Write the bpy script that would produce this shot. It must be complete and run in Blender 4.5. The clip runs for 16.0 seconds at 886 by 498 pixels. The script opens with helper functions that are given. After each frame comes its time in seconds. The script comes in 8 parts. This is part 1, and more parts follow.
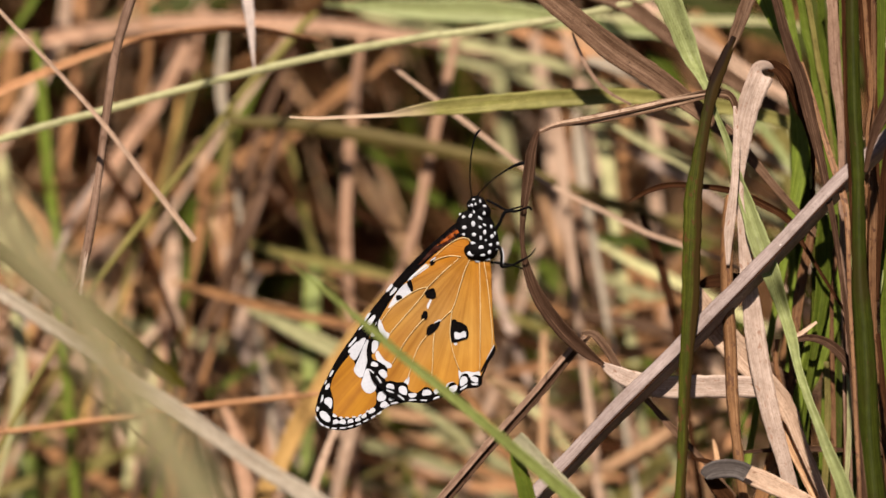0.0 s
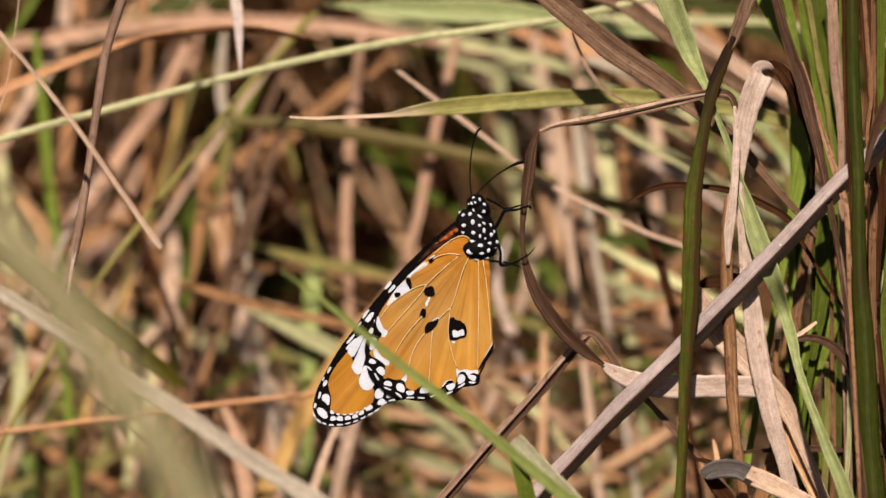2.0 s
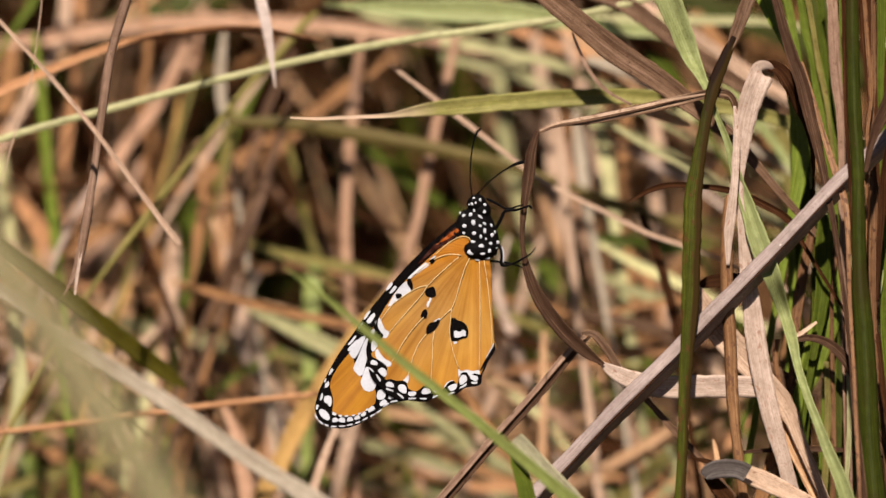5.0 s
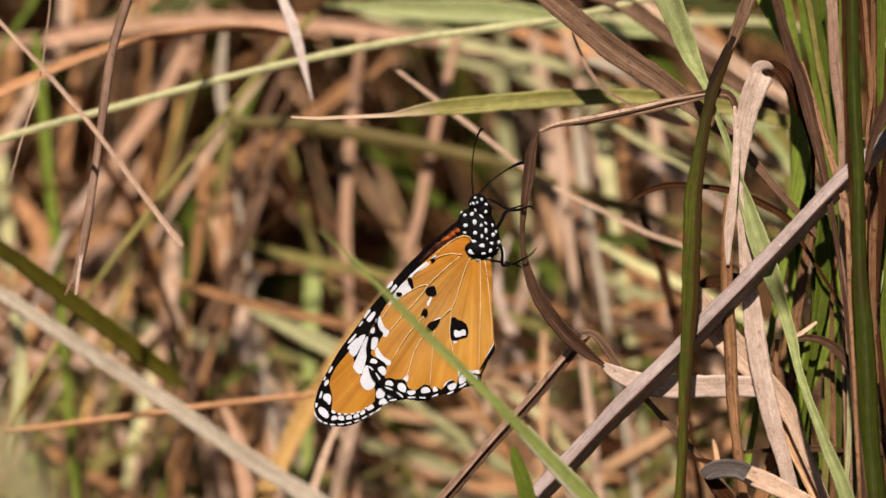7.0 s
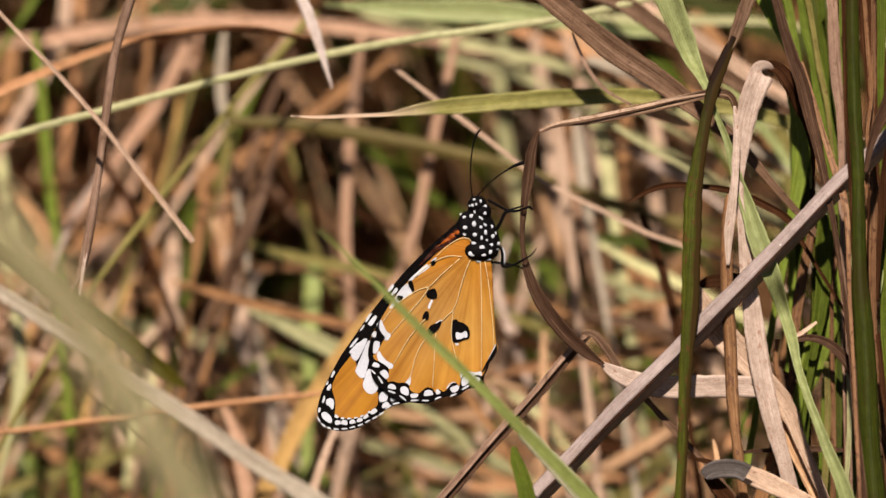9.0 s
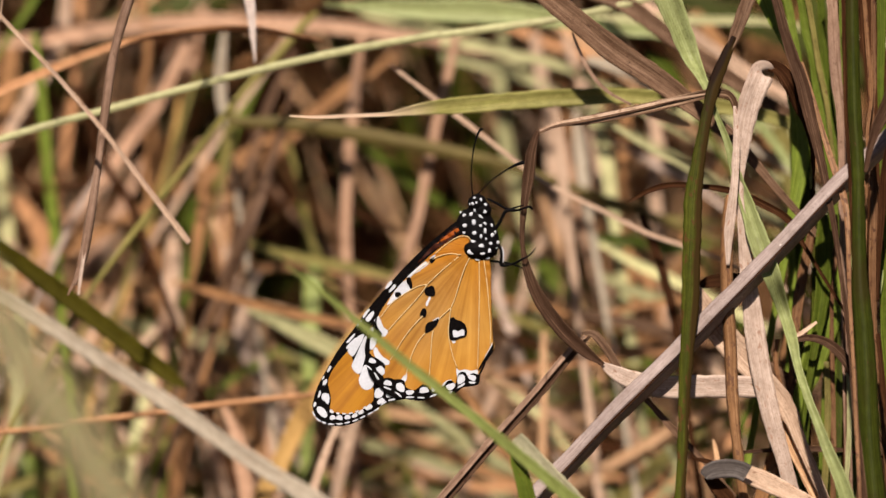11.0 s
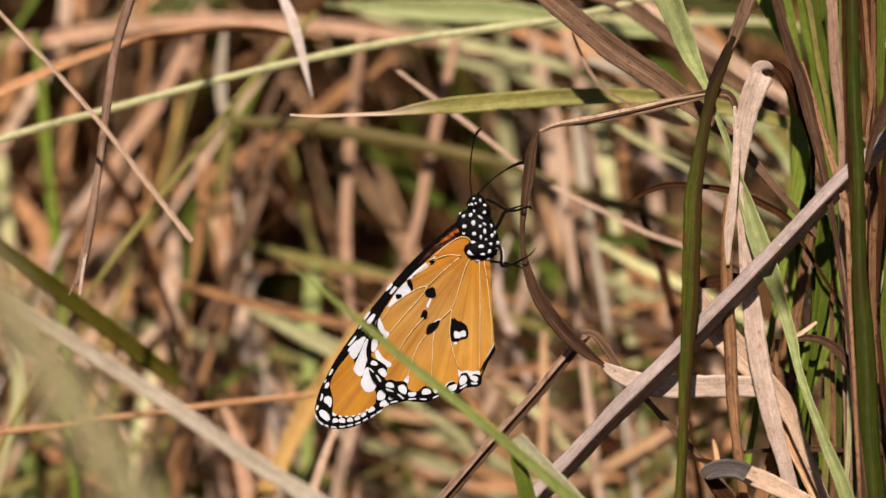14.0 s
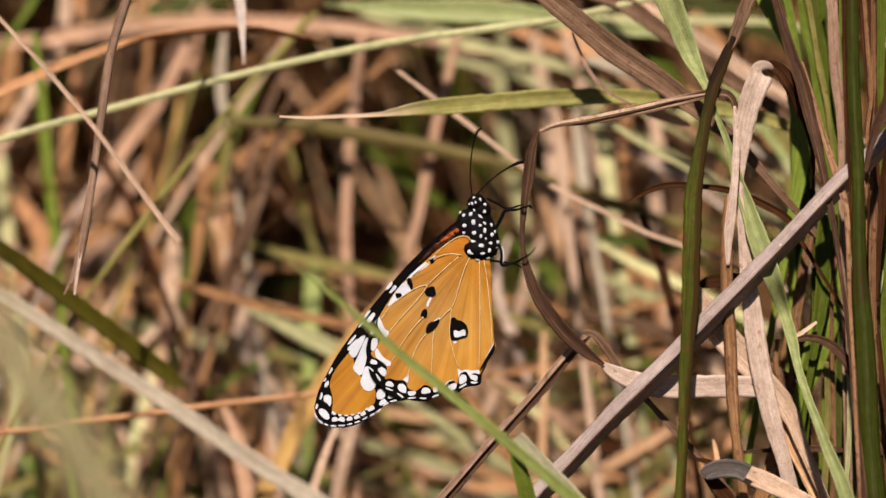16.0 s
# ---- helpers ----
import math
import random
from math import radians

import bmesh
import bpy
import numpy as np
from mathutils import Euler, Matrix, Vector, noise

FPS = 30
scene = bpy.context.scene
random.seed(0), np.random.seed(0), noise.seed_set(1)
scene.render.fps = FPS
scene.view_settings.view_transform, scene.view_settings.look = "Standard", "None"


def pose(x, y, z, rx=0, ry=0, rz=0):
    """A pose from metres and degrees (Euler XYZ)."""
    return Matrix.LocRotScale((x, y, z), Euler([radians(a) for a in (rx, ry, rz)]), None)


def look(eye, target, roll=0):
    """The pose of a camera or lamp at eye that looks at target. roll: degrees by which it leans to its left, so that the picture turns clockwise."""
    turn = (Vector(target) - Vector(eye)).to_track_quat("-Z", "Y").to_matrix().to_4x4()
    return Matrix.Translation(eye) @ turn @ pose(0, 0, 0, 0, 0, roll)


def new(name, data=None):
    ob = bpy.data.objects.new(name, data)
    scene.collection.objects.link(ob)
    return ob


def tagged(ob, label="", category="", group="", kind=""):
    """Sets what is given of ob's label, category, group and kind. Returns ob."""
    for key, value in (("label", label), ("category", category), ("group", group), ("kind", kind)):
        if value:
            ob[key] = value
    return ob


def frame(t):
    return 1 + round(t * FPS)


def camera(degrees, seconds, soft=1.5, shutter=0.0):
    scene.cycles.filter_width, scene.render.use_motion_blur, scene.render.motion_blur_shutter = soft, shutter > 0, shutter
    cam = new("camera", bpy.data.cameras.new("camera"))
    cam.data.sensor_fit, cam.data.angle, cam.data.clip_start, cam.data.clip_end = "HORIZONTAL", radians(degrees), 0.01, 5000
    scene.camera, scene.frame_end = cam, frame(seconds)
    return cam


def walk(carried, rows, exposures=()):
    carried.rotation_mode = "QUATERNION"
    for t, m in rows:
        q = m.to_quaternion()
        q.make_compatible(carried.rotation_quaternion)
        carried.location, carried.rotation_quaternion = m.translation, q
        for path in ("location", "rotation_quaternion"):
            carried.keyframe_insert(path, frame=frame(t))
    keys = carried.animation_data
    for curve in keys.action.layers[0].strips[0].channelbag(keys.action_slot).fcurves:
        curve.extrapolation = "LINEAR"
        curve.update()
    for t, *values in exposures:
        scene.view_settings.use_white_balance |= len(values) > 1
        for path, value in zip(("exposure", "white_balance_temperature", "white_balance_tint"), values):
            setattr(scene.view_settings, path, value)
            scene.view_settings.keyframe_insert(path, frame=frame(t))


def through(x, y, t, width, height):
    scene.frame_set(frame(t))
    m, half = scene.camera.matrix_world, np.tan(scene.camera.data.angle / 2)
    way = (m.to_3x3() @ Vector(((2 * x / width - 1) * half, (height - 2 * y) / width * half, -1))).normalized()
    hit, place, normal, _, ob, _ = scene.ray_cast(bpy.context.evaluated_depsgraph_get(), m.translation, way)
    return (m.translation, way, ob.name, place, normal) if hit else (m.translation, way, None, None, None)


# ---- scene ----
from mathutils import geometry

cam = camera(9.29, 16.0, soft=1.6)

# the middle of the view lies 0.9 m before the lens and 0.2 m over the ground
TILT = radians(18)
RIGHT, UP, AWAY = Vector((1, 0, 0)), Vector((0, math.sin(TILT), math.cos(TILT))), Vector((0, math.cos(TILT), -math.sin(TILT)))
MIDDLE = Vector((0, 0, 0.2))
EYE = MIDDLE - 0.9 * AWAY
walk(cam, [(0, look(EYE, MIDDLE)), (16, look(EYE, MIDDLE))])
# a long macro lens, stopped down a little
cam.data.dof.use_dof = True
cam.data.dof.focus_distance = 0.9
cam.data.dof.aperture_fstop = 9.0

# ---- light: high hazy sun behind the lens, open sky ----
SUN = Vector((-0.07, -0.5, 0.82)).normalized()
world = bpy.data.worlds.new("sky")
scene.world = world
world.use_nodes = True
sky = world.node_tree.nodes.new("ShaderNodeTexSky")
sky.sky_type, sky.sun_disc = "NISHITA", False
sky.sun_elevation = math.asin(SUN.z)
sky.sun_rotation = math.atan2(SUN.x, SUN.y)
back = world.node_tree.nodes["Background"]
back.inputs["Strength"].default_value = 0.025
world.node_tree.links.new(sky.outputs[0], back.inputs[0])
sun_data = bpy.data.lights.new("sun", "SUN")
sun_data.energy, sun_data.angle, sun_data.color = 5.0, radians(1.6), (1.0, 0.9, 0.765)
sun = new("sun", sun_data)
sun.matrix_world = look(SUN * 5, (0, 0, 0))
scene.view_settings.exposure = 0.77


# ---- materials ----
def nodes_of(name):
    mat = bpy.data.materials.new(name)
    mat.use_nodes = True
    return mat, mat.node_tree.nodes, mat.node_tree.links, mat.node_tree.nodes["Principled BSDF"]


def ramp(n, l, source, stops):
    r = n.new("ShaderNodeValToRGB")
    while len(r.color_ramp.elements) < len(stops):
        r.color_ramp.elements.new(0.5)
    for e, (p, c) in zip(r.color_ramp.elements, stops):
        e.position, e.color = p, (*c, 1)
    l.new(source, r.inputs[0])
    return r.outputs[0]


def mixed(n, l, factor, a, b, how="MIX"):
    m = n.new("ShaderNodeMix")
    m.data_type, m.blend_type = "RGBA", how
    for value, socket in ((factor, m.inputs[0]), (a, m.inputs[6]), (b, m.inputs[7])):
        if isinstance(value, bpy.types.NodeSocket):
            l.new(value, socket)
        elif isinstance(value, tuple):
            socket.default_value = (*value, 1)
        else:
            socket.default_value = value
    return m.outputs[2]


def grain(n, l, coords, across, along, detail=4.0, offset=None):
    """Noise drawn out along a blade: waves per millimetre across and along it."""
    m = n.new("ShaderNodeMapping")
    m.inputs["Scale"].default_value = (across, along, 1)
    l.new(coords, m.inputs[0])
    t = n.new("ShaderNodeTexNoise")
    t.noise_dimensions = "4D"
    t.inputs["Scale"].default_value, t.inputs["Detail"].default_value = 1.0, detail
    l.new(m.outputs[0], t.inputs["Vector"])
    if offset is not None:
        scaled = n.new("ShaderNodeMath")
        scaled.operation, scaled.inputs[1].default_value = "MULTIPLY", 37.0
        l.new(offset, scaled.inputs[0])
        l.new(scaled.outputs[0], t.inputs["W"])
    return t.outputs["Fac"]


def blade_material(name, dark, base, light, spot=None, spots=0.62, patch=None, vary=0.22, through=0.25, rough=0.55, island=False, edge=None, tip=None, gloss=0.16):
    """A leaf or stalk: fibres along it, blotches, specks, and a shade that differs from blade to blade."""
    mat, n, l, p = nodes_of(name)
    uv = n.new("ShaderNodeUVMap").outputs[0]
    seed = n.new("ShaderNodeNewGeometry").outputs["Random Per Island"] if island else n.new("ShaderNodeObjectInfo").outputs["Random"]
    fibre = grain(n, l, uv, 6.0, 0.10, 6, seed)
    colour = ramp(n, l, fibre, [(0.22, dark), (0.5, base), (0.78, light)])
    mottle = grain(n, l, uv, 1.1, 0.6, 6, seed)
    colour = mixed(n, l, 0.8, colour, ramp(n, l, mottle, [(0.3, (0.74, 0.7, 0.66)), (0.7, (1.14, 1.14, 1.14))]), "MULTIPLY")
    blotch = grain(n, l, uv, 0.22, 0.07, 3, seed)
    if patch:
        colour = mixed(n, l, ramp(n, l, blotch, [(0.5, (0, 0, 0)), (0.62, (1, 1, 1))]), colour, patch)
    else:
        colour = mixed(n, l, 0.55, colour, ramp(n, l, blotch, [(0.3, (0.62, 0.58, 0.55)), (0.65, (1.1, 1.08, 1.05))]), "MULTIPLY")
    if spot:
        speck = grain(n, l, uv, 1.5, 0.7, 2, seed)
        colour = mixed(n, l, ramp(n, l, speck, [(spots, (0, 0, 0)), (spots + 0.06, (0.85, 0.85, 0.85))]), colour, spot)
    fleck = grain(n, l, uv, 4.5, 2.6, 3, seed)
    colour = mixed(n, l, 0.48, colour, ramp(n, l, fleck, [(0.3, (1.1, 1.1, 1.1)), (0.55, (1, 1, 1)), (0.66, (0.5, 0.44, 0.4))]), "MULTIPLY")
    if tip:
        ends = n.new("ShaderNodeSeparateXYZ")
        l.new(uv, ends.inputs[0])
        dry = n.new("ShaderNodeMapRange")
        dry.inputs["From Min"].default_value, dry.inputs["From Max"].default_value = tip[2], tip[1]
        l.new(ends.outputs[1], dry.inputs["Value"])
        colour = mixed(n, l, dry.outputs[0], colour, mixed(n, l, ramp(n, l, fibre, [(0.3, (0, 0, 0)), (0.7, (1, 1, 1))]), tuple(0.6 * c for c in tip[0]), tip[0]))
    if edge:
        split = n.new("ShaderNodeSeparateXYZ")
        l.new(uv, split.inputs[0])
        total = n.new("ShaderNodeMath")
        total.operation = "MULTIPLY_ADD"
        total.inputs[1].default_value = 2.6
        l.new(blotch, total.inputs[0])
        turned = n.new("ShaderNodeMath")
        turned.operation, turned.inputs[1].default_value = "MULTIPLY", -1.0
        l.new(split.outputs[0], turned.inputs[0])
        l.new(turned.outputs[0], total.inputs[2])
        worn = n.new("ShaderNodeMapRange")
        worn.inputs["From Min"].default_value, worn.inputs["From Max"].default_value = 1.15, 1.7
        l.new(total.outputs[0], worn.inputs["Value"])
        colour = mixed(n, l, worn.outputs[0], colour, edge)
    hsv = n.new("ShaderNodeHueSaturation")
    value = n.new("ShaderNodeMapRange")
    value.inputs["To Min"].default_value, value.inputs["To Max"].default_value = 1 - vary, 1 + vary
    l.new(seed, value.inputs["Value"])
    l.new(value.outputs[0], hsv.inputs["Value"])
    l.new(colour, hsv.inputs["Color"])
    colour = hsv.outputs[0]
    l.new(colour, p.inputs["Base Color"])
    p.inputs["Roughness"].default_value = rough
    p.inputs["Specular IOR Level"].default_value = gloss
    bump = n.new("ShaderNodeBump")
    bump.inputs["Strength"].default_value, bump.inputs["Distance"].default_value = 0.45, 0.00004
    l.new(fibre, bump.inputs["Height"])
    l.new(bump.outputs[0], p.inputs["Normal"])
    leaf = n.new("ShaderNodeBsdfTranslucent")
    l.new(colour, leaf.inputs[0])
    mix = n.new("ShaderNodeMixShader")
    mix.inputs[0].default_value = through
    l.new(p.outputs[0], mix.inputs[1])
    l.new(leaf.outputs[0], mix.inputs[2])
    l.new(mix.outputs[0], n["Material Output"].inputs[0])
    return mat


RUST = (0.10, 0.045, 0.025)
TINTS = {
    "straw": dict(dark=(0.29, 0.15, 0.075), base=(0.53, 0.32, 0.185), light=(0.72, 0.49, 0.32), spot=(0.2, 0.1, 0.055), spots=0.68),
    "pink_straw": dict(dark=(0.33, 0.205, 0.145), base=(0.57, 0.395, 0.295), light=(0.73, 0.56, 0.45), spot=(0.3, 0.17, 0.11), spots=0.64),
    "orange_straw": dict(dark=(0.32, 0.14, 0.06), base=(0.53, 0.27, 0.135), light=(0.66, 0.38, 0.21), spot=(0.2, 0.08, 0.04), spots=0.68),
    "grey_stalk": dict(dark=(0.16, 0.115, 0.108), base=(0.265, 0.207, 0.2), light=(0.37, 0.302, 0.297), spot=(0.62, 0.54, 0.52), spots=0.7, through=0.0, vary=0.05),
    # withered brown; in the dark thicket it also stands in for deep shade
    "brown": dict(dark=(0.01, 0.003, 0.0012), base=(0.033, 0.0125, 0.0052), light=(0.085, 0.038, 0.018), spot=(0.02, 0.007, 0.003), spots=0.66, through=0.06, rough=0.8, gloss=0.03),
    "tan_brown": dict(dark=(0.13, 0.058, 0.022), base=(0.28, 0.138, 0.06), light=(0.44, 0.25, 0.125), spot=RUST, spots=0.6, through=0.1),
    "grey_brown": dict(dark=(0.045, 0.022, 0.013), base=(0.12, 0.068, 0.043), light=(0.27, 0.172, 0.12), spot=(0.05, 0.026, 0.017), spots=0.66, through=0.1, gloss=0.06, vary=0.14),
    "green": dict(dark=(0.07, 0.1, 0.01), base=(0.135, 0.18, 0.024), light=(0.24, 0.28, 0.055), spot=(0.2, 0.14, 0.03), spots=0.68, rough=0.42),
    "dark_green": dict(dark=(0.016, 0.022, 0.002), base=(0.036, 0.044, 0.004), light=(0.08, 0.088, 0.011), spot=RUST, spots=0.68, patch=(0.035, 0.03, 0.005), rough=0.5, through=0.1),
    "rusty_green": dict(dark=(0.02, 0.026, 0.003), base=(0.052, 0.058, 0.006), light=(0.105, 0.108, 0.015), spot=(0.07, 0.03, 0.01), spots=0.57, rough=0.62, through=0.12, edge=(0.033, 0.019, 0.005), tip=((0.014, 0.006, 0.003), 8.0, 26.0), gloss=0.06, vary=0.05),
    "umber": dict(dark=(0.018, 0.008, 0.0045), base=(0.05, 0.025, 0.015), light=(0.15, 0.088, 0.058), spot=(0.03, 0.012, 0.007), spots=0.62, through=0.08, rough=0.7, gloss=0.06, vary=0.05),
    "rust_stalk": dict(dark=(0.1, 0.043, 0.018), base=(0.215, 0.108, 0.05), light=(0.34, 0.195, 0.105), spot=RUST, spots=0.57, through=0.05, vary=0.05),
    "twig": dict(dark=(0.12, 0.065, 0.042), base=(0.205, 0.125, 0.09), light=(0.35, 0.235, 0.185), spot=(0.1, 0.055, 0.035), spots=0.62, through=0.0, vary=0.1),
    "cream_green": dict(dark=(0.38, 0.38, 0.18), base=(0.56, 0.54, 0.29), light=(0.68, 0.65, 0.4), rough=0.5),
    "streaked_brown": dict(dark=(0.018, 0.008, 0.005), base=(0.115, 0.063, 0.038), light=(0.44, 0.31, 0.22), spot=(0.04, 0.02, 0.014), spots=0.66, through=0.1, gloss=0.05, vary=0.06),
    "bleached": dict(dark=(0.36, 0.255, 0.205), base=(0.48, 0.365, 0.315), light=(0.61, 0.5, 0.445), spot=(0.3, 0.17, 0.12), spots=0.62, vary=0.1),
    "dull_khaki": dict(dark=(0.2, 0.17, 0.085), base=(0.255, 0.237, 0.125), light=(0.35, 0.31, 0.185), spot=(0.3, 0.17, 0.11), spots=0.56, vary=0.05),
    "dark_olive": dict(dark=(0.028, 0.024, 0.002), base=(0.06, 0.05, 0.005), light=(0.1, 0.085, 0.012), gloss=0.04, rough=0.7, vary=0.05),
    "pale_green": dict(dark=(0.23, 0.26, 0.085), base=(0.305, 0.34, 0.145), light=(0.43, 0.455, 0.24), rough=0.45, vary=0.1),
    "fresh_green": dict(dark=(0.17, 0.21, 0.05), base=(0.25, 0.295, 0.085), light=(0.36, 0.39, 0.145), rough=0.45, vary=0.06),
    "yellow_green": dict(dark=(0.11, 0.115, 0.025), base=(0.215, 0.2, 0.06), light=(0.36, 0.31, 0.13), rough=0.45, tip=((0.64, 0.46, 0.34), 14.0, 27.0)),
    "brown_olive": dict(dark=(0.07, 0.052, 0.014), base=(0.135, 0.102, 0.03), light=(0.22, 0.165, 0.06), spot=RUST, spots=0.62, vary=0.06),
    "olive": dict(dark=(0.10, 0.09, 0.022), base=(0.2, 0.17, 0.05), light=(0.31, 0.26, 0.095), spot=RUST, spots=0.7),
    "grey_green": dict(dark=(0.2, 0.2, 0.10), base=(0.31, 0.30, 0.155), light=(0.42, 0.4, 0.24)),
    "rust_brown": dict(dark=(0.06, 0.023, 0.009), base=(0.155, 0.073, 0.033), light=(0.29, 0.165, 0.09), spot=(0.06, 0.022, 0.01), spots=0.58, through=0.05),
    "pale_lilac": dict(dark=(0.47, 0.375, 0.35), base=(0.63, 0.53, 0.505), light=(0.76, 0.67, 0.645), spot=(0.36, 0.24, 0.2), spots=0.64, vary=0.05),
    "pale_straw": dict(dark=(0.35, 0.27, 0.19), base=(0.47, 0.4, 0.325), light=(0.6, 0.525, 0.44), spot=(0.34, 0.22, 0.15), spots=0.66, vary=0.05),
    "mid_green": dict(dark=(0.035, 0.055, 0.005), base=(0.075, 0.1, 0.011), light=(0.14, 0.165, 0.028), spot=(0.12, 0.07, 0.015), spots=0.66, rough=0.5, gloss=0.08),
    # shadow colour for the end of the curled leaf
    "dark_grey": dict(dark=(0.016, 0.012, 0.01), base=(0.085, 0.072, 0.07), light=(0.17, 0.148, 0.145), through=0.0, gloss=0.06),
    "pale_grey_green": dict(dark=(0.22, 0.205, 0.12), base=(0.32, 0.3, 0.2), light=(0.42, 0.39, 0.28), rough=0.6, vary=0.05),
    "rosy_straw": dict(dark=(0.29, 0.15, 0.09), base=(0.52, 0.315, 0.215), light=(0.7, 0.48, 0.35), spot=(0.2, 0.09, 0.055), spots=0.6, vary=0.14),
    "yellow_straw": dict(dark=(0.44, 0.24, 0.07), base=(0.64, 0.39, 0.14), light=(0.75, 0.5, 0.22)),
}
MAT = {key: blade_material(key, **kinds) for key, kinds in TINTS.items()}
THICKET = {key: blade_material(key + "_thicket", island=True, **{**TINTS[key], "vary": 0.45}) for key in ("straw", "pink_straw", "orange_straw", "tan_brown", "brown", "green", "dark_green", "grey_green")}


def plain_material(name, a, b, scale, rough=0.6, sheen=0.0, through=0.0, bump_size=0.0, gloss=0.2):
    """Two shades mixed by a fine grain, in millimetres."""
    mat, n, l, p = nodes_of(name)
    where = n.new("ShaderNodeTexCoord").outputs["Object"]
    m = n.new("ShaderNodeMapping")
    m.inputs["Scale"].default_value = (1000, 1000, 1000)
    l.new(where, m.inputs[0])
    t = n.new("ShaderNodeTexNoise")
    t.inputs["Scale"].default_value, t.inputs["Detail"].default_value = scale, 5
    l.new(m.outputs[0], t.inputs["Vector"])
    colour = ramp(n, l, t.outputs["Fac"], [(0.35, a), (0.65, b)])
    l.new(colour, p.inputs["Base Color"])
    p.inputs["Roughness"].default_value = rough
    p.inputs["Specular IOR Level"].default_value = gloss
    p.inputs["Sheen Weight"].default_value = sheen
    if bump_size:
        bump = n.new("ShaderNodeBump")
        bump.inputs["Strength"].default_value, bump.inputs["Distance"].default_value = 0.6, bump_size
        l.new(t.outputs["Fac"], bump.inputs["Height"])
        l.new(bump.outputs[0], p.inputs["Normal"])
    if through:
        leaf = n.new("ShaderNodeBsdfTranslucent")
        l.new(colour, leaf.inputs[0])
        mix = n.new("ShaderNodeMixShader")
        mix.inputs[0].default_value = through
        l.new(p.outputs[0], mix.inputs[1])
        l.new(leaf.outputs[0], mix.inputs[2])
        l.new(mix.outputs[0], n["Material Output"].inputs[0])
    return mat


def wing_material(name, core, mid, edge, cells=()):
    """Scaled wing skin: the colour deepens from the wing's root outwards, with faint rays and a fine dust of scales."""
    mat, n, l, p = nodes_of(name)
    uv = n.new("ShaderNodeUVMap").outputs[0]
    rays = grain(n, l, uv, 14.0, 0.05, 3)
    far = n.new("ShaderNodeSeparateXYZ")
    l.new(uv, far.inputs[0])
    ranged = n.new("ShaderNodeMapRange")
    ranged.inputs["From Min"].default_value, ranged.inputs["From Max"].default_value = 2.0, 24.0
    l.new(far.outputs[1], ranged.inputs["Value"])
    colour = ramp(n, l, ranged.outputs[0], [(0.0, core), (0.5, mid), (1.0, edge)])
    if cells:
        fan = n.new("ShaderNodeMapRange")
        fan.inputs["From Min"].default_value, fan.inputs["From Max"].default_value = -46.0, -15.0
        l.new(far.outputs[0], fan.inputs["Value"])
        colour = mixed(n, l, 0.85, colour, ramp(n, l, fan.outputs[0], cells), "MULTIPLY")
    colour = mixed(n, l, 0.4, colour, ramp(n, l, rays, [(0.3, (0.62, 0.5, 0.36)), (0.7, (1.16, 1.18, 1.2))]), "MULTIPLY")
    # broad lighter and darker bands: the wing's sheen painted into its colour
    broad = grain(n, l, uv, 1.3, 0.03, 3)
    colour = mixed(n, l, 0.8, colour, ramp(n, l, broad, [(0.3, (0.68, 0.56, 0.36)), (0.5, (1.0, 0.98, 0.95)), (0.7, (1.2, 1.27, 1.5))]), "MULTIPLY")
    cloud = grain(n, l, uv, 0.5, 0.22, 3)
    colour = mixed(n, l, 0.6, colour, ramp(n, l, cloud, [(0.3, (0.8, 0.74, 0.6)), (0.7, (1.12, 1.16, 1.3))]), "MULTIPLY")
    dust = grain(n, l, uv, 60.0, 6.0, 2)
    colour = mixed(n, l, 0.5, colour, ramp(n, l, dust, [(0.3, (0.8, 0.76, 0.7)), (0.7, (1.1, 1.1, 1.1))]), "MULTIPLY")
    l.new(colour, p.inputs["Base Color"])
    p.inputs["Roughness"].default_value = 0.6
    p.inputs["Specular IOR Level"].default_value = 0.2
    bump = n.new("ShaderNodeBump")
    bump.inputs["Strength"].default_value, bump.inputs["Distance"].default_value = 0.3, 0.00002
    l.new(rays, bump.inputs["Height"])
    l.new(bump.outputs[0], p.inputs["Normal"])
    return mat


WING_BUFF = wing_material("buff_orange_wing_scales", (0.315, 0.122, 0.004), (0.345, 0.166, 0.022), (0.36, 0.152, 0.009),
                          [(0.0, (1.0, 0.9, 0.4)), (0.4, (1.0, 0.89, 0.4)), (0.5, (0.86, 0.92, 1.6)), (0.7, (0.86, 0.92, 1.8)), (0.78, (1.02, 1.1, 1.6)), (0.9, (1.1, 1.16, 1.7)), (1.0, (0.86, 0.84, 0.8))])
WING_ORANGE = wing_material("deep_orange_wing_scales", (0.28, 0.115, 0.004), (0.29, 0.12, 0.005), (0.3, 0.125, 0.006))
WING_BLACK = plain_material("black_wing_scales", (0.0008, 0.0006, 0.0008), (0.004, 0.0026, 0.0026), 4.0, 0.75, gloss=0.03)
WING_WHITE = plain_material("white_wing_scales", (0.385, 0.385, 0.435), (0.445, 0.445, 0.5), 3.0, 0.7, gloss=0.1)
VEIN_CREAM = plain_material("cream_wing_vein", (0.46, 0.3, 0.13), (0.6, 0.45, 0.26), 3.0, 0.6)
BODY_BLACK = plain_material("black_velvet_hair", (0.0008, 0.0006, 0.0008), (0.004, 0.003, 0.0034), 5.0, 0.7, 0.0, 0, 0.0001, 0.06)
RED_ORANGE = plain_material("red_orange_wing_edge", (0.2, 0.04, 0.003), (0.36, 0.09, 0.008), 0.25, 0.6, gloss=0.1)
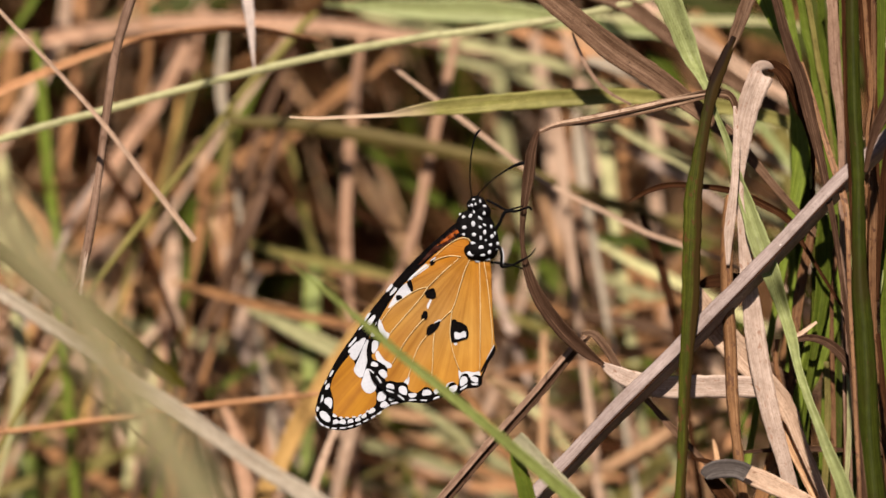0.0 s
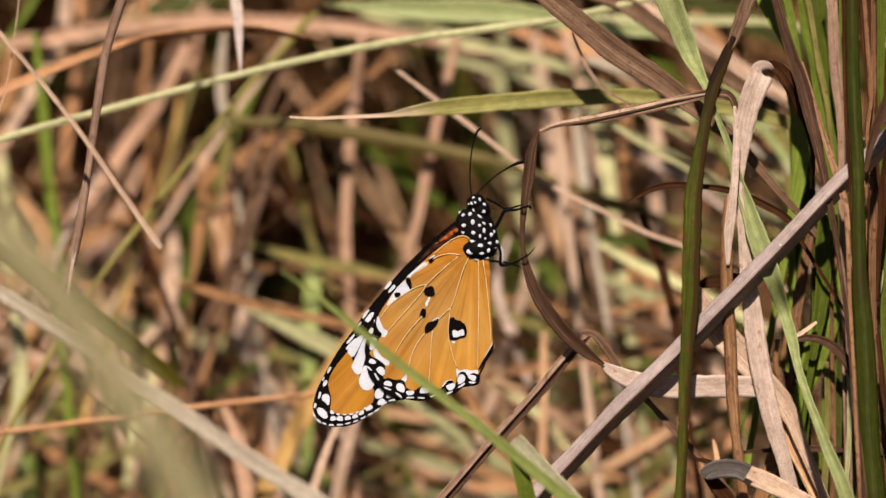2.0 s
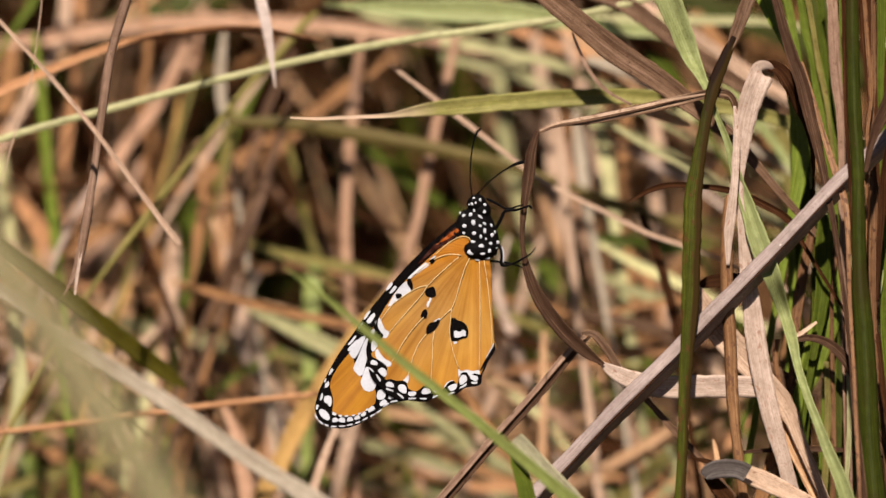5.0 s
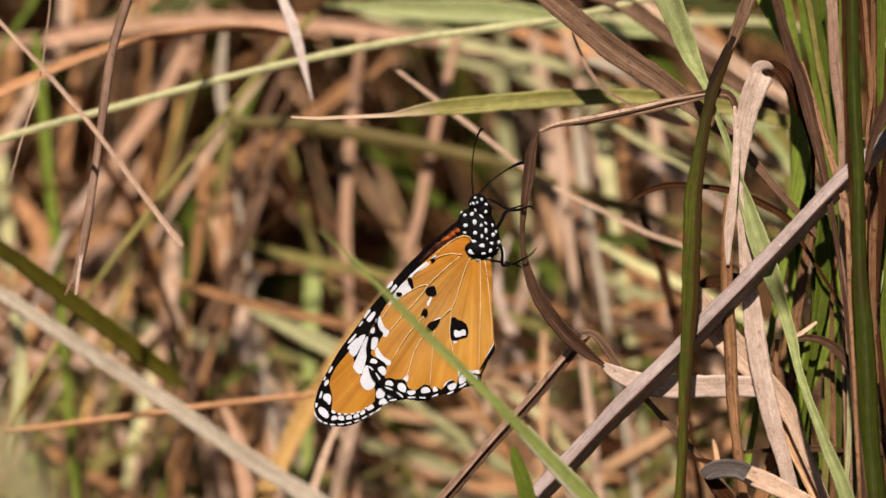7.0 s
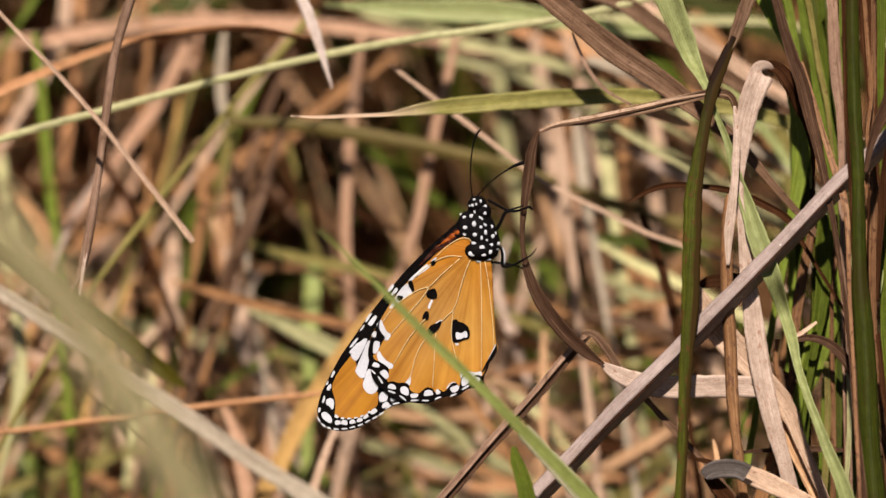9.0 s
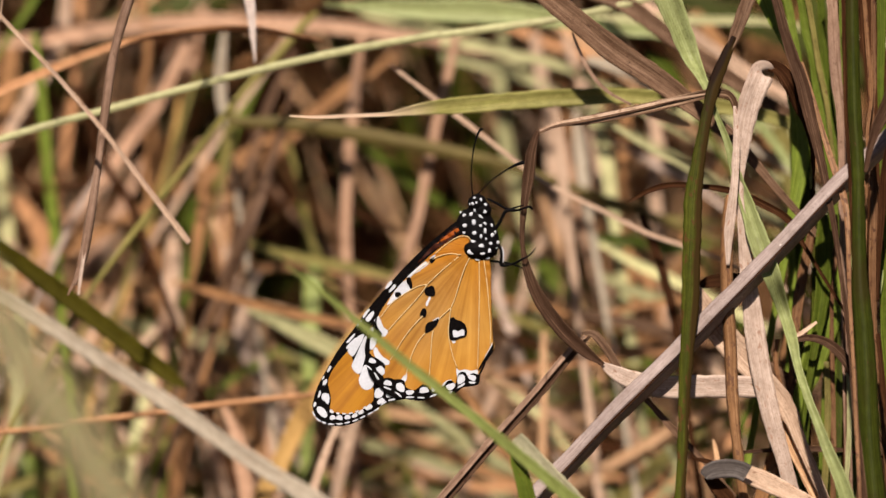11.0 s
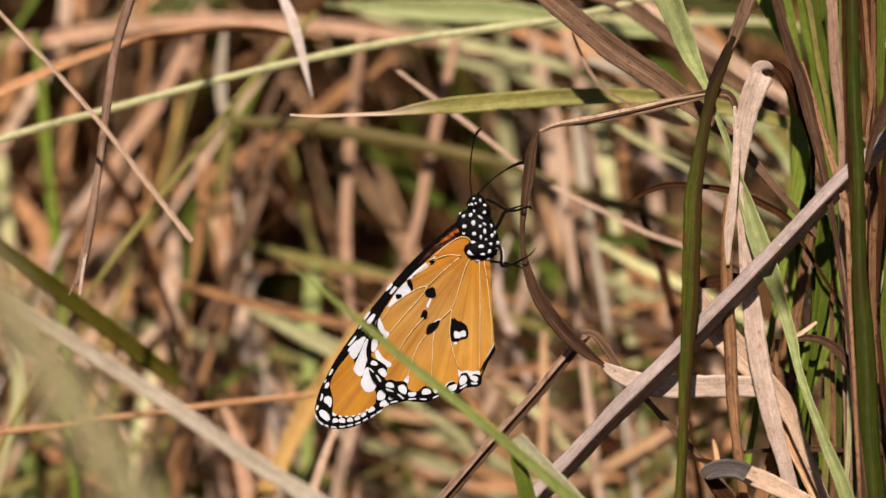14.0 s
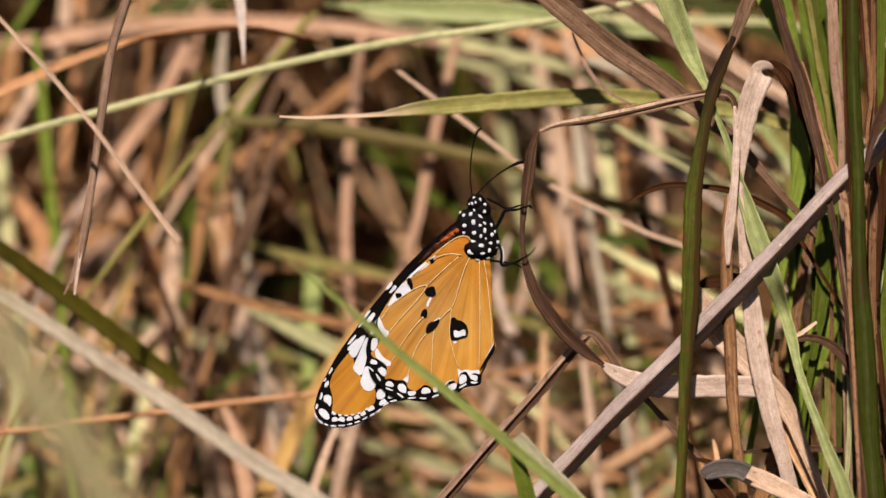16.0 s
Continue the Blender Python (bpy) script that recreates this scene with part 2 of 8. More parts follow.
WING_MAROON = plain_material("maroon_wing_scales", (0.012, 0.003, 0.002), (0.06, 0.012, 0.004), 0.8, 0.65, gloss=0.08)
SOIL = plain_material("litter_strewn_soil", (0.03, 0.022, 0.012), (0.12, 0.085, 0.045), 0.05, 0.95, 0, 0, 0.004)


# ---- shaping ----
def part(name, bm, material, parent=None, label=""):
    """Links a bmesh as one mesh object, under a thing or part where one is given."""
    mesh = bpy.data.meshes.new(name)
    bm.normal_update()
    bm.to_mesh(mesh)
    bm.free()
    for poly in mesh.polygons:
        poly.use_smooth = True
    mesh.materials.append(material)
    ob = new(name, mesh)
    if parent:
        ob.parent = parent
    return tagged(ob, label)


def spline(points, steps):
    """A smooth line through points of any dimension, without loops where they stand unevenly."""
    pts = [np.array(p, float) for p in points]
    pts = [2 * pts[0] - pts[1]] + pts + [2 * pts[-1] - pts[-2]]
    out = []
    for a, b, c, d in zip(pts, pts[1:], pts[2:], pts[3:]):
        ta = max(np.linalg.norm((b - a)[:3]), 1e-7) ** 0.5
        tb = ta + max(np.linalg.norm((c - b)[:3]), 1e-7) ** 0.5
        tc = tb + max(np.linalg.norm((d - c)[:3]), 1e-7) ** 0.5
        for i in range(steps):
            t = ta + (tb - ta) * i / steps
            p, q, r = a + (b - a) * t / ta, b + (c - b) * (t - ta) / (tb - ta), c + (d - c) * (t - tb) / (tc - tb)
            p, q = p + (q - p) * t / tb, q + (r - q) * (t - ta) / (tc - ta)
            out.append(p + (q - p) * (t - ta) / (tb - ta))
    out.append(pts[-2])
    return out


def sweep(bm, line, ring, closed=True, facing=None, rough=0.0, rng=None):
    """Sweeps a cross-section along line, rows of (x, y, z, width, roll) in metres and degrees. ring(width) gives the section's points (side, out)."""
    facing = facing or -AWAY
    uv = bm.loops.layers.uv.verify()
    pos = [Vector(r[:3]) for r in line]
    rows, along = [], 0.0
    drift = rng.uniform(0, 99) if rng else 0.0
    for i, r in enumerate(line):
        ahead = (pos[min(i + 1, len(pos) - 1)] - pos[max(i - 1, 0)]).normalized()
        if i:
            along += (pos[i] - pos[i - 1]).length * 1000
        side = ahead.cross(facing)
        side = side.normalized() if side.length > 1e-4 else RIGHT.copy()
        side.rotate(Matrix.Rotation(radians(r[4]), 3, ahead))
        out = side.cross(ahead)
        width = r[3] * (1 + rough * noise.noise((along * 0.12, drift, 0)) + 0.6 * rough * noise.noise((along * 0.6, drift, 3)))
        shift = side * (rough * r[3] * 0.5 * noise.noise((along * 0.06, drift, 7)))
        rows.append(([bm.verts.new(pos[i] + shift + side * s + out * o) for s, o in ring(width)], [(s * 1000, along) for s, o in ring(width)]))
    for (va, ua), (vb, ub) in zip(rows, rows[1:]):
        count = len(va)
        for k in range(count if closed else count - 1):
            j = (k + 1) % count
            face = bm.faces.new((va[k], vb[k], vb[j], va[j]))
            for loop, c in zip(face.loops, (ua[k], ub[k], ub[j], ua[j])):
                loop[uv].uv = c
    if closed:
        bm.faces.new(rows[0][0])
        bm.faces.new(rows[-1][0][::-1])
    return bm


def leaf_ring(fold, thick, ribs=0.0):
    """A folded, slightly ribbed strip with a thickness."""
    def ring(w):
        ks = (-1, -0.72, -0.4, 0, 0.4, 0.72, 1)
        lift = lambda k, i: fold * w * (abs(k) - 0.5) + ribs * w * (1 if i % 2 else -1)
        top = [(k * w / 2, lift(k, i)) for i, k in enumerate(ks)]
        t = min(thick, w * 0.3)
        return top + [(s * 0.98, o - t * (0.4 if abs(s) > w * 0.45 else 1)) for s, o in reversed(top)]
    return ring


def keel_ring(w):
    """A stalk pressed to a blunt keel: a broad face on one side, a steep one on the other."""
    section = ((0.5, -0.14), (0.46, 0.0), (0.25, 0.12), (0.06, 0.2), (0.0, 0.21), (-0.035, 0.1), (-0.06, 0.11), (-0.2, -0.22), (-0.37, -0.55), (-0.48, -0.8), (-0.3, -0.85), (0, -0.7), (0.3, -0.4))
    return [(a * w, b * w) for a, b in section]


def stalk_ring(ridge=0.05, count=14):
    def ring(w):
        return [(w / 2 * (1 + ridge * math.cos(5 * a + 1)) * math.cos(a), w / 2 * (1 + ridge * math.cos(5 * a + 1)) * math.sin(a)) for a in (math.tau * k / count for k in range(count))]
    return ring


LABELS = {
    "straw": "dry straw-coloured grass blade with fine fibres", "pink_straw": "bleached pinkish dry grass blade, speckled",
    "orange_straw": "dry orange-brown grass blade", "grey_stalk": "weathered grey-brown grass stalk", "brown": "withered dark brown grass blade",
    "tan_brown": "brown dry grass stalk with rust specks", "grey_brown": "withered grey-brown grass blade", "green": "fresh green grass blade",
    "rusty_green": "dark green grass blade with a rusty brown margin", "cream_green": "pale cream-green grass stem", "streaked_brown": "withered leaf streaked dark and light brown", "bleached": "bleached whitish-pink dry grass blade", "dull_khaki": "broad dull khaki dry leaf", "dark_olive": "dark olive grass blade", "twig": "thin dry brown stem", "umber": "withered umber-brown grass blade with pale streaks",
    "dark_green": "dark green keeled grass blade", "fresh_green": "slender light green grass blade", "pale_green": "pale green upright grass blade", "yellow_green": "yellowing green grass blade with dry tip",
    "olive": "dull olive half-dry grass blade", "brown_olive": "brownish olive grass leaf", "grey_green": "dull grey-green grass blade", "yellow_straw": "yellow dry grass blade",
    "rust_brown": "rust-brown dry grass stalk with dark specks", "pale_straw": "pale weathered straw stalk", "mid_green": "green grass blade flecked with brown", "dark_grey": "end of the curled dry leaf with its shadow painted dark grey", "pale_grey_green": "pale grey-green grass blade", "rosy_straw": "dry reddish-brown straw blade, speckled"}


def grass(tint, rows, thing="", label="", fold=0.12, thick=0.25, round_=False, keel=False, base=None, parent=None, ribs=0.004):
    """One blade or stalk. rows: x, y, z, width in millimetres, and the roll in degrees. base: the point in millimetres about which it sways."""
    rng = random.Random(repr(rows[0]) + tint)
    origin = Vector(base) / 1000 if base else Vector(rows[0][:3]) / 1000
    line = [(r[0] / 1000 - origin.x, r[1] / 1000 - origin.y, r[2] / 1000 - origin.z, max(r[3], 0.15) / 1000, r[4] if len(r) > 4 else 0) for r in rows]
    ring = stalk_ring() if round_ else leaf_ring(fold, thick / 1000, ribs)
    ring = keel_ring if keel else ring
    bm = sweep(bmesh.new(), spline(line, 12), ring, rough=0.14, rng=rng)
    name = thing or ("stalk" if round_ or keel else "blade")
    ob = part(name, bm, MAT[tint], parent, label or LABELS[tint])
    home = parent.location if parent else Vector((0, 0, 0))
    if parent and parent.parent:
        home = home + parent.parent.location
    ob.location = origin - home
    return ob


# ---- ground and the thicket behind ----
def build_ground():
    """One sheet to the horizon, uneven near the grass."""
    bm = bmesh.new()
    steps = [-400, -60, -12, -3] + [round(-1.5 + 0.06 * i, 3) for i in range(61)] + [3.5, 12, 60, 400]
    grid = [[bm.verts.new((x, y, (0.010 * noise.noise((x * 6, y * 6, 0)) + 0.004 * noise.noise((x * 25, y * 25, 3)) - 0.004) if abs(x) < 3 and abs(y) < 3 else -0.004)) for x in steps] for y in steps]
    for a, b in zip(grid, grid[1:]):
        for i in range(len(a) - 1):
            bm.faces.new((a[i], a[i + 1], b[i + 1], b[i]))
    ob = part("ground", bm, SOIL)
    tagged(ob, "dark soil strewn with dead grass litter", "ground", "", "structure")


# open places in the thicket: from and to across, from and to in height
GAPS = ((-0.052, 0.006, 0.085, 0.15), (0.02, 0.04, 0.03, 0.06), (-0.036, -0.016, 0.14, 0.185), (-0.013, -0.001, 0.14, 0.185))


def crosses(x, side, bend, tall, gap):
    """Whether a blade leans through one of the gaps."""
    for k in range(1, 9):
        t = k / 8
        if gap[2] < tall * t < gap[3] and gap[0] < x + side * tall * t + bend * tall * t * t < gap[1]:
            return True
    return False


def thicket(name, label, tint, count, seed, near, far, half, low, high, lean, width, hollow=False):
    """Uncountable blades of one tint, standing and leaning, as one object."""
    rng = random.Random(seed)
    verts, faces, coords = [], [], []
    for _ in range(count):
        y = near + (far - near) * rng.random() ** 1.3
        x = rng.gauss(0, half * 0.62)
        tall = rng.uniform(low, high)
        side, tip = rng.gauss(0, lean), rng.gauss(0.1, lean * 0.6)
        tip = max(tip, (near - 0.025 - y) / tall)
        bend = rng.gauss(0, 0.25)
        w = width * rng.uniform(0.5, 1.3)
        turn = rng.gauss(0, 0.7)
        along = Vector((math.cos(turn), math.sin(turn), 0))
        if hollow and y < 0.5 and rng.random() < 0.9 and any(crosses(x, side, bend, tall, gap) for gap in GAPS):
            continue
        first, n = len(verts), 8
        for i in range(n):
            t = i / (n - 1)
            p = Vector((x + side * tall * t + bend * tall * t * t, y + tip * tall * t * t, tall * t * (1 - 0.25 * abs(bend) * t) - 0.004))
            ww = w * (1 - 0.75 * t ** 2)
            for k, o in ((-0.5, 0), (0, -0.16), (0.5, 0)):
                verts.append(p + along * (k * ww) + Vector((-along.y, along.x, 0)) * (o * ww))
                coords.append((k * ww * 1000, t * tall * 1000))
        for i in range(n - 1):
            for k in range(2):
                a = first + 3 * i + k
                faces.append((a, a + 1, a + 4, a + 3))
    finish_stuff(name, label, tint, verts, faces, coords)


def overarching(name, label, tint, count, seed):
    """Long blades that rise beside the clump and bow over it above the view, added to shade what lies behind, as one
    object.
    """
    rng = random.Random(seed)
    verts, faces, coords = [], [], []
    for _ in range(count):
        way = rng.choice((-1, 1))
        foot, y, crown = way * rng.uniform(0.26, 0.42), rng.uniform(0.105, 0.2), rng.uniform(0.225, 0.31)
        reach, w, drift = rng.uniform(0.38, 0.62), rng.uniform(0.004, 0.0065), rng.gauss(0, 0.03)
        first, n, along = len(verts), 12, 0.0
        for i in range(n):
            t = i / (n - 1)
            p = Vector((foot - way * reach * t, y + drift * t, crown * math.sin(math.pi * (0.5 - 0.5 * (1 - t) ** 2.2)) - 0.004))
            ww = w * (1 - 0.8 * t ** 3)
            for k, o in ((-0.5, 0), (0, 0.15), (0.5, 0)):
                verts.append(p + Vector((0, 0.5, 0.87)) * (k * ww) + Vector((0, -0.87, 0.5)) * (o * ww))
                coords.append((k * ww * 1000, t * reach * 1000))
        for i in range(n - 1):
            for k in range(2):
                a = first + 3 * i + k
                faces.append((a, a + 1, a + 4, a + 3))
    finish_stuff(name, label, tint, verts, faces, coords)


def meadow(name, label, tint, count, seed, tall):
    """Grass for some metres round, thinning outwards, low where the way to the clump is trodden."""
    rng = random.Random(seed)
    verts, faces, coords = [], [], []
    for _ in range(count):
        far, round_about = 7.0 * rng.random() ** 1.05, rng.uniform(0, math.tau)
        x, y = far * math.cos(round_about), far * math.sin(round_about)
        if abs(x) < 0.35 and -0.3 < y < 1.0:
            continue
        high = tall * rng.uniform(0.4, 1.3)
        if abs(x) < 0.5 and -1.6 < y < 0.1:
            high = min(high, 0.09)
        side, tip, w = rng.gauss(0, 0.4), rng.gauss(0, 0.4), rng.uniform(0.003, 0.006) * (1 + 0.5 * far)
        turn = rng.uniform(0, math.pi)
        along, first = Vector((math.cos(turn), math.sin(turn), 0)), len(verts)
        for i in range(5):
            t = i / 4
            p = Vector((x + side * high * t * t, y + tip * high * t * t, high * t - 0.006))
            for k in (-0.5, 0.5):
                verts.append(p + along * (k * w * (1 - 0.8 * t * t)))
                coords.append((k * w * 1000, t * high * 1000))
        for i in range(4):
            a = first + 2 * i
            faces.append((a, a + 1, a + 3, a + 2))
    finish_stuff(name, label, tint, verts, faces, coords)


def litter(name, label, tint, count, seed, near, far, half, top, width, length):
    """Fallen blades that lie criss-cross on one another, as one object."""
    rng = random.Random(seed)
    verts, faces, coords = [], [], []
    for _ in range(count):
        y, x = rng.uniform(near, far), rng.uniform(-half, half)
        z = top * rng.random() ** 1.5
        heading, rise = rng.uniform(0, math.tau), rng.gauss(0, 0.3)
        size, w = length * rng.uniform(0.5, 1.4), width * rng.uniform(0.5, 1.3)
        way = Vector((math.cos(heading), math.sin(heading), rise)).normalized()
        side = way.cross(Vector((rng.gauss(0, 0.5), rng.gauss(0, 0.5), 1))).normalized()
        out = side.cross(way)
        sag = rng.gauss(0, 0.12)
        first, n = len(verts), 7
        for i in range(n):
            t = i / (n - 1) - 0.5
            p = Vector((x, y, max(z, 0.004))) + way * (t * size) - Vector((0, 0, 1)) * (sag * size * t * t)
            p.z = max(p.z, 0.001)
            ww = w * (1 - 1.2 * t * t)
            for k, o in ((-0.5, 0), (0, 0.16), (0.5, 0)):
                verts.append(p + side * (k * ww) + out * (o * ww))
                coords.append((k * ww * 1000, (t + 0.5) * size * 1000))
        for i in range(n - 1):
            for k in range(2):
                a = first + 3 * i + k
                faces.append((a, a + 1, a + 4, a + 3))
    finish_stuff(name, label, tint, verts, faces, coords)


def finish_stuff(name, label, tint, verts, faces, coords):
    mesh = bpy.data.meshes.new(name)
    mesh.from_pydata([tuple(v) for v in verts], [], faces)
    layer = mesh.uv_layers.new(name="UVMap")
    for loop in mesh.loops:
        layer.data[loop.index].uv = coords[loop.vertex_index]
    for poly in mesh.polygons:
        poly.use_smooth = True
    mesh.materials.append(THICKET[tint])
    tagged(new(name, mesh), label, "grass", "", "stuff")


build_ground()
thicket("dry_grass_thicket", "dense thicket of dry straw-coloured grass", "straw", 420, 1, 0.12, 0.4, 0.5, 0.12, 0.36, 0.35, 0.0024, hollow=True)
thicket("dry_grass_thicket", "dense thicket of bleached pinkish dry grass", "pink_straw", 220, 2, 0.13, 0.36, 0.5, 0.1, 0.3, 0.4, 0.0024, hollow=True)
thicket("brown_grass_thicket", "withered brown grass stems crowded together", "tan_brown", 700, 3, 0.13, 0.6, 0.5, 0.1, 0.36, 0.4, 0.0024, hollow=True)
# near-black stems, also across the gaps: deep shade put into their colour
thicket("dark_grass_thicket", "dark brown grass stems crowded together, their colour standing in for deep shade", "brown", 2200, 13, 0.15, 1.2, 0.5, 0.1, 0.36, 0.4, 0.004)
thicket("green_grass_thicket", "fresh green grass among the dry stems", "green", 620, 4, 0.12, 1.2, 0.5, 0.06, 0.3, 0.4, 0.0026, hollow=True)
thicket("grey_green_grass_thicket", "dull grey-green grass among the dry stems", "grey_green", 450, 5, 0.13, 1.2, 0.5, 0.08, 0.26, 0.4, 0.0028, hollow=True)
# tall canopy: stems show, unseen tops are added to keep sun off the depth
thicket("tall_grass_thicket", "tall dark green grass added to shade the thicket, its tops above the view", "dark_green", 800, 14, 0.15, 0.8, 0.6, 0.3, 0.5, 0.8, 0.005)
thicket("tall_brown_thicket", "tall dark brown withered grass added to shade the thicket, its tops above the view", "brown", 1600, 24, 0.16, 0.8, 0.6, 0.3, 0.5, 0.8, 0.005)
thicket("tall_dry_thicket", "tall dry brown grass added to shade the thicket, its tops above the view", "tan_brown", 500, 25, 0.15, 0.8, 0.6, 0.3, 0.5, 0.8, 0.005, hollow=True)
thicket("tall_dry_thicket", "tall dry brown grass standing round the clump", "tan_brown", 1600, 26, 0.2, 2.4, 2.4, 0.2, 0.42, 0.6, 0.007)
thicket("tall_green_thicket", "tall green grass standing round the clump", "green", 2200, 27, 0.2, 2.4, 2.4, 0.2, 0.42, 0.6, 0.007)
# blades bowing above the view, added only to dapple the background with shade
overarching("overarching_grass", "long brown grass added above the view to shade the thicket", "brown", 7, 41)
overarching("overarching_grass", "long dark green grass added above the view to shade the thicket", "dark_green", 5, 42)
thicket("thin_stalk_thicket", "thin dry stalks crowded behind the clump", "straw", 420, 15, 0.11, 0.3, 0.34, 0.12, 0.28, 0.4, 0.0016, hollow=True)
thicket("thin_brown_thicket", "thin brown stalks crowded behind the clump", "tan_brown", 560, 17, 0.11, 0.3, 0.34, 0.1, 0.28, 0.45, 0.0016, hollow=True)
thicket("fine_straw_thicket", "hair-thin dry straws between the stems", "straw", 330, 31, 0.07, 0.2, 0.3, 0.1, 0.27, 0.45, 0.0012, hollow=True)
thicket("fine_brown_thicket", "hair-thin brown stems between the straws", "tan_brown", 260, 32, 0.07, 0.22, 0.3, 0.1, 0.27, 0.5, 0.0012, hollow=True)
thicket("fine_pink_thicket", "hair-thin bleached straws between the stems", "pink_straw", 150, 33, 0.08, 0.18, 0.3, 0.1, 0.27, 0.4, 0.0013, hollow=True)
litter("fallen_grass_litter", "fallen dry straw lying criss-cross on the ground", "straw", 350, 6, 0.05, 0.5, 0.55, 0.09, 0.0038, 0.17)
litter("fallen_grass_litter", "fallen orange-brown straw lying criss-cross", "orange_straw", 500, 7, 0.05, 1.3, 0.55, 0.09, 0.0034, 0.17)
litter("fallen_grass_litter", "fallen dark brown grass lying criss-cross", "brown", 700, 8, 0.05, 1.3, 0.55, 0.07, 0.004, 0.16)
thicket("short_grass_thicket", "short dry grass at the foot of the clump", "straw", 350, 9, -0.28, 0.12, 0.4, 0.03, 0.085, 0.4, 0.0035)
thicket("short_green_grass", "short green grass at the foot of the clump", "green", 250, 10, -0.28, 0.12, 0.4, 0.03, 0.09, 0.4, 0.0035)
# the meadow goes on around
meadow("meadow_grass", "dry meadow grass spreading round the clump", "straw", 15000, 20, 0.26)
meadow("meadow_grass", "brown meadow grass spreading round the clump", "tan_brown", 13000, 21, 0.24)
meadow("meadow_grass", "green meadow grass spreading round the clump", "green", 17000, 22, 0.24)


# ---- tufts: the point on the ground from which each one's blades rise ----
TUFTS = {
    (-3, 0): "tuft of dry straw-coloured grass with some fresh green blades",
    (-2, -1): "tuft of dry straw-coloured grass with some withered brown blades",
    (-2, 0): "tuft of dry straw-coloured grass with some withered brown blades",
    (-1, -1): "tuft of dry straw-coloured grass with some dull olive blades",
    (-1, 0): "tuft of dry straw-coloured grass with some fresh green blades",
    (0, -1): "tuft of fresh green grass with some withered brown blades",
    (0, 0): "tuft of dry straw-coloured grass with some withered brown blades",
    (1, -1): "tuft of withered brown grass with some dry straw-coloured blades",
    (1, 0): "tuft of dry straw-coloured grass with some withered brown blades",
    (2, -1): "tuft of dry straw-coloured grass with some withered brown blades",
    (2, 0): "tuft of fresh green grass with some dry straw-coloured blades",
    (3, 0): "tuft of fresh green grass with some dry straw-coloured blades",
}


def tuft(column, row):
    """The tuft whose blades rise in that 130 mm square of ground."""
    if (column, row) not in grown:
        ob = new("grass_tuft")
        ob.location = (column * 0.13 + 0.065, row * 0.13 + 0.065, 0)
        grown[column, row] = tagged(ob, TUFTS[column, row], "grass", "grass tufts")
    return grown[column, row]


grown = {}

# grass further behind
grass("rosy_straw", [(-341.5, 86.3, -3, 2.3), (-252.4, 90.8, 108.5, 2.3), (-163.2, 95.2, 178.5, 2.3), (-86.8, 99.1, 205.6, 2.3), (-70.4, 99.9, 208.1, 2.7), (-57, 100.5, 209.9, 2.7), (-44.7, 100.8, 210.9, 2.7), (-31.3, 100.7, 210.5, 2.7), (-18.9, 100.4, 209.7, 2.3), (-2.5, 99.8, 207.7, 1.9), (11.9, 98.8, 204.8, 1.5)], parent=tuft(-3, 0))
grass("orange_straw", [(-338.4, 10.5, -3, 1.8), (-248, 22.9, 96.2, 1.8), (-157.7, 35.2, 169.5, 1.8), (-80.3, 45.8, 211.6, 1.8), (-66.7, 47.7, 217.4, 1.5), (-56.9, 48.9, 220.9, 1.3), (-44.2, 49.7, 223.4, 1.1, 20), (-32.5, 49.8, 223.9, 0.9, 45), (-20.4, 49.1, 221.7, 0.3, 60)], parent=tuft(-3, 0))
grass("brown", [(-56.3, 46.7, 220.9, 0.3), (-51, 47.3, 222.7, 0.6), (-44.1, 47.6, 223.5, 0.6), (-37.3, 47.8, 224.1, 0.7), (-32.5, 47.8, 224, 0.6), (-20.3, 47.1, 221.9, 0.3)], parent=tuft(-1, 0))
grass("cream_green", [(-336.3, 10.7, -3, 1.3), (-247.1, 18.7, 101.9, 1.3), (-157.8, 26.8, 172.8, 1.3), (-81.4, 33.7, 206.6, 1.3), (-56.3, 36, 213.6, 1.3), (-32.2, 37.9, 219.6, 1.3), (-8.1, 39.5, 224.4, 1.3), (19.9, 40.7, 228.1, 1.3), (38.2, 42, 232.1, 1.2)], fold=-0.2, parent=tuft(-3, 0))
grass("pale_green", [(-21, 68.4, 223, 0.3), (-15.3, 68.4, 222.7, 1.6), (-7.3, 68.2, 222.3, 3.2), (1.6, 68.1, 221.8, 4.2), (9.5, 68, 221.5, 4), (18.5, 67.7, 220.7, 3.2), (29.4, 67.2, 219, 2.4), (43.3, 66.1, 215.7, 1.8), (119.8, 30, 106.3, 1.8), (196.4, -6.1, -3, 1.8)], parent=tuft(1, -1))
grass("cream_green", [(-15, 112.2, 209.6, 1.4), (-2.5, 111.2, 206.4, 1.8), (12.1, 109.6, 201.7, 1.8), (24.6, 108.7, 198.7, 1.5), (38.1, 106.4, 191.8, 1.2), (228.3, 74.8, 94.4, 1.2), (418.5, 43.1, -3, 1.2)], parent=tuft(3, 0))
grass("pink_straw", [(-68.6, 106.9, 217.5, 2.1), (-69.3, 104.3, 209.6, 2.3), (-71.7, 102.1, 202.8, 2.3), (-76.8, 99.6, 194.9, 1.9), (-83, 96, 184.1, 1.9), (-136.7, 65.6, 90.6, 1.9), (-190.3, 35.2, -3, 1.9)], parent=tuft(-2, 0))
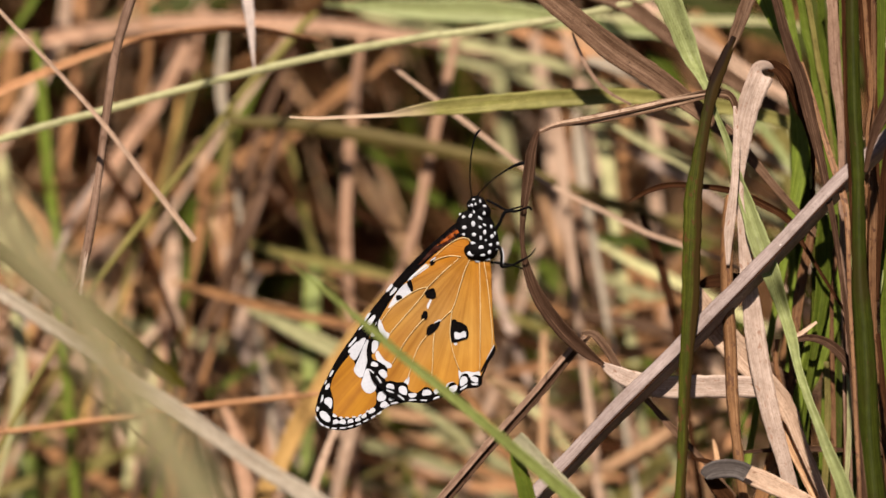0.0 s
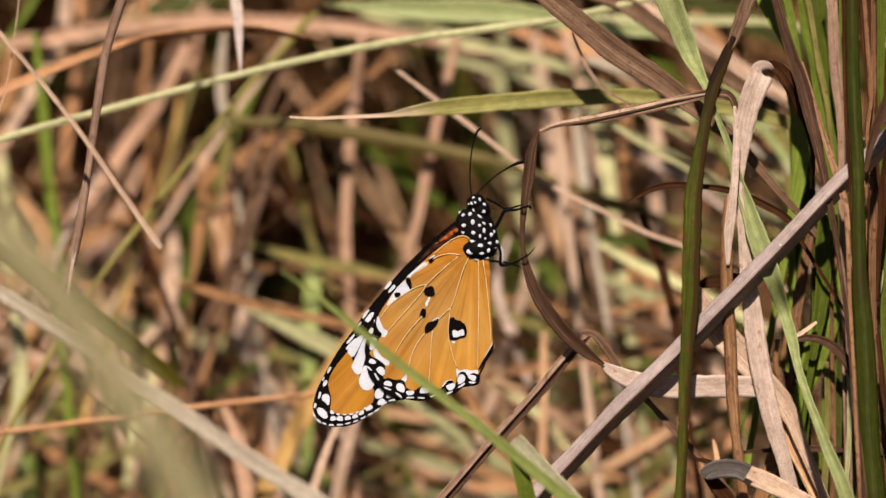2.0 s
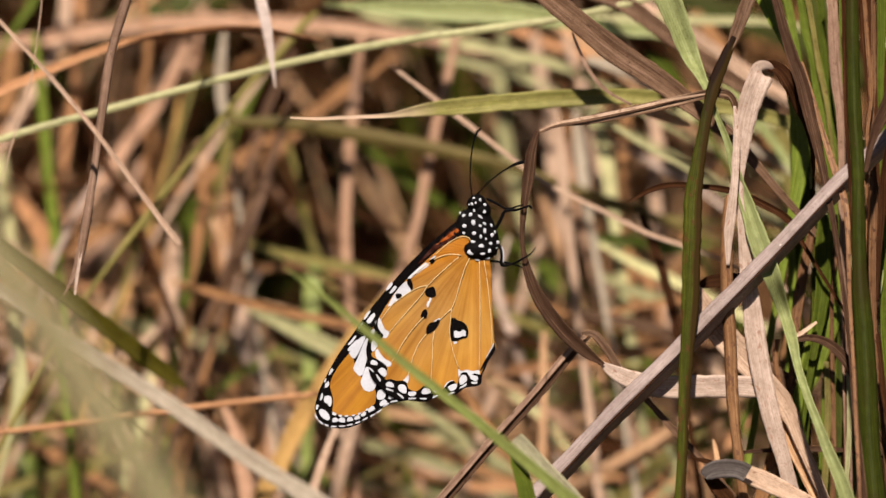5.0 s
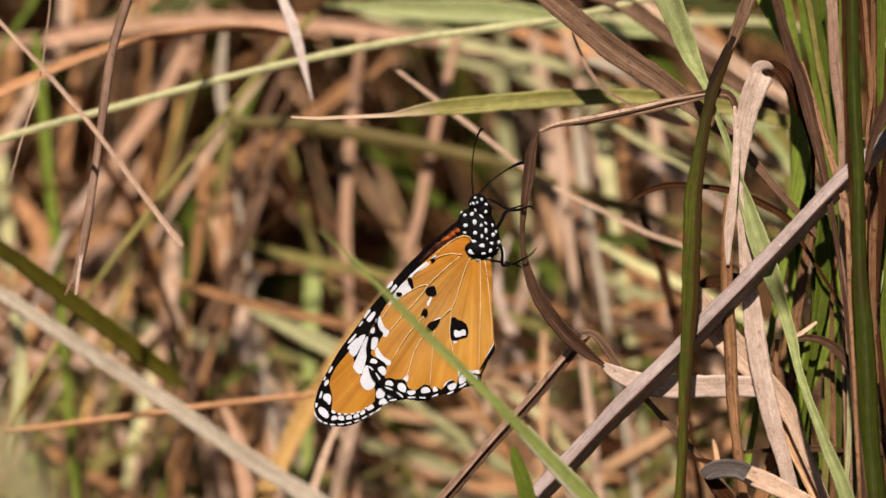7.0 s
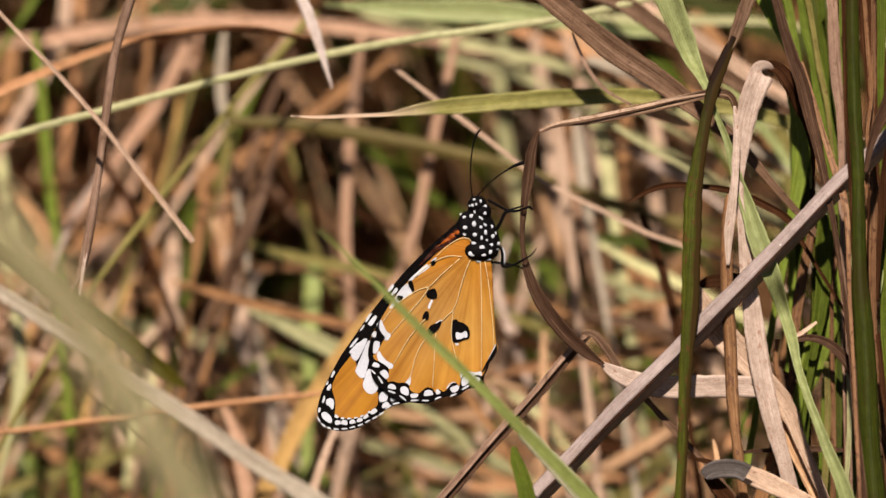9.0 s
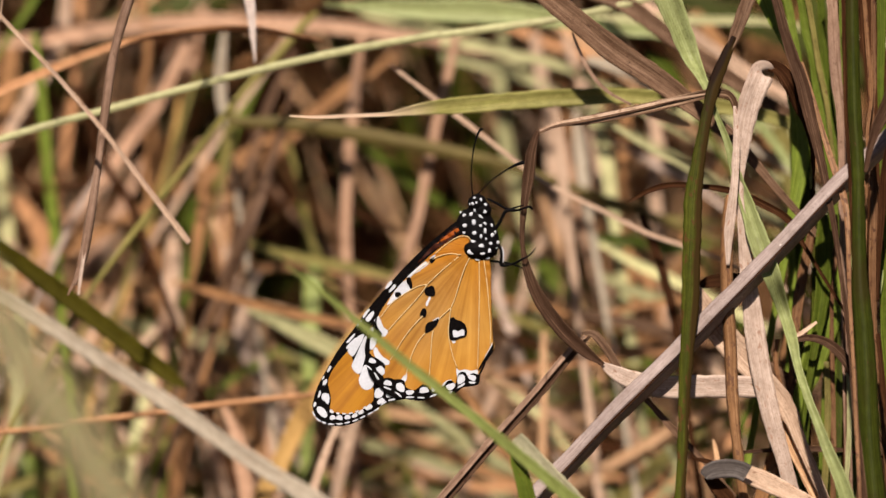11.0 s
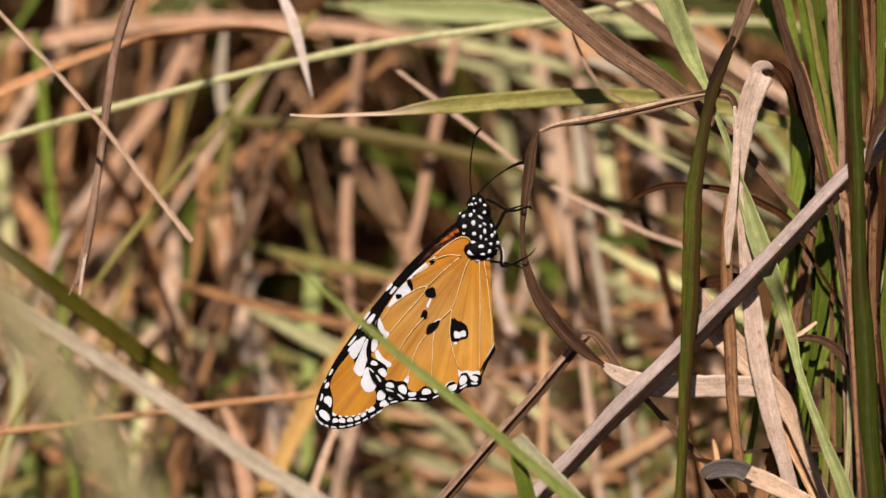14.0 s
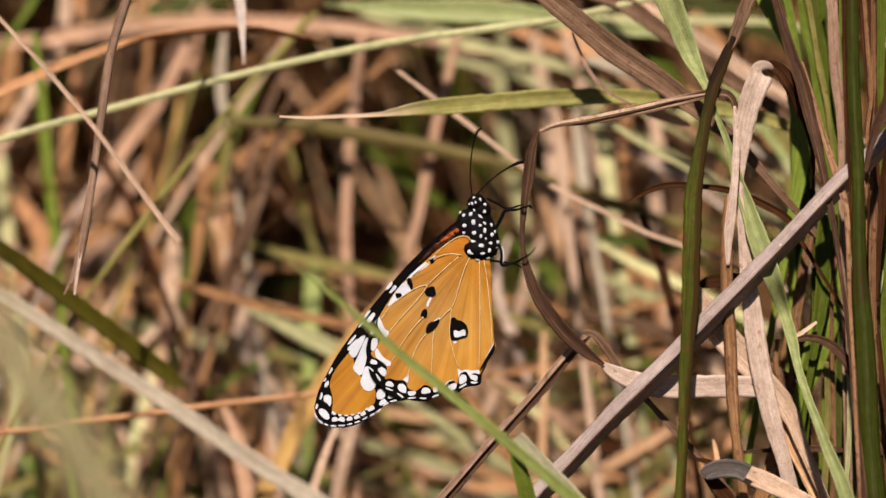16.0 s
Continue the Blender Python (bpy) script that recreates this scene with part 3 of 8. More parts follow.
grass("orange_straw", [(-66.5, 113.5, 213.6, 1.7), (-67.8, 110.3, 203.7, 2), (-68.1, 107.1, 193.8, 1.8), (-70.1, 103.2, 181.9, 1.7), (-86.3, 73.2, 89.4, 1.7), (-102.5, 43.1, -3, 1.7)], parent=tuft(-1, 0))
grass("tan_brown", [(-55.5, 102.9, 217.5, 1.1), (-53.7, 99.8, 207.7, 1.2), (-54.9, 95.6, 195, 1.2), (-53.7, 91.5, 182.3, 1.2), (-44.7, 61.4, 89.6, 1.2), (-35.7, 31.3, -3, 1.2)], parent=tuft(-1, 0))
grass("tan_brown", [(-79.8, 113.9, 202.6, 2.9), (-80.8, 110.7, 192.7, 3.3), (-84, 107.8, 183.8, 2.9), (-116.7, 77.4, 90.4, 2.9), (-149.4, 47.1, -3, 2.9)], parent=tuft(-2, 0))
grass("green", [(-73.2, 85.6, 212.8, 1.1), (-72.2, 82.8, 204.1, 1.6), (-70.9, 78.1, 189.6, 1.9), (-69.6, 74.4, 178.1, 1.8), (-68.8, 71.2, 168.4, 1.6), (-61.6, 43.4, 82.7, 1.6), (-54.4, 15.5, -3, 1.6)], parent=tuft(-1, 0))
grass("green", [(-227.8, 23.4, -3, 1.1), (-152.9, 58.1, 103.9, 1.1), (-78, 92.9, 210.7, 1.1), (-73.9, 94.8, 216.6, 1.5), (-70.4, 96.6, 222.4, 1.1)], parent=tuft(-2, 0))
grass("grey_brown", [(-45.2, 102.2, 210.3, 2.1), (-47.8, 99.9, 203.4, 2.5), (-50.4, 98.7, 199.5, 2.3), (-53, 97.1, 194.6, 1.9)], parent=tuft(-1, 0))
grass("rosy_straw", [(-46.5, 95.8, 207.8, 1.6), (-52.2, 92.4, 197, 2.1), (-56.8, 90.5, 191.2, 2.3), (-61.4, 88.4, 184.9, 2.3), (-66, 86.6, 179.3, 2.1), (-72.2, 83.8, 170.7, 1.8), (-78.3, 81.3, 162.9, 1.5), (-143.7, 54.3, 80, 1.5), (-209.2, 27.4, -3, 1.5)], parent=tuft(-2, 0))
grass("rosy_straw", [(-44.1, 112.5, 210.6, 1.4), (-45.7, 110, 202.7, 1.5), (-47.2, 108, 196.7, 1.4)], parent=tuft(-1, 0))
grass("olive", [(-44.1, 87, 205, 0.7), (-47.4, 83.9, 195.3, 1.1), (-50.3, 80.8, 185.6, 1.2), (-54.3, 77.9, 176.9, 1.1), (-57.9, 74.8, 167.2, 0.9), (-89.2, 47.1, 82.1, 0.9), (-120.5, 19.5, -3, 0.9)], parent=tuft(-1, 0))
grass("yellow_straw", [(-47.7, 97.5, 200.9, 0.7), (-49, 94.4, 191.1, 1), (-52.9, 89.9, 177.4, 1), (-56, 87.1, 168.6, 0.8), (-86, 59.2, 82.8, 0.8), (-116.1, 31.3, -3, 0.8)], parent=tuft(-1, 0))
grass("olive", [(-22.1, 71.9, 220.6, 0.9), (-24.3, 69.1, 219.3, 1.3), (-29.2, 65.2, 214.4, 1.4), (-34.1, 61.5, 210.1, 1.3), (-40.9, 56.7, 202.4, 1.2), (-47.7, 51.9, 194.6, 1.1), (-55.9, 46.4, 185, 1), (-62.2, 41.6, 177.3, 0.9), (-67.7, 36.8, 169.4, 0.9), (-71.7, 32.5, 163.4, 0.9), (-75.2, 28.1, 157.2, 0.9), (-120.8, 1.7, 77.1, 0.9), (-166.3, -24.7, -3, 0.9)], fold=-0.3, parent=tuft(-2, -1))
grass("green", [(-32.6, 105.4, 200.7, 1.1), (-35.7, 103.6, 195.3, 1.8), (-39.3, 101.2, 187.9, 2.3), (-41.4, 98.7, 180, 1.6), (-65.4, 68.9, 88.5, 1.6), (-89.5, 39.2, -3, 1.6)], parent=tuft(-1, 0))
grass("green", [(-44.3, 94.4, 179.2, 1.3), (-45, 92.8, 174.3, 2.1), (-45.9, 90.9, 168.4, 1.5), (-57.9, 63.1, 82.7, 1.5), (-69.9, 35.2, -3, 1.5)], parent=tuft(-1, 0))
grass("tan_brown", [(-43.5, 95.5, 189.7, 1.5), (-42.9, 92.9, 181.8, 2), (-41.1, 89.7, 172, 2), (-40.1, 86.9, 163.2, 1.6), (-30.4, 59.9, 80.1, 1.6), (-20.7, 32.9, -3, 1.6)], parent=tuft(-1, 0))
grass("straw", [(-40.6, 99.3, 182, 1), (-39.8, 96.4, 173.1, 1.4), (-39.3, 94.2, 166.2, 1.4), (-39.8, 91.3, 157.4, 1.2), (-44.5, 65.2, 77.2, 1.2), (-49.2, 39.2, -3, 1.2)], parent=tuft(-1, 0))
grass("tan_brown", [(-279.6, 58.6, -3, 1.3), (-198.4, 69.5, 82, 1.3), (-117.2, 80.5, 145.3, 1.3), (-47.7, 89.9, 182.2, 1.3), (-39.5, 91, 185.7, 1.7), (-30.7, 92.1, 189.1, 1.5), (-25.1, 93.4, 193, 1.3)], parent=tuft(-3, 0))
grass("tan_brown", [(-27.9, 85.2, 199.2, 1.3), (-29.9, 83.4, 193.9, 1.6), (-31.9, 81.7, 188.5, 1.6), (-34, 79.8, 182.7, 1.6), (-36.5, 77.6, 176, 1.5), (-39.1, 74.8, 167.2, 1.3), (-63.9, 47.1, 82.1, 1.3), (-88.8, 19.5, -3, 1.3)], parent=tuft(-1, 0))
grass("orange_straw", [(-78.2, 98, 178.1, 2.3), (-74.5, 96.4, 173.1, 3.7), (-73, 94.5, 167.2, 2.7), (-74, 91.9, 159.3, 2.1), (-84.7, 65.6, 78.2, 2.1), (-95.4, 39.2, -3, 2.1)], parent=tuft(-1, 0))
grass("cream_green", [(-82.4, 108.1, 184.8, 2.1), (-81.1, 104.9, 174.8, 2.5), (-80.2, 102.3, 166.9, 2.1), (-78.8, 98.4, 155, 1.7), (-69.1, 72.7, 76, 1.7), (-59.4, 47.1, -3, 1.7)], parent=tuft(-1, 0))
grass("brown_olive", [(-38.6, 73.6, 200, 1.4), (-27.6, 73.4, 199.5, 2.6), (-18.5, 73.1, 198.5, 2.8), (-8.4, 72.5, 196.6, 2.8), (1.6, 71.9, 194.7, 2.4), (11.7, 71.1, 192.3, 1.8), (84.4, 65.5, 162.7, 1.8), (169.2, 58.9, 96.7, 1.8), (254, 52.4, -3, 1.8)], fold=-0.15, parent=tuft(1, 0))
grass("rosy_straw", [(-14.5, 86.1, 212.6, 1.3), (-15.8, 83, 203, 1.8), (-17, 78.9, 190.5, 1.9), (-17.5, 75.5, 179.8, 1.8), (-16.8, 71.7, 168.3, 1.6), (-16.4, 67.9, 156.7, 1.4), (-13.6, 41.6, 76.9, 1.4), (-10.8, 15.2, -3, 1.4)], parent=tuft(-1, 0))
grass("rosy_straw", [(2.4, 82.3, 213.7, 1.2), (0.6, 79.5, 205.1, 1.7), (-1.6, 76.6, 196.4, 1.8), (-2.9, 74.8, 190.7, 1.8), (-4.9, 71.7, 181.1, 1.7), (-7.7, 69.2, 173.4, 1.5), (-12.5, 66.7, 165.7, 1.4), (-65.7, 38.8, 81.4, 1.4), (-119, 11, -3, 1.4)], parent=tuft(-1, 0))
grass("tan_brown", [(-8.7, 106, 202.7, 1.7), (-17, 104.4, 197.8, 2.1), (-23.2, 102.8, 192.9, 2.1), (-29.4, 100.9, 186.9, 1.5), (-129.3, 70, 92, 1.5), (-229.2, 39.2, -3, 1.5)], parent=tuft(-2, 0))
grass("mid_green", [(-17.9, 92.9, 191.5, 1), (-12.7, 92, 188.6, 2), (-6.6, 90.5, 183.9, 2.1), (1.6, 88.8, 178.8, 2), (7.8, 87.7, 175.4, 1.3), (168.6, 58.7, 86.2, 1.3), (329.4, 29.7, -3, 1.3)], parent=tuft(2, 0))
grass("olive", [(-28.5, 87.2, 193.3, 0.5), (-27.2, 85.9, 189.4, 0.9), (-25.4, 83.7, 182.6, 0.9), (-23.9, 81.5, 175.8, 1), (-21.3, 79.6, 169.9, 0.9), (16.5, 51.5, 83.5, 0.9), (54.4, 23.4, -3, 0.9)], parent=tuft(0, 0))
grass("grey_brown", [(-31.8, 93.3, 182.8, 0.9), (-25.1, 90.5, 174.5, 1.2), (-19, 89.1, 170.1, 1.2), (-10.7, 87.5, 165.2, 0.9), (130.7, 60.2, 81.1, 0.9), (272.2, 32.9, -3, 0.9)], parent=tuft(2, 0))
grass("olive", [(-34.9, 74.1, 177.1, 1), (-28.8, 73.4, 175.2, 1.6), (-20.7, 72.9, 173.6, 1.8), (-13.6, 72.5, 172.3, 1.6), (-4.5, 71.7, 169.9, 1.1), (62.2, 66, 142, 1.1), (139.9, 59.3, 83.5, 1.1), (217.6, 52.6, -3, 1.1)], parent=tuft(1, 0))
grass("green", [(-26.3, 97.2, 180.5, 0.7), (-24.7, 94, 170.6, 1.6), (-24.2, 90.5, 159.8, 2.3), (-24.7, 87.3, 150, 2), (-25.8, 84.1, 140.1, 1.6), (-33.3, 60.9, 68.6, 1.6), (-40.8, 37.6, -3, 1.6)], parent=tuft(-1, 0))
grass("tan_brown", [(-39.4, 83.5, 169.7, 1.3), (-33.2, 83.3, 169.3, 1.6), (-25, 83.3, 169.3, 1.3), (41.7, 83.3, 153.8, 1.3), (119.5, 83.3, 96.5, 1.3), (197.3, 83.3, -3, 1.3)], parent=tuft(1, 0))
grass("straw", [(-49.1, 73.3, 170.1, 1), (-36.9, 72.3, 167, 1.4), (-28.8, 71.7, 165.2, 1.4), (-16.6, 70.8, 162.2, 1.4), (-6.5, 69.8, 159.1, 1.1), (57.1, 63.5, 130.9, 1.1), (131.4, 56.1, 75.9, 1.1), (205.6, 48.8, -3, 1.1)], parent=tuft(1, 0))
grass("rosy_straw", [(-40.4, 92, 178.9, 1.1), (-39.1, 89.4, 171.1, 1.5), (-38, 87.5, 165.2, 1.6), (-36, 85.6, 159.3, 1.6), (-33.2, 83.5, 152.9, 1.5), (-32.4, 81.2, 145.6, 1.4), (-24, 57, 71.3, 1.4), (-15.7, 32.9, -3, 1.4)], parent=tuft(-1, 0))
grass("pink_straw", [(-49.1, 95, 173.6, 1.5), (-49.8, 92.8, 166.7, 2.1), (-50.1, 90.5, 159.8, 2.3), (-48.2, 88.6, 153.9, 1.7), (-23.5, 63.1, 75.5, 1.7), (1.3, 37.6, -3, 1.7)], parent=tuft(0, 0))
grass("straw", [(-55.3, 94, 170.6, 1.2), (-56.8, 92.4, 165.7, 1.5), (-57.9, 89.9, 157.8, 1.5), (-58.9, 87.3, 150, 1.3), (-69, 62.5, 73.5, 1.3), (-79, 37.6, -3, 1.3)], parent=tuft(-1, 0))
grass("yellow_straw", [(-75.2, 96.6, 168.7, 1.4), (-73.6, 94.6, 162.8, 1.8), (-75.2, 92.7, 156.9, 1.5), (-96.2, 66.7, 76.9, 1.5), (-117.2, 40.8, -3, 1.5)], parent=tuft(-1, 0))
grass("grey_green", [(-61.2, 85.5, 158.8, 1.7), (-46.8, 84.4, 155.6, 2.8), (-36.5, 84, 154.2, 3), (-28.2, 83.1, 151.6, 2.8), (-21, 82.1, 148.5, 1.9), (39.5, 73.6, 116.5, 1.9), (110.1, 63.6, 64.6, 1.9), (180.6, 53.6, -3, 1.9)], parent=tuft(1, 0))
grass("green", [(-290.4, 23.4, -3, 0.8), (-166.9, 48, 72.5, 0.8), (-43.3, 72.5, 148.1, 0.8), (-36.1, 73.9, 152.5, 1.4), (-29, 75.3, 156.8, 1.1)], parent=tuft(-3, 0))
grass("yellow_green", [(-52.7, 87.6, 151, 1), (-54.4, 85.7, 145, 1.8), (-56, 83.6, 138.6, 1.5), (-56.8, 81.6, 132.2, 1.2), (-65.6, 59.6, 64.6, 1.2), (-74.3, 37.6, -3, 1.2)], parent=tuft(-1, 0))
grass("cream_green", [(-78, 94.8, 156.2, 1.3), (-78.3, 93.6, 152.2, 2.1), (-78.3, 92.3, 148.2, 1.9), (-79.5, 90.3, 142.3, 1.3), (-94.8, 66.7, 69.7, 1.3), (-110.1, 43.1, -3, 1.3)], parent=tuft(-1, 0))
grass("green", [(-59, 88.7, 149.5, 1.5), (-60.5, 86.8, 143.6, 2.5), (-61.6, 84.2, 135.7, 2.3), (-62.1, 81.7, 127.8, 2), (-66.4, 60.4, 62.4, 2), (-70.7, 39.2, -3, 2)], parent=tuft(-1, 0))
grass("green", [(-75.3, 92.3, 148.2, 1.4), (-74.3, 89.1, 138.3, 2.1), (-76.4, 86.2, 129.4, 2.7), (-77.4, 83.9, 122.5, 2.3), (-86.8, 63.5, 59.8, 2.3), (-96.3, 43.1, -3, 2.3)], parent=tuft(-1, 0))
grass("tan_brown", [(-45, 89.4, 151.4, 1.9), (-39.8, 87.8, 146.5, 2.7), (-35.7, 85.5, 139.6, 2.5), (-32.6, 83, 131.7, 2.3), (-6, 61.1, 64.4, 2.3), (20.6, 39.2, -3, 2.3)], parent=tuft(0, 0))
grass("pink_straw", [(-34.2, 91.8, 153.9, 1.2), (-32.6, 89.8, 148, 1.8), (-32.8, 87.9, 142.1, 1.5), (-35.4, 64.3, 69.5, 1.5), (-37.9, 40.8, -3, 1.5)], parent=tuft(-1, 0))
grass("yellow_straw", [(-9.4, 54.6, 174, 1.4), (-13.8, 52.9, 168.8, 2.8), (-19.3, 50.6, 161.7, 3.4), (-24.8, 47.9, 153.2, 3.4), (-29.3, 45.1, 144.6, 3.2), (-68.1, 21.1, 70.8, 3.2), (-106.9, -2.9, -3, 3.2)], parent=tuft(-1, -1))
grass("orange_straw", [(-293.6, 9.8, -3, 0.9), (-218.6, 12.9, 85.2, 0.9), (-143.7, 16, 140, 0.9), (-80.2, 28.1, 157, 0.9), (-71.6, 28.4, 158.1, 1), (-56.9, 29, 159.9, 1.1), (-42.2, 29.7, 161.7, 1.1), (-24.8, 30.3, 163.6, 0.9), (-14.1, 30.6, 164.6, 0.6)], round_=True, parent=tuft(-3, 0))
grass("orange_straw", [(-49, 88.2, 160, 0.8), (-60.3, 89.2, 163, 1), (-71.7, 89.7, 164.5, 1), (-84.1, 90.1, 165.9, 1), (-149.8, 92.7, 156.2, 1), (-226.5, 95.6, 100.5, 1), (-303.2, 98.6, -3, 1)], parent=tuft(-3, 0))
grass("pink_straw", [(-46.5, 82.5, 166.8, 0.9), (-53.7, 79.4, 157.1, 1.1), (-61.9, 78.1, 153.2, 1.3), (-71.1, 78.1, 153.2, 1.3), (-82.4, 79.4, 157.1, 1.1), (-145.4, 86.5, 157.9, 1.1), (-218.9, 94.7, 106, 1.1), (-292.5, 103, -3, 1.1)], parent=tuft(-3, 0))
grass("olive", [(-63.7, 77.1, 162.2, 0.7), (-67.8, 74.9, 155.4, 0.9), (-73.9, 72, 146.6, 0.9), (-78, 69.5, 138.9, 0.8), (-115.3, 46.5, 67.9, 0.8), (-152.6, 23.4, -3, 0.8)], parent=tuft(-2, 0))
grass("olive", [(-49.2, 66.6, 142.1, 1.1), (-59.4, 65.7, 139.2, 1.7), (-69.6, 64.8, 136.5, 1.9), (-81.8, 63.5, 132.4, 1.7), (-138.2, 57.4, 107.1, 1.7), (-204, 50.3, 61, 1.7), (-269.9, 43.1, -3, 1.7)], parent=tuft(-3, 0))
grass("tan_brown", [(-82.4, 73.4, 138.6, 1.5), (-72.2, 73, 137.6, 2.1), (-61.9, 71.5, 132.7, 2.3), (-53.7, 69.9, 127.8, 2.1), (56.3, 48.6, 62.4, 2.1), (166.4, 27.4, -3, 2.1)], parent=tuft(1, 0))
grass("orange_straw", [(-44.1, 87.1, 132.4, 2.5), (-36.8, 85.8, 128.5, 3.7), (-29.6, 84.6, 124.5, 3.7), (-23.3, 82.6, 118.6, 3.3), (40.6, 62.9, 57.8, 3.3), (104.5, 43.1, -3, 3.3)], parent=tuft(0, 0))
grass("green", [(-51.3, 84.1, 130.2, 1.4), (-48.2, 83.1, 127.3, 2.1), (-46.1, 81.5, 122.3, 2.1), (-19.7, 61.1, 59.7, 2.1), (6.6, 40.8, -3, 2.1)], parent=tuft(0, 0))
grass("pink_straw", [(-17.9, 28.9, 159.5, 0.9), (-20.1, 27.2, 154.4, 1.3), (-22.3, 25.3, 148.3, 1.5), (-24.8, 23, 141.4, 1.4), (-50.1, -0.4, 69.2, 1.4), (-75.4, -23.9, -3, 1.4)], parent=tuft(-1, -1))
grass("tan_brown", [(-28.9, 69.1, 149.8, 1.5), (-14.6, 67.3, 144.2, 1.8), (-2.4, 66.1, 140.6, 1.8), (11.8, 64.4, 135.3, 1.7), (23, 63.5, 132.4, 1.5), (79.5, 58.7, 110, 1.5), (145.5, 53.1, 64.1, 1.5), (211.5, 47.6, -3, 1.5)], parent=tuft(1, 0))
grass("orange_straw", [(6.6, 59.6, 156.8, 0.8), (17.7, 60, 158.2, 1), (28.8, 60.5, 159.6, 1), (41.8, 61, 161.2, 1), (51.9, 61.6, 163.2, 0.7), (116.8, 65.6, 156.9, 0.7), (192.6, 70.3, 102.3, 0.7), (268.3, 75, -3, 0.7)], parent=tuft(2, 0))
grass("straw", [(17.8, 54.4, 166.9, 0.9), (17.7, 52.2, 160.1, 1.4), (17.8, 49.8, 152.5, 1.4), (17.1, 46.7, 143, 1.4), (11.7, 23, 70, 1.4), (6.3, -0.8, -3, 1.4)], parent=tuft(0, -1))
grass("orange_straw", [(-23, 73.4, 138.6, 1.2), (-8.6, 72.1, 134.7, 1.5), (6.8, 71.1, 131.5, 1.5), (21.1, 71.3, 132.2, 1.4), (32.4, 71.6, 133.2, 1.1), (89.3, 73.2, 124.4, 1.1), (155.8, 75.1, 79.4, 1.1), (222.2, 76.9, -3, 1.1)], parent=tuft(1, 0))
grass("grey_green", [(-14.8, 77, 137.8, 1.5), (-2.5, 76.1, 134.8, 2.1), (9.9, 74.3, 129.4, 2.1), (18.1, 72.4, 123.6, 1.9), (106.8, 51.9, 60.3, 1.9), (195.5, 31.3, -3, 1.9)], parent=tuft(1, 0))
grass("green", [(-22.8, 65.2, 137.7, 1), (-21.3, 64.4, 135.3, 1.3), (-19.7, 62.8, 130.5, 1.3), (1.3, 41.2, 63.7, 1.3), (22.4, 19.5, -3, 1.3)], parent=tuft(0, 0))
grass("olive", [(6.7, 74.3, 165.8, 0.8), (15.9, 73.2, 162.2, 1.3), (23, 72.3, 159.5, 1.3), (32.1, 71, 155.6, 1.1), (94.6, 62.4, 122.9, 1.1), (167.4, 52.4, 68.6, 1.1), (240.3, 42.4, -3, 1.1)], parent=tuft(1, 0))
grass("pink_straw", [(16.6, 101.5, 208.3, 1.7), (17.9, 99.3, 201.4, 2.3), (19.4, 97.1, 194.6, 2.5), (19.8, 94.2, 185.8, 2.1), (21.2, 91.3, 176.9, 1.7), (35.9, 62.1, 87, 1.7), (50.7, 32.9, -3, 1.7)], parent=tuft(0, 0))
grass("tan_brown", [(21.3, 100.8, 198.8, 1.3), (22.8, 98.6, 192, 1.8), (24.9, 96, 184.1, 2), (28.5, 93.2, 175.3, 1.8), (30.6, 90.3, 166.4, 1.5), (50.4, 62.8, 81.7, 1.5), (70.2, 35.2, -3, 1.5)], parent=tuft(0, 0))
grass("cream_green", [(28.1, 103.8, 195.8, 1), (28.9, 101.9, 189.9, 1.6), (29.9, 99.6, 183, 1.6), (31.2, 97.1, 175.1, 1.2), (46.4, 68.1, 86.1, 1.2), (61.6, 39.2, -3, 1.2)], parent=tuft(0, 0))
grass("grey_green", [(11, 110.9, 205.6, 1.7), (10.5, 107.7, 195.7, 2.5), (12.1, 103.8, 183.9, 2.5), (14.7, 100.3, 173, 2.1), (16.2, 97.4, 164.1, 1.7), (30.9, 70.3, 80.5, 1.7), (45.5, 43.1, -3, 1.7)], parent=tuft(0, 0))
grass("tan_brown", [(33.6, 97.7, 196.5, 1.3), (33.1, 95.2, 188.7, 1.8), (32.6, 92.6, 180.9, 1.6), (33.6, 89.1, 170.1, 1.5), (41.9, 61, 83.5, 1.5), (50.1, 32.9, -3, 1.5)], parent=tuft(0, 0))
grass("straw", [(17.1, 91.8, 183.3, 1), (19.1, 89.9, 177.4, 1.3), (22.2, 87.4, 169.6, 1.4), (25.3, 84.2, 159.8, 1.2), (51, 57.7, 78.4, 1.2), (76.7, 31.3, -3, 1.2)], parent=tuft(0, 0))
grass("pink_straw", [(37.9, 102, 195.3, 1.7), (39.4, 99.5, 187.4, 2.1), (38.9, 96.9, 179.5, 1.9), (40, 93.7, 169.7, 1.7), (49, 65.7, 83.3, 1.7), (58.1, 37.6, -3, 1.7)], parent=tuft(0, 0))
grass("pink_straw", [(18, 85.1, 174.6, 1.1), (16, 83.5, 169.7, 1.6), (13.7, 81, 161.9, 1.6), (10.9, 78.1, 153.2, 1.5), (-14.7, 52.7, 75.1, 1.5), (-40.2, 27.4, -3, 1.5)], parent=tuft(-1, 0))
grass("green", [(16.1, 91.6, 170.4, 1.1), (19.2, 90, 165.4, 2.3), (24.4, 88.4, 160.5, 2.6), (29.5, 87.1, 156.6, 1.8), (134.4, 61.2, 76.8, 1.8), (239.3, 35.2, -3, 1.8)], parent=tuft(1, 0))
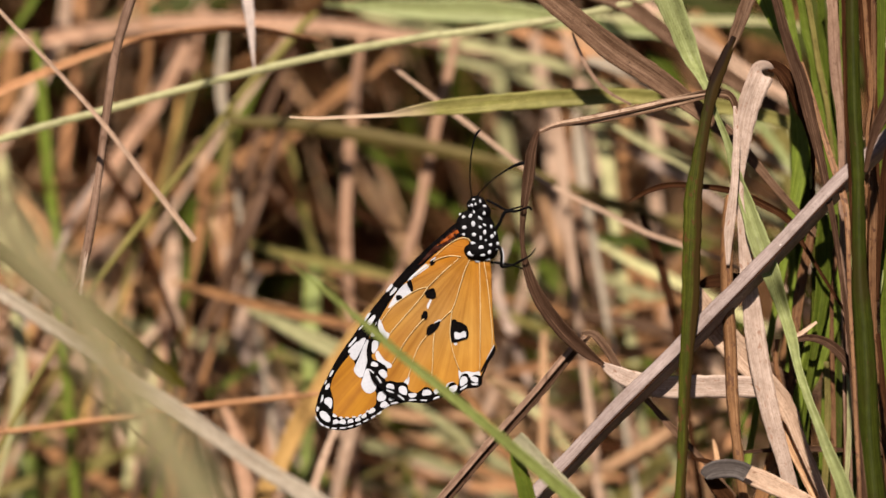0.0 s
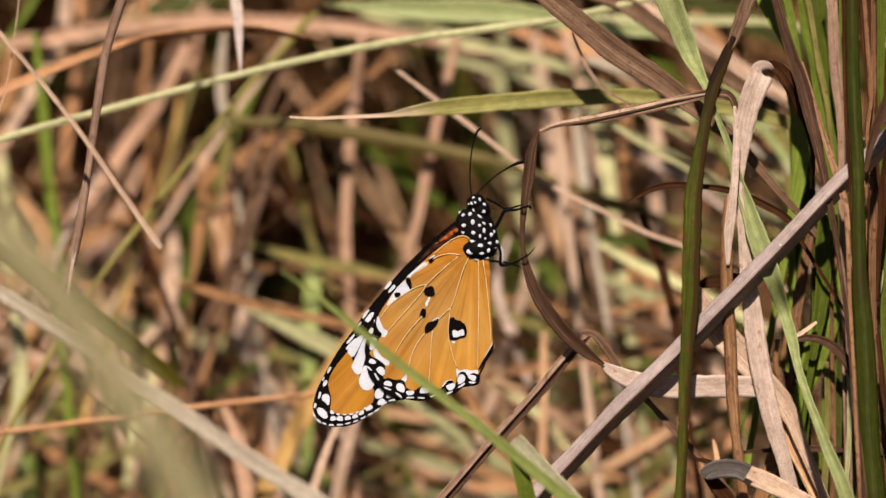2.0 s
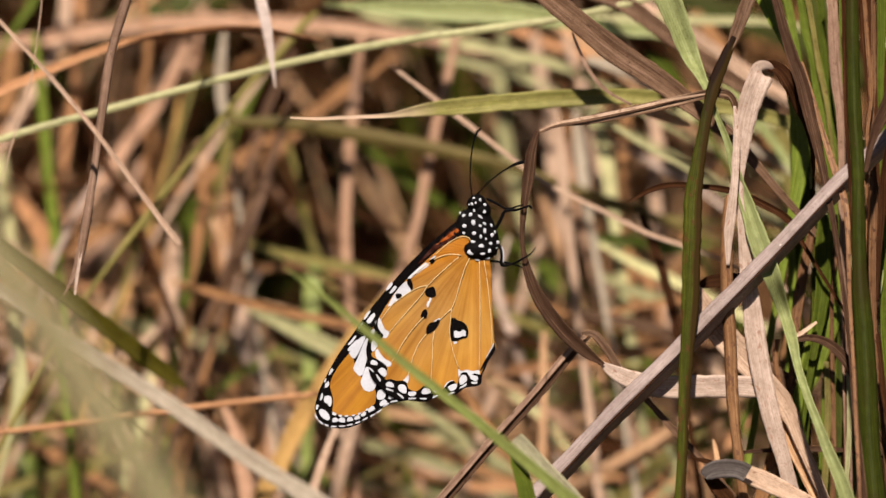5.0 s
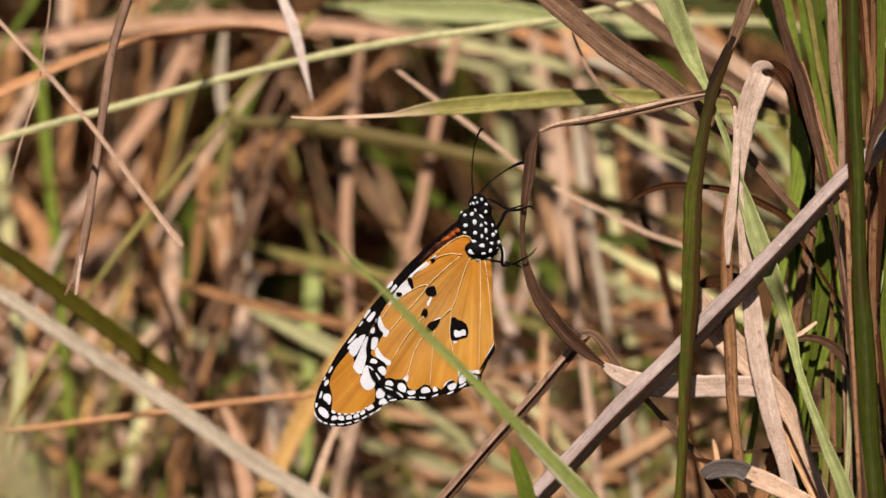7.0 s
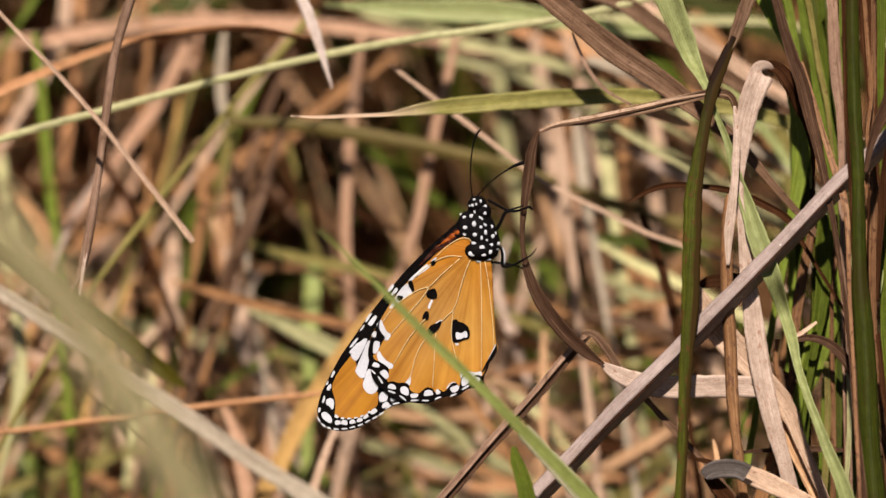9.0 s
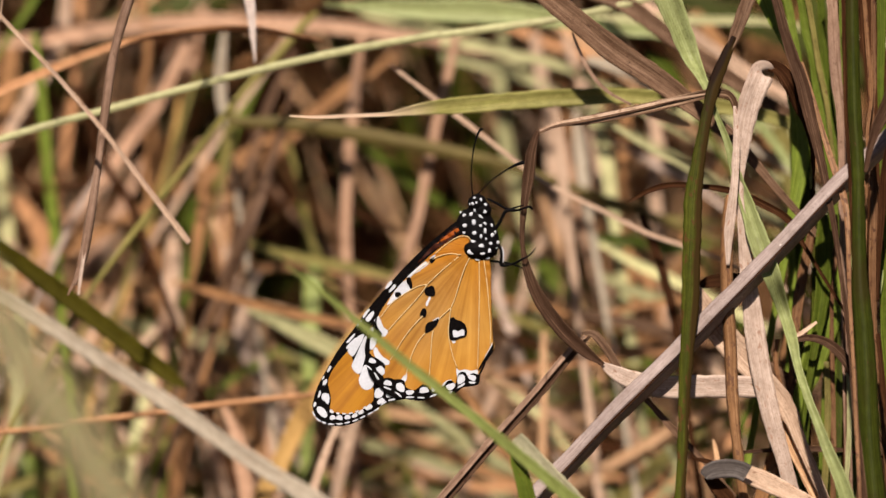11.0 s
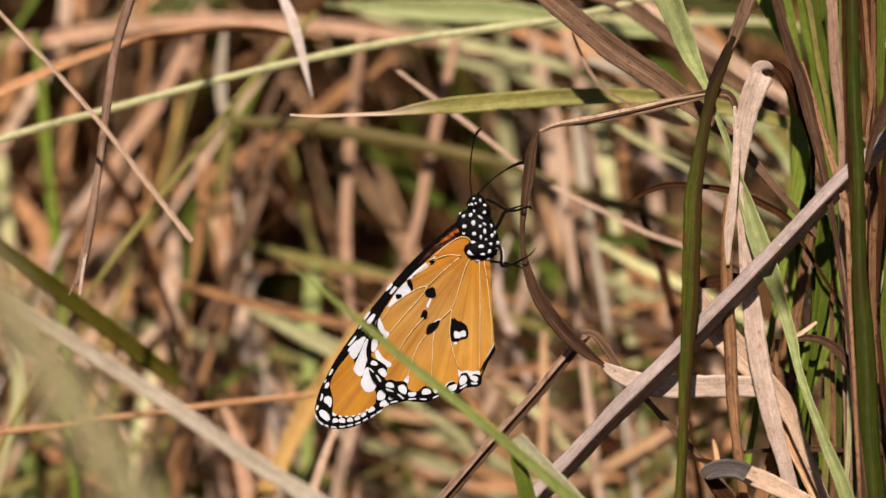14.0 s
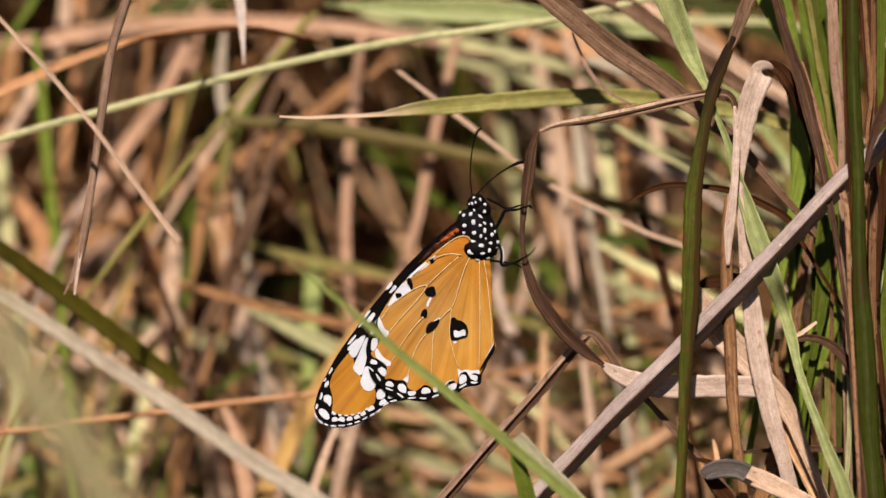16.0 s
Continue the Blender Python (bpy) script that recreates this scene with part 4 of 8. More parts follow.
grass("green", [(29.7, 96.9, 169.7, 1.3), (31.3, 94.3, 161.8, 2.3), (32, 92.4, 155.9, 2.3), (31.8, 89.5, 147, 1.7), (30, 65.1, 72, 1.7), (28.3, 40.8, -3, 1.7)], parent=tuft(0, 0))
grass("orange_straw", [(26.5, 95, 173.6, 1.3), (33.7, 93.4, 168.7, 1.8), (38.9, 91.2, 161.8, 1.8), (41, 88, 151.9, 1.5), (57.3, 62.8, 74.5, 1.5), (73.6, 37.6, -3, 1.5)], parent=tuft(0, 0))
grass("cream_green", [(29.7, 56.1, 204.5, 0.8), (36.1, 54.9, 200.8, 1.4), (43, 53.8, 197.4, 1.5), (49.9, 52.4, 192.9, 1.3), (58.8, 50.7, 187.8, 1), (222.9, 19.7, 92.4, 1), (387.1, -11.3, -3, 1)], parent=tuft(2, -1))
grass("pink_straw", [(-9.1, 43.1, 219.2, 0.4), (-1.4, 41.3, 213.7, 0.8), (8.3, 38.9, 206.6, 0.8), (17.1, 36.9, 200.3, 0.8), (26.8, 35.4, 195.7, 0.8), (35.5, 34.1, 191.6, 0.8), (44.2, 33.2, 188.8, 0.8), (50, 32.4, 186.5, 0.64), (120.8, 23.3, 149.8, 0.64), (203.4, 12.7, 85.2, 0.64), (285.9, 2, -3, 0.64)], parent=tuft(2, 0))
grass("olive", [(21.8, 71, 187.1, 0.4), (27.8, 70.4, 185.4, 0.7), (36.9, 69.8, 183.4, 0.8), (47.9, 69.5, 182.6, 0.8), (118.2, 67.9, 162.5, 0.8), (200.2, 66.1, 100.5, 0.8), (282.2, 64.3, -3, 0.8)], parent=tuft(2, 0))
grass("brown", [(34.2, 39.9, 193.3, 0.8), (36.6, 38.1, 187.7, 1.6), (39.6, 34.8, 177.5, 1.7), (41.5, 30.8, 165.5, 1.2), (55.1, 3.5, 81.2, 1.2), (68.8, -23.9, -3, 1.2)], parent=tuft(0, -1))
grass("grey_brown", [(23.8, 66.6, 166.3, 1.1), (29.9, 66.3, 165.3, 2), (35.9, 66, 164.3, 2), (43, 65.2, 161.9, 1.7), (107.3, 58.1, 131.8, 1.7), (182.4, 49.8, 75.7, 1.7), (257.5, 41.5, -3, 1.7)], parent=tuft(1, 0))
grass("straw", [(-172.4, 23.4, -3, 1.6), (-105.8, 33.7, 56.7, 1.6), (-39.3, 44, 104.4, 1.6), (17.7, 52.8, 135.9, 1.6), (27.8, 54.3, 140.7, 1.9), (39.8, 56.5, 147.4, 1.9), (51.9, 58.4, 153.1, 1.8), (64, 60.4, 159.3, 1.4)], parent=tuft(-2, 0))
grass("olive", [(-126.9, 9.7, -3, 2.2), (-49.5, 31.7, 64.4, 2.2), (27.8, 53.6, 131.8, 2.2), (33.9, 55.3, 137.1, 2.8), (42.9, 57.8, 144.8, 2.8), (52, 60.4, 152.9, 1.6)], parent=tuft(-1, 0))
grass("olive", [(-185.1, 47.6, -3, 0.8), (-114, 54.2, 71.4, 0.8), (-43, 60.7, 122.8, 0.8), (17.9, 66.4, 148.7, 0.8), (28, 67.3, 151.6, 1.3), (37.1, 68.3, 154.4, 1.2), (44.3, 68.9, 156.4, 1)], parent=tuft(-2, 0))
grass("rosy_straw", [(18.1, 80.5, 143.6, 1.1), (22.3, 79.6, 140.7, 2), (26.4, 78, 135.8, 1.8), (28.4, 75.7, 128.9, 1.5), (48.3, 54.3, 63, 1.5), (68.1, 32.9, -3, 1.5)], parent=tuft(0, 0))
grass("cream_green", [(7.7, 63, 155.2, 0.7), (15.7, 61.4, 150.2, 1.2), (21.8, 59.4, 144.2, 1.2), (27.9, 57.4, 137.9, 1.1), (31.9, 55.8, 133.1, 1.1), (89.2, 33.7, 65.1, 1.1), (146.4, 11.6, -3, 1.1)], parent=tuft(1, 0))
grass("green", [(24.3, 82.4, 149.5, 1.3), (29.5, 81.2, 145.6, 2.3), (35.7, 80.5, 143.6, 2.1), (42.9, 79.2, 139.7, 1.6), (174.1, 56.1, 68.3, 1.6), (305.4, 32.9, -3, 1.6)], parent=tuft(2, 0))
grass("orange_straw", [(34.8, 85.4, 144.1, 1), (37.9, 83.5, 138.2, 1.4), (40, 81.2, 131.3, 1.4), (60.1, 59.4, 64.1, 1.4), (80.3, 37.6, -3, 1.4)], parent=tuft(0, 0))
grass("tan_brown", [(42.2, 75, 180, 1.3), (47.2, 71.2, 168.4, 1.7), (51.3, 67.5, 156.9, 1.7), (52.3, 63.7, 145.3, 1.5), (58.8, 39.6, 71.2, 1.5), (65.3, 15.5, -3, 1.5)], parent=tuft(0, 0))
grass("olive", [(45.5, 82.8, 179.7, 1.8), (46.6, 80.9, 173.8, 2.5), (48.6, 78.3, 166.1, 2.3), (50.6, 74.6, 154.4, 2), (64.4, 49, 75.7, 2), (78.2, 23.4, -3, 2)], parent=tuft(0, 0))
grass("green", [(52.7, 77.1, 162.2, 1.3), (57.8, 75.2, 156.3, 2.2), (55.8, 72, 146.6, 2), (53.7, 68.9, 136.9, 1.8), (39, 46.1, 67, 1.8), (24.3, 23.4, -3, 1.8)], parent=tuft(0, 0))
grass("orange_straw", [(54.3, 47.9, 153.2, 1.8), (49.4, 46.3, 148.4, 2.4), (43.4, 44.8, 143.7, 2.4), (36.4, 43.3, 139, 2.2), (-68.1, 20.2, 68, 2.2), (-172.5, -2.9, -3, 2.2)], parent=tuft(-2, -1))
grass("grey_green", [(39.4, 46.3, 148.4, 1.2), (41.4, 45.1, 144.6, 2), (37.4, 42.9, 138, 2), (-4.9, 20, 67.5, 2), (-47.3, -2.9, -3, 2)], parent=tuft(-1, -1))
grass("cream_green", [(40, 77.7, 200.3, 1.9), (52.1, 77.2, 198.9, 2.2), (64.2, 76.4, 196.5, 1.9), (74.3, 75.2, 192.7, 1.5), (146.8, 66.2, 155.8, 1.5), (231.3, 55.8, 89.1, 1.5), (315.9, 45.3, -3, 1.5)], parent=tuft(2, 0))
grass("tan_brown", [(45.5, 94.1, 214.6, 1.6), (51.7, 91.6, 206.9, 2), (56.8, 88.4, 197.1, 2.1), (62.9, 84.3, 184.5, 2), (108.4, 53.9, 90.8, 2), (153.9, 23.4, -3, 2)], parent=tuft(1, 0))
grass("pink_straw", [(42.4, 68.9, 218, 1.2), (49.4, 67.6, 213.7, 2), (55.3, 65.7, 208.1, 2), (63.3, 63.9, 202.4, 1.6), (207.3, 30.5, 99.7, 1.6), (351.2, -2.9, -3, 1.6)], parent=tuft(2, -1))
grass("cream_green", [(25.6, 73.6, 219.3, 1), (34.6, 73.4, 218.9, 1.6), (47.6, 73.4, 218.7, 1.6), (60.6, 73.1, 218, 1.2), (140.4, 71.6, 194.8, 1.2), (233.5, 69.8, 121.1, 1.2), (326.7, 68.1, -3, 1.2)], parent=tuft(2, 0))
grass("pale_straw", [(25.5, 69.3, 212.7, 1.2), (32.5, 68.7, 210.8, 2.6), (39.5, 67.6, 207.5, 2.4), (45.5, 66.4, 203.7, 1.4), (208.5, 32.8, 100.3, 1.4), (371.5, -0.8, -3, 1.4)], parent=tuft(2, -1))
grass("pink_straw", [(30.6, 75.4, 225, 1.2), (37.6, 73.9, 220.2, 2), (44.1, 72.6, 216.2, 1.8), (222.5, 37, 106.6, 1.8), (400.8, 1.3, -3, 1.8)], parent=tuft(3, 0))
grass("tan_brown", [(51.9, 73.1, 198.5, 1.4), (60.9, 71.3, 192.8, 1.8), (70, 69.7, 188, 1.6), (250.8, 38.7, 92.5, 1.6), (431.5, 7.6, -3, 1.6)], parent=tuft(3, 0))
grass("olive", [(59.9, 73.4, 199.5, 3), (61.9, 70.3, 189.9, 3.4), (63, 66.9, 179.4, 3), (61.9, 62.9, 167, 2.8), (55.1, 35.3, 82, 2.8), (48.2, 7.6, -3, 2.8)], parent=tuft(0, 0))
grass("straw", [(51.5, 79.2, 180.8, 1.1), (55.5, 77.3, 175, 1.6), (52.5, 74.8, 167.2, 1.5), (51.5, 72.3, 159.5, 1.3), (40.8, 45.9, 78.3, 1.3), (30.1, 19.5, -3, 1.3)], parent=tuft(0, 0))
grass("pink_straw", [(48.4, 71, 155.6, 1.5), (55.5, 72.3, 159.5, 2.1), (62.7, 73.5, 163.4, 1.7), (126.8, 84.9, 172.8, 1.7), (201.6, 98.1, 119.5, 1.7), (276.4, 111.3, -3, 1.7)], parent=tuft(2, 0))
grass("straw", [(-73, 84.9, 137.6, 1.3), (-64.7, 83.9, 134.7, 1.8), (-54.3, 83.6, 133.7, 1.8), (-44, 84.2, 135.7, 1.5), (13.6, 87.8, 130.9, 1.5), (80.7, 91.9, 85.4, 1.5), (147.8, 96.1, -3, 1.5)], parent=tuft(1, 0))
grass("orange_straw", [(-44, 86.9, 139.1, 1.1), (-36.8, 86.3, 137.1, 1.8), (-27.4, 85, 133.2, 1.8), (-19.1, 83.1, 127.3, 1.4), (72.2, 61.9, 62.1, 1.4), (163.5, 40.8, -3, 1.4)], parent=tuft(1, 0))
grass("pink_straw", [(-41.9, 88.7, 149.5, 1.3), (-37.7, 87.1, 144.5, 1.9), (-31.5, 86.2, 141.6, 1.7), (-25.3, 85.5, 139.6, 1.3), (33.1, 79.5, 113.8, 1.3), (101.2, 72.5, 65.3, 1.3), (169.3, 65.5, -3, 1.3)], parent=tuft(1, 0))
grass("tan_brown", [(-240.2, 64.2, -3, 1.5), (-175.9, 69.7, 61.2, 1.5), (-111.5, 75.2, 105.4, 1.5), (-56.3, 80, 127.3, 1.5), (-47, 80.8, 129.8, 2), (-35.6, 81.6, 132.2, 1.8), (-27.3, 82.5, 135.2, 1.3)], parent=tuft(-2, 0))
grass("grey_green", [(-16.9, 78.5, 130.1, 1.1), (-6.6, 77.8, 128.1, 1.4), (3.7, 77.4, 126.6, 1.2), (58.9, 74.8, 109.5, 1.2), (123.2, 71.8, 65.9, 1.2), (187.5, 68.8, -3, 1.2)], parent=tuft(1, 0))
grass("straw", [(-14.8, 79.1, 144.1, 1.3), (-2.5, 78.5, 142.2, 1.7), (9.9, 78.8, 143.1, 1.5), (18.1, 78.1, 141.2, 1.1), (77.1, 73.6, 118.4, 1.1), (145.8, 68.3, 69.6, 1.1), (214.6, 63, -3, 1.1)], parent=tuft(1, 0))
grass("orange_straw", [(9.9, 78, 135.8, 1.2), (20.2, 78, 135.8, 1.5), (30.5, 78.3, 136.7, 1.2), (88.4, 80.1, 128, 1.2), (155.9, 82.2, 81.9, 1.2), (223.5, 84.2, -3, 1.2)], parent=tuft(1, 0))
grass("rosy_straw", [(-9.7, 80.7, 137, 1), (-4.5, 78.5, 130.1, 1.2), (-2.5, 76.9, 125.2, 1.1), (24.5, 56.1, 61.1, 1.1), (51.4, 35.2, -3, 1.1)], parent=tuft(0, 0))
grass("straw", [(-70.8, 89.9, 157.8, 1.3), (-64.6, 88.6, 153.9, 1.9), (-57.3, 86, 146, 1.9), (-50.1, 84.8, 142.1, 1.3), (83.4, 61.2, 69.5, 1.3), (216.9, 37.6, -3, 1.3)], parent=tuft(1, 0))
grass("rosy_straw", [(-32.6, 91.3, 157.4, 1.2), (-25.3, 90, 153.4, 1.5), (-19.1, 89.7, 152.4, 1.2), (43, 86.5, 131.6, 1.2), (115.4, 82.8, 79.3, 1.2), (187.8, 79, -3, 1.2)], parent=tuft(1, 0))
grass("straw", [(-63.7, 83.1, 127.3, 1.4), (-54.4, 82.4, 125.3, 1.6), (-44, 82, 123.8, 1.4), (10.3, 79.4, 107, 1.4), (73.8, 76.5, 64.3, 1.4), (137.2, 73.6, -3, 1.4)], parent=tuft(1, 0))
grass("pink_straw", [(-80.1, 94, 170.6, 1.7), (-76, 92.8, 166.7, 2.1), (-69.8, 89.9, 157.8, 1.9), (-65.6, 87.3, 150, 1.5), (-25.4, 62.5, 73.5, 1.5), (14.8, 37.6, -3, 1.5)], parent=tuft(0, 0))
grass("bleached", [(41.8, 101.5, 208.3, 1.2), (47, 99.9, 203.4, 1.5), (53.2, 98.3, 198.5, 1.5), (58.3, 96.1, 191.6, 1.2), (131.4, 64.5, 94.3, 1.2), (204.5, 32.9, -3, 1.2)], parent=tuft(1, 0))
grass("orange_straw", [(7.9, 106.8, 210, 1.1), (20.3, 105.2, 205.1, 1.4), (32.7, 104.3, 202.1, 1.4), (46.2, 102.3, 196.2, 1.1), (119.4, 91.9, 155.8, 1.1), (204.9, 79.7, 87.7, 1.1), (290.3, 67.5, -3, 1.1)], parent=tuft(2, 0))
grass("cream_green", [(-0.4, 100.3, 204.4, 1.1), (7.8, 99.7, 202.6, 1.7), (18.1, 98.7, 199.5, 1.7), (27.4, 97.1, 194.6, 1.3), (214.4, 65, 95.8, 1.3), (401.3, 32.9, -3, 1.3)], parent=tuft(3, 0))
grass("pink_straw", [(22.3, 104.4, 207.5, 1.3), (25.4, 101.5, 198.6, 1.8), (27.5, 98.7, 189.8, 1.7), (28.5, 95.8, 180.9, 1.3), (39.3, 65.9, 89, 1.3), (50, 36, -3, 1.3)], parent=tuft(0, 0))
grass("cream_green", [(-0.4, 83.7, 211.7, 1.1), (11.7, 83.1, 209.8, 1.6), (21.9, 82.3, 207.4, 1.5), (30, 81.1, 203.6, 0.9), (105, 69.5, 160, 0.9), (192.6, 55.9, 89.2, 0.9), (280.2, 42.4, -3, 0.9)], parent=tuft(2, 0))
grass("straw", [(17.9, 90.2, 214.7, 1.3), (28.1, 88.1, 208.4, 2.1), (37.2, 85.8, 201.1, 1.9), (44.4, 83.9, 195.3, 1.3), (166, 51.7, 96.2, 1.3), (287.6, 19.5, -3, 1.3)], parent=tuft(2, 0))
grass("bleached", [(30.1, 84, 193.2, 0.7), (37.3, 82.9, 189.8, 1.5), (45.4, 81.5, 185.4, 1.5), (52.5, 79.9, 180.6, 1.1), (187.6, 50.1, 88.8, 1.1), (322.8, 20.3, -3, 1.1)], parent=tuft(2, 0))
grass("rosy_straw", [(21.9, 79.7, 194.5, 0.8), (23.4, 77.2, 186.7, 1.3), (25.4, 74.4, 178.1, 1.3), (28, 71.2, 168.4, 1.1), (50.5, 43.4, 82.7, 1.1), (73, 15.5, -3, 1.1)], parent=tuft(0, 0))
grass("tan_brown", [(-8.1, 91.9, 207.8, 0.9), (-16.7, 89.7, 201, 1.4), (-28.5, 87.6, 194.4, 1.4), (-41.3, 85.3, 187.4, 1.3), (-215.1, 54.4, 92.2, 1.3), (-388.9, 23.4, -3, 1.3)], parent=tuft(-3, 0))
grass("bleached", [(-33.2, 82.5, 169, 0.7), (-37.3, 79.9, 161.2, 1.5), (-35.2, 77.4, 153.4, 1.5), (-31.1, 74.9, 145.6, 1.1), (7.9, 50.7, 71.3, 1.1), (47, 26.6, -3, 1.1)], parent=tuft(0, 0))
grass("cream_green", [(26.5, 84, 199.5, 1.4), (28.2, 82.4, 194.7, 2.7), (29.6, 80.5, 188.9, 2.7), (30.7, 78, 181.2, 2), (44, 47.6, 89.1, 2), (57.3, 17.2, -3, 2)], parent=tuft(0, 0))
grass("mid_green", [(35.5, 69.7, 213.9, 0.8), (38.7, 69, 211.8, 2.6), (41.5, 67.9, 208.4, 2.2), (44, 66.7, 204.6, 1.2), (108.7, 32.4, 100.8, 1.2), (173.3, -1.8, -3, 1.2)], parent=tuft(1, -1))
grass("cream_green", [(-75.8, 53.6, 170.7, 0.8), (-74.7, 52.4, 167.2, 2.4), (-74, 50.9, 162.6, 1.5), (-74.5, 49.4, 157.9, 2.4), (-75.8, 47.7, 152.7, 1.2), (-95.2, 22, 74.8, 1.2), (-114.5, -3.7, -3, 1.2)], parent=tuft(-1, -1))
grass("pink_straw", [(-47.9, 79.9, 174.1, 1.4), (-48.8, 78.7, 170.3, 2.9), (-49.4, 77.1, 165.4, 2.8), (-48.1, 75.8, 161.5, 2), (-47.3, 74.6, 157.7, 0.9), (-30.9, 48.1, 77.3, 0.9), (-14.6, 21.5, -3, 0.9)], parent=tuft(-1, 0))
grass("pink_straw", [(-27.4, 92, 211.2, 0.7), (-31.2, 90.4, 206.3, 1.5), (-34.6, 88.9, 201.8, 1.5), (-38.6, 87, 196, 1.2), (-43.2, 84.8, 189.2, 1), (-108.2, 53.1, 93.1, 1), (-173.1, 21.4, -3, 1)], parent=tuft(-2, 0))
grass("grey_brown", [(-27, 91.9, 207.8, 0.9), (-32.1, 88.4, 197.1, 1.5), (-35.1, 85.3, 187.4, 1.7), (-37.2, 82.1, 177.7, 1.3), (-56.2, 52.8, 87.4, 1.3), (-75.2, 23.4, -3, 1.3)], parent=tuft(-1, 0))
grass("cream_green", [(27.8, 69.8, 178.5, 0.8), (34.9, 68.5, 174.7, 1.6), (42, 67.6, 171.8, 1.8), (50, 66.3, 167.9, 1.5), (115.6, 56.2, 130.7, 1.5), (192.1, 44.4, 72.1, 1.5), (268.6, 32.6, -3, 1.5)], parent=tuft(2, 0))
grass("tan_brown", [(27.9, 67.1, 165.5, 0.7), (36, 67.8, 167.5, 1.3), (45.1, 68.1, 168.4, 1.3), (54.2, 69, 171.3, 0.9), (121.1, 75.9, 170.5, 0.9), (199.1, 83.9, 113.7, 0.9), (277.1, 92, -3, 0.9)], parent=tuft(2, 0))
grass("pink_straw", [(40, 67.1, 165.5, 0.9), (45.1, 65.9, 161.7, 1.9), (49.1, 64, 155.9, 1.9), (52.1, 61.5, 148.2, 1.3), (81.9, 36.9, 72.6, 1.3), (111.8, 12.4, -3, 1.3)], parent=tuft(0, 0))
grass("grey_green", [(-34.6, 64.8, 167.9, 1.1), (-26.6, 63.5, 164.1, 2.7), (-18.5, 62.3, 160.3, 3.1), (-12.5, 61, 156.4, 1.9), (113.3, 35.1, 76.7, 1.9), (239, 9.2, -3, 1.9)], parent=tuft(1, 0))
grass("grey_brown", [(-26.5, 75.9, 207.2, 0.7), (-28.6, 73.1, 198.5, 1.3), (-32.6, 70, 189, 1.3), (-37.1, 66.6, 178.5, 1.2), (-76.1, 37.1, 87.7, 1.2), (-115.2, 7.6, -3, 1.2)], parent=tuft(-1, 0))
grass("brown", [(-64, 77.7, 200.3, 0.7), (-61, 75.2, 192.7, 1.5), (-55.9, 72.7, 185, 1.5), (-52.9, 70.2, 177.3, 1.3), (-17.4, 40.9, 87.2, 1.3), (18.2, 11.6, -3, 1.3)], parent=tuft(0, 0))
grass("brown", [(-77.4, 78.1, 189.6, 0.8), (-73.4, 77.2, 186.7, 1.5), (-67.3, 77.2, 186.7, 1.3), (-61.2, 77.8, 188.7, 0.6)], parent=tuft(-1, 0))
grass("bleached", [(-60.7, 71, 191.9, 0.5), (-64.8, 68.8, 185.2, 1.1), (-68.3, 66.6, 178.5, 1.1), (-71.8, 64.1, 170.8, 0.8), (-111.8, 35.9, 83.9, 0.8), (-151.8, 7.6, -3, 0.8)], parent=tuft(-2, 0))
grass("tan_brown", [(-43.8, 75.3, 190.5, 0.7), (-43, 73.4, 184.8, 1.9), (-43.8, 71.5, 179, 1.9), (-44.4, 69.9, 174.2, 1.1), (-53.7, 41.2, 85.6, 1.1), (-63, 12.4, -3, 1.1)], parent=tuft(-1, 0))
grass("olive", [(-37.2, 77.6, 202.5, 0.8), (-38.2, 75.7, 196.7, 2.1), (-38.9, 74.1, 191.9, 1.9), (-40.2, 72.6, 187.1, 0.8), (-66.2, 41.7, 92.1, 0.8), (-92.2, 10.8, -3, 0.8)], parent=tuft(-1, 0))
grass("brown", [(-22.8, 83.4, 191.2, 0.7), (-19.8, 81.5, 185.4, 1.6), (-14.7, 79.9, 180.6, 1.5), (-9.6, 79.3, 178.6, 0.7), (59.1, 70.8, 144, 0.7), (139.3, 60.9, 82.1, 0.7), (219.5, 51, -3, 0.7)], parent=tuft(1, 0))
grass("bleached", [(11.8, 74.4, 178.1, 0.7), (9.7, 71.9, 170.4, 1.5), (11.8, 69.4, 162.7, 1.5), (14.8, 66.8, 154.9, 1.1), (45.9, 41.2, 76, 1.1), (77.1, 15.5, -3, 1.1)], parent=tuft(0, 0))
grass("brown", [(22.9, 61.7, 143.9, 1), (30, 61.4, 142.9, 2.4), (36, 61.1, 142, 1.9), (40.1, 59.8, 138.1, 1), (114.3, 36.9, 67.6, 1), (188.4, 14, -3, 1)], parent=tuft(1, 0))
grass("brown", [(9.7, 67.6, 162.2, 0.7), (14.8, 67.2, 160.7, 1.6), (19.8, 66.7, 159.3, 1.2), (22.9, 66.1, 157.4, 0.5), (149.3, 40, 77.2, 0.5), (275.8, 14, -3, 0.5)], parent=tuft(2, 0))
grass("orange_straw", [(11.7, 62.9, 157.4, 0.7), (21.8, 63.2, 158.4, 1.4), (31.9, 63.6, 159.5, 1.4), (41, 64.2, 161.2, 0.9), (105.4, 68.1, 155, 0.9), (180.5, 72.8, 101.1, 0.9), (255.7, 77.4, -3, 0.9)], parent=tuft(1, 0))
grass("green", [(25.9, 71.5, 179, 1), (32.9, 71.4, 178.5, 2.4), (41, 70.9, 177.1, 2.4), (48.1, 71.2, 178, 1.1), (117.1, 74.2, 168.3, 1.1), (197.6, 77.8, 108.7, 1.1), (278.1, 81.4, -3, 1.1)], parent=tuft(2, 0))
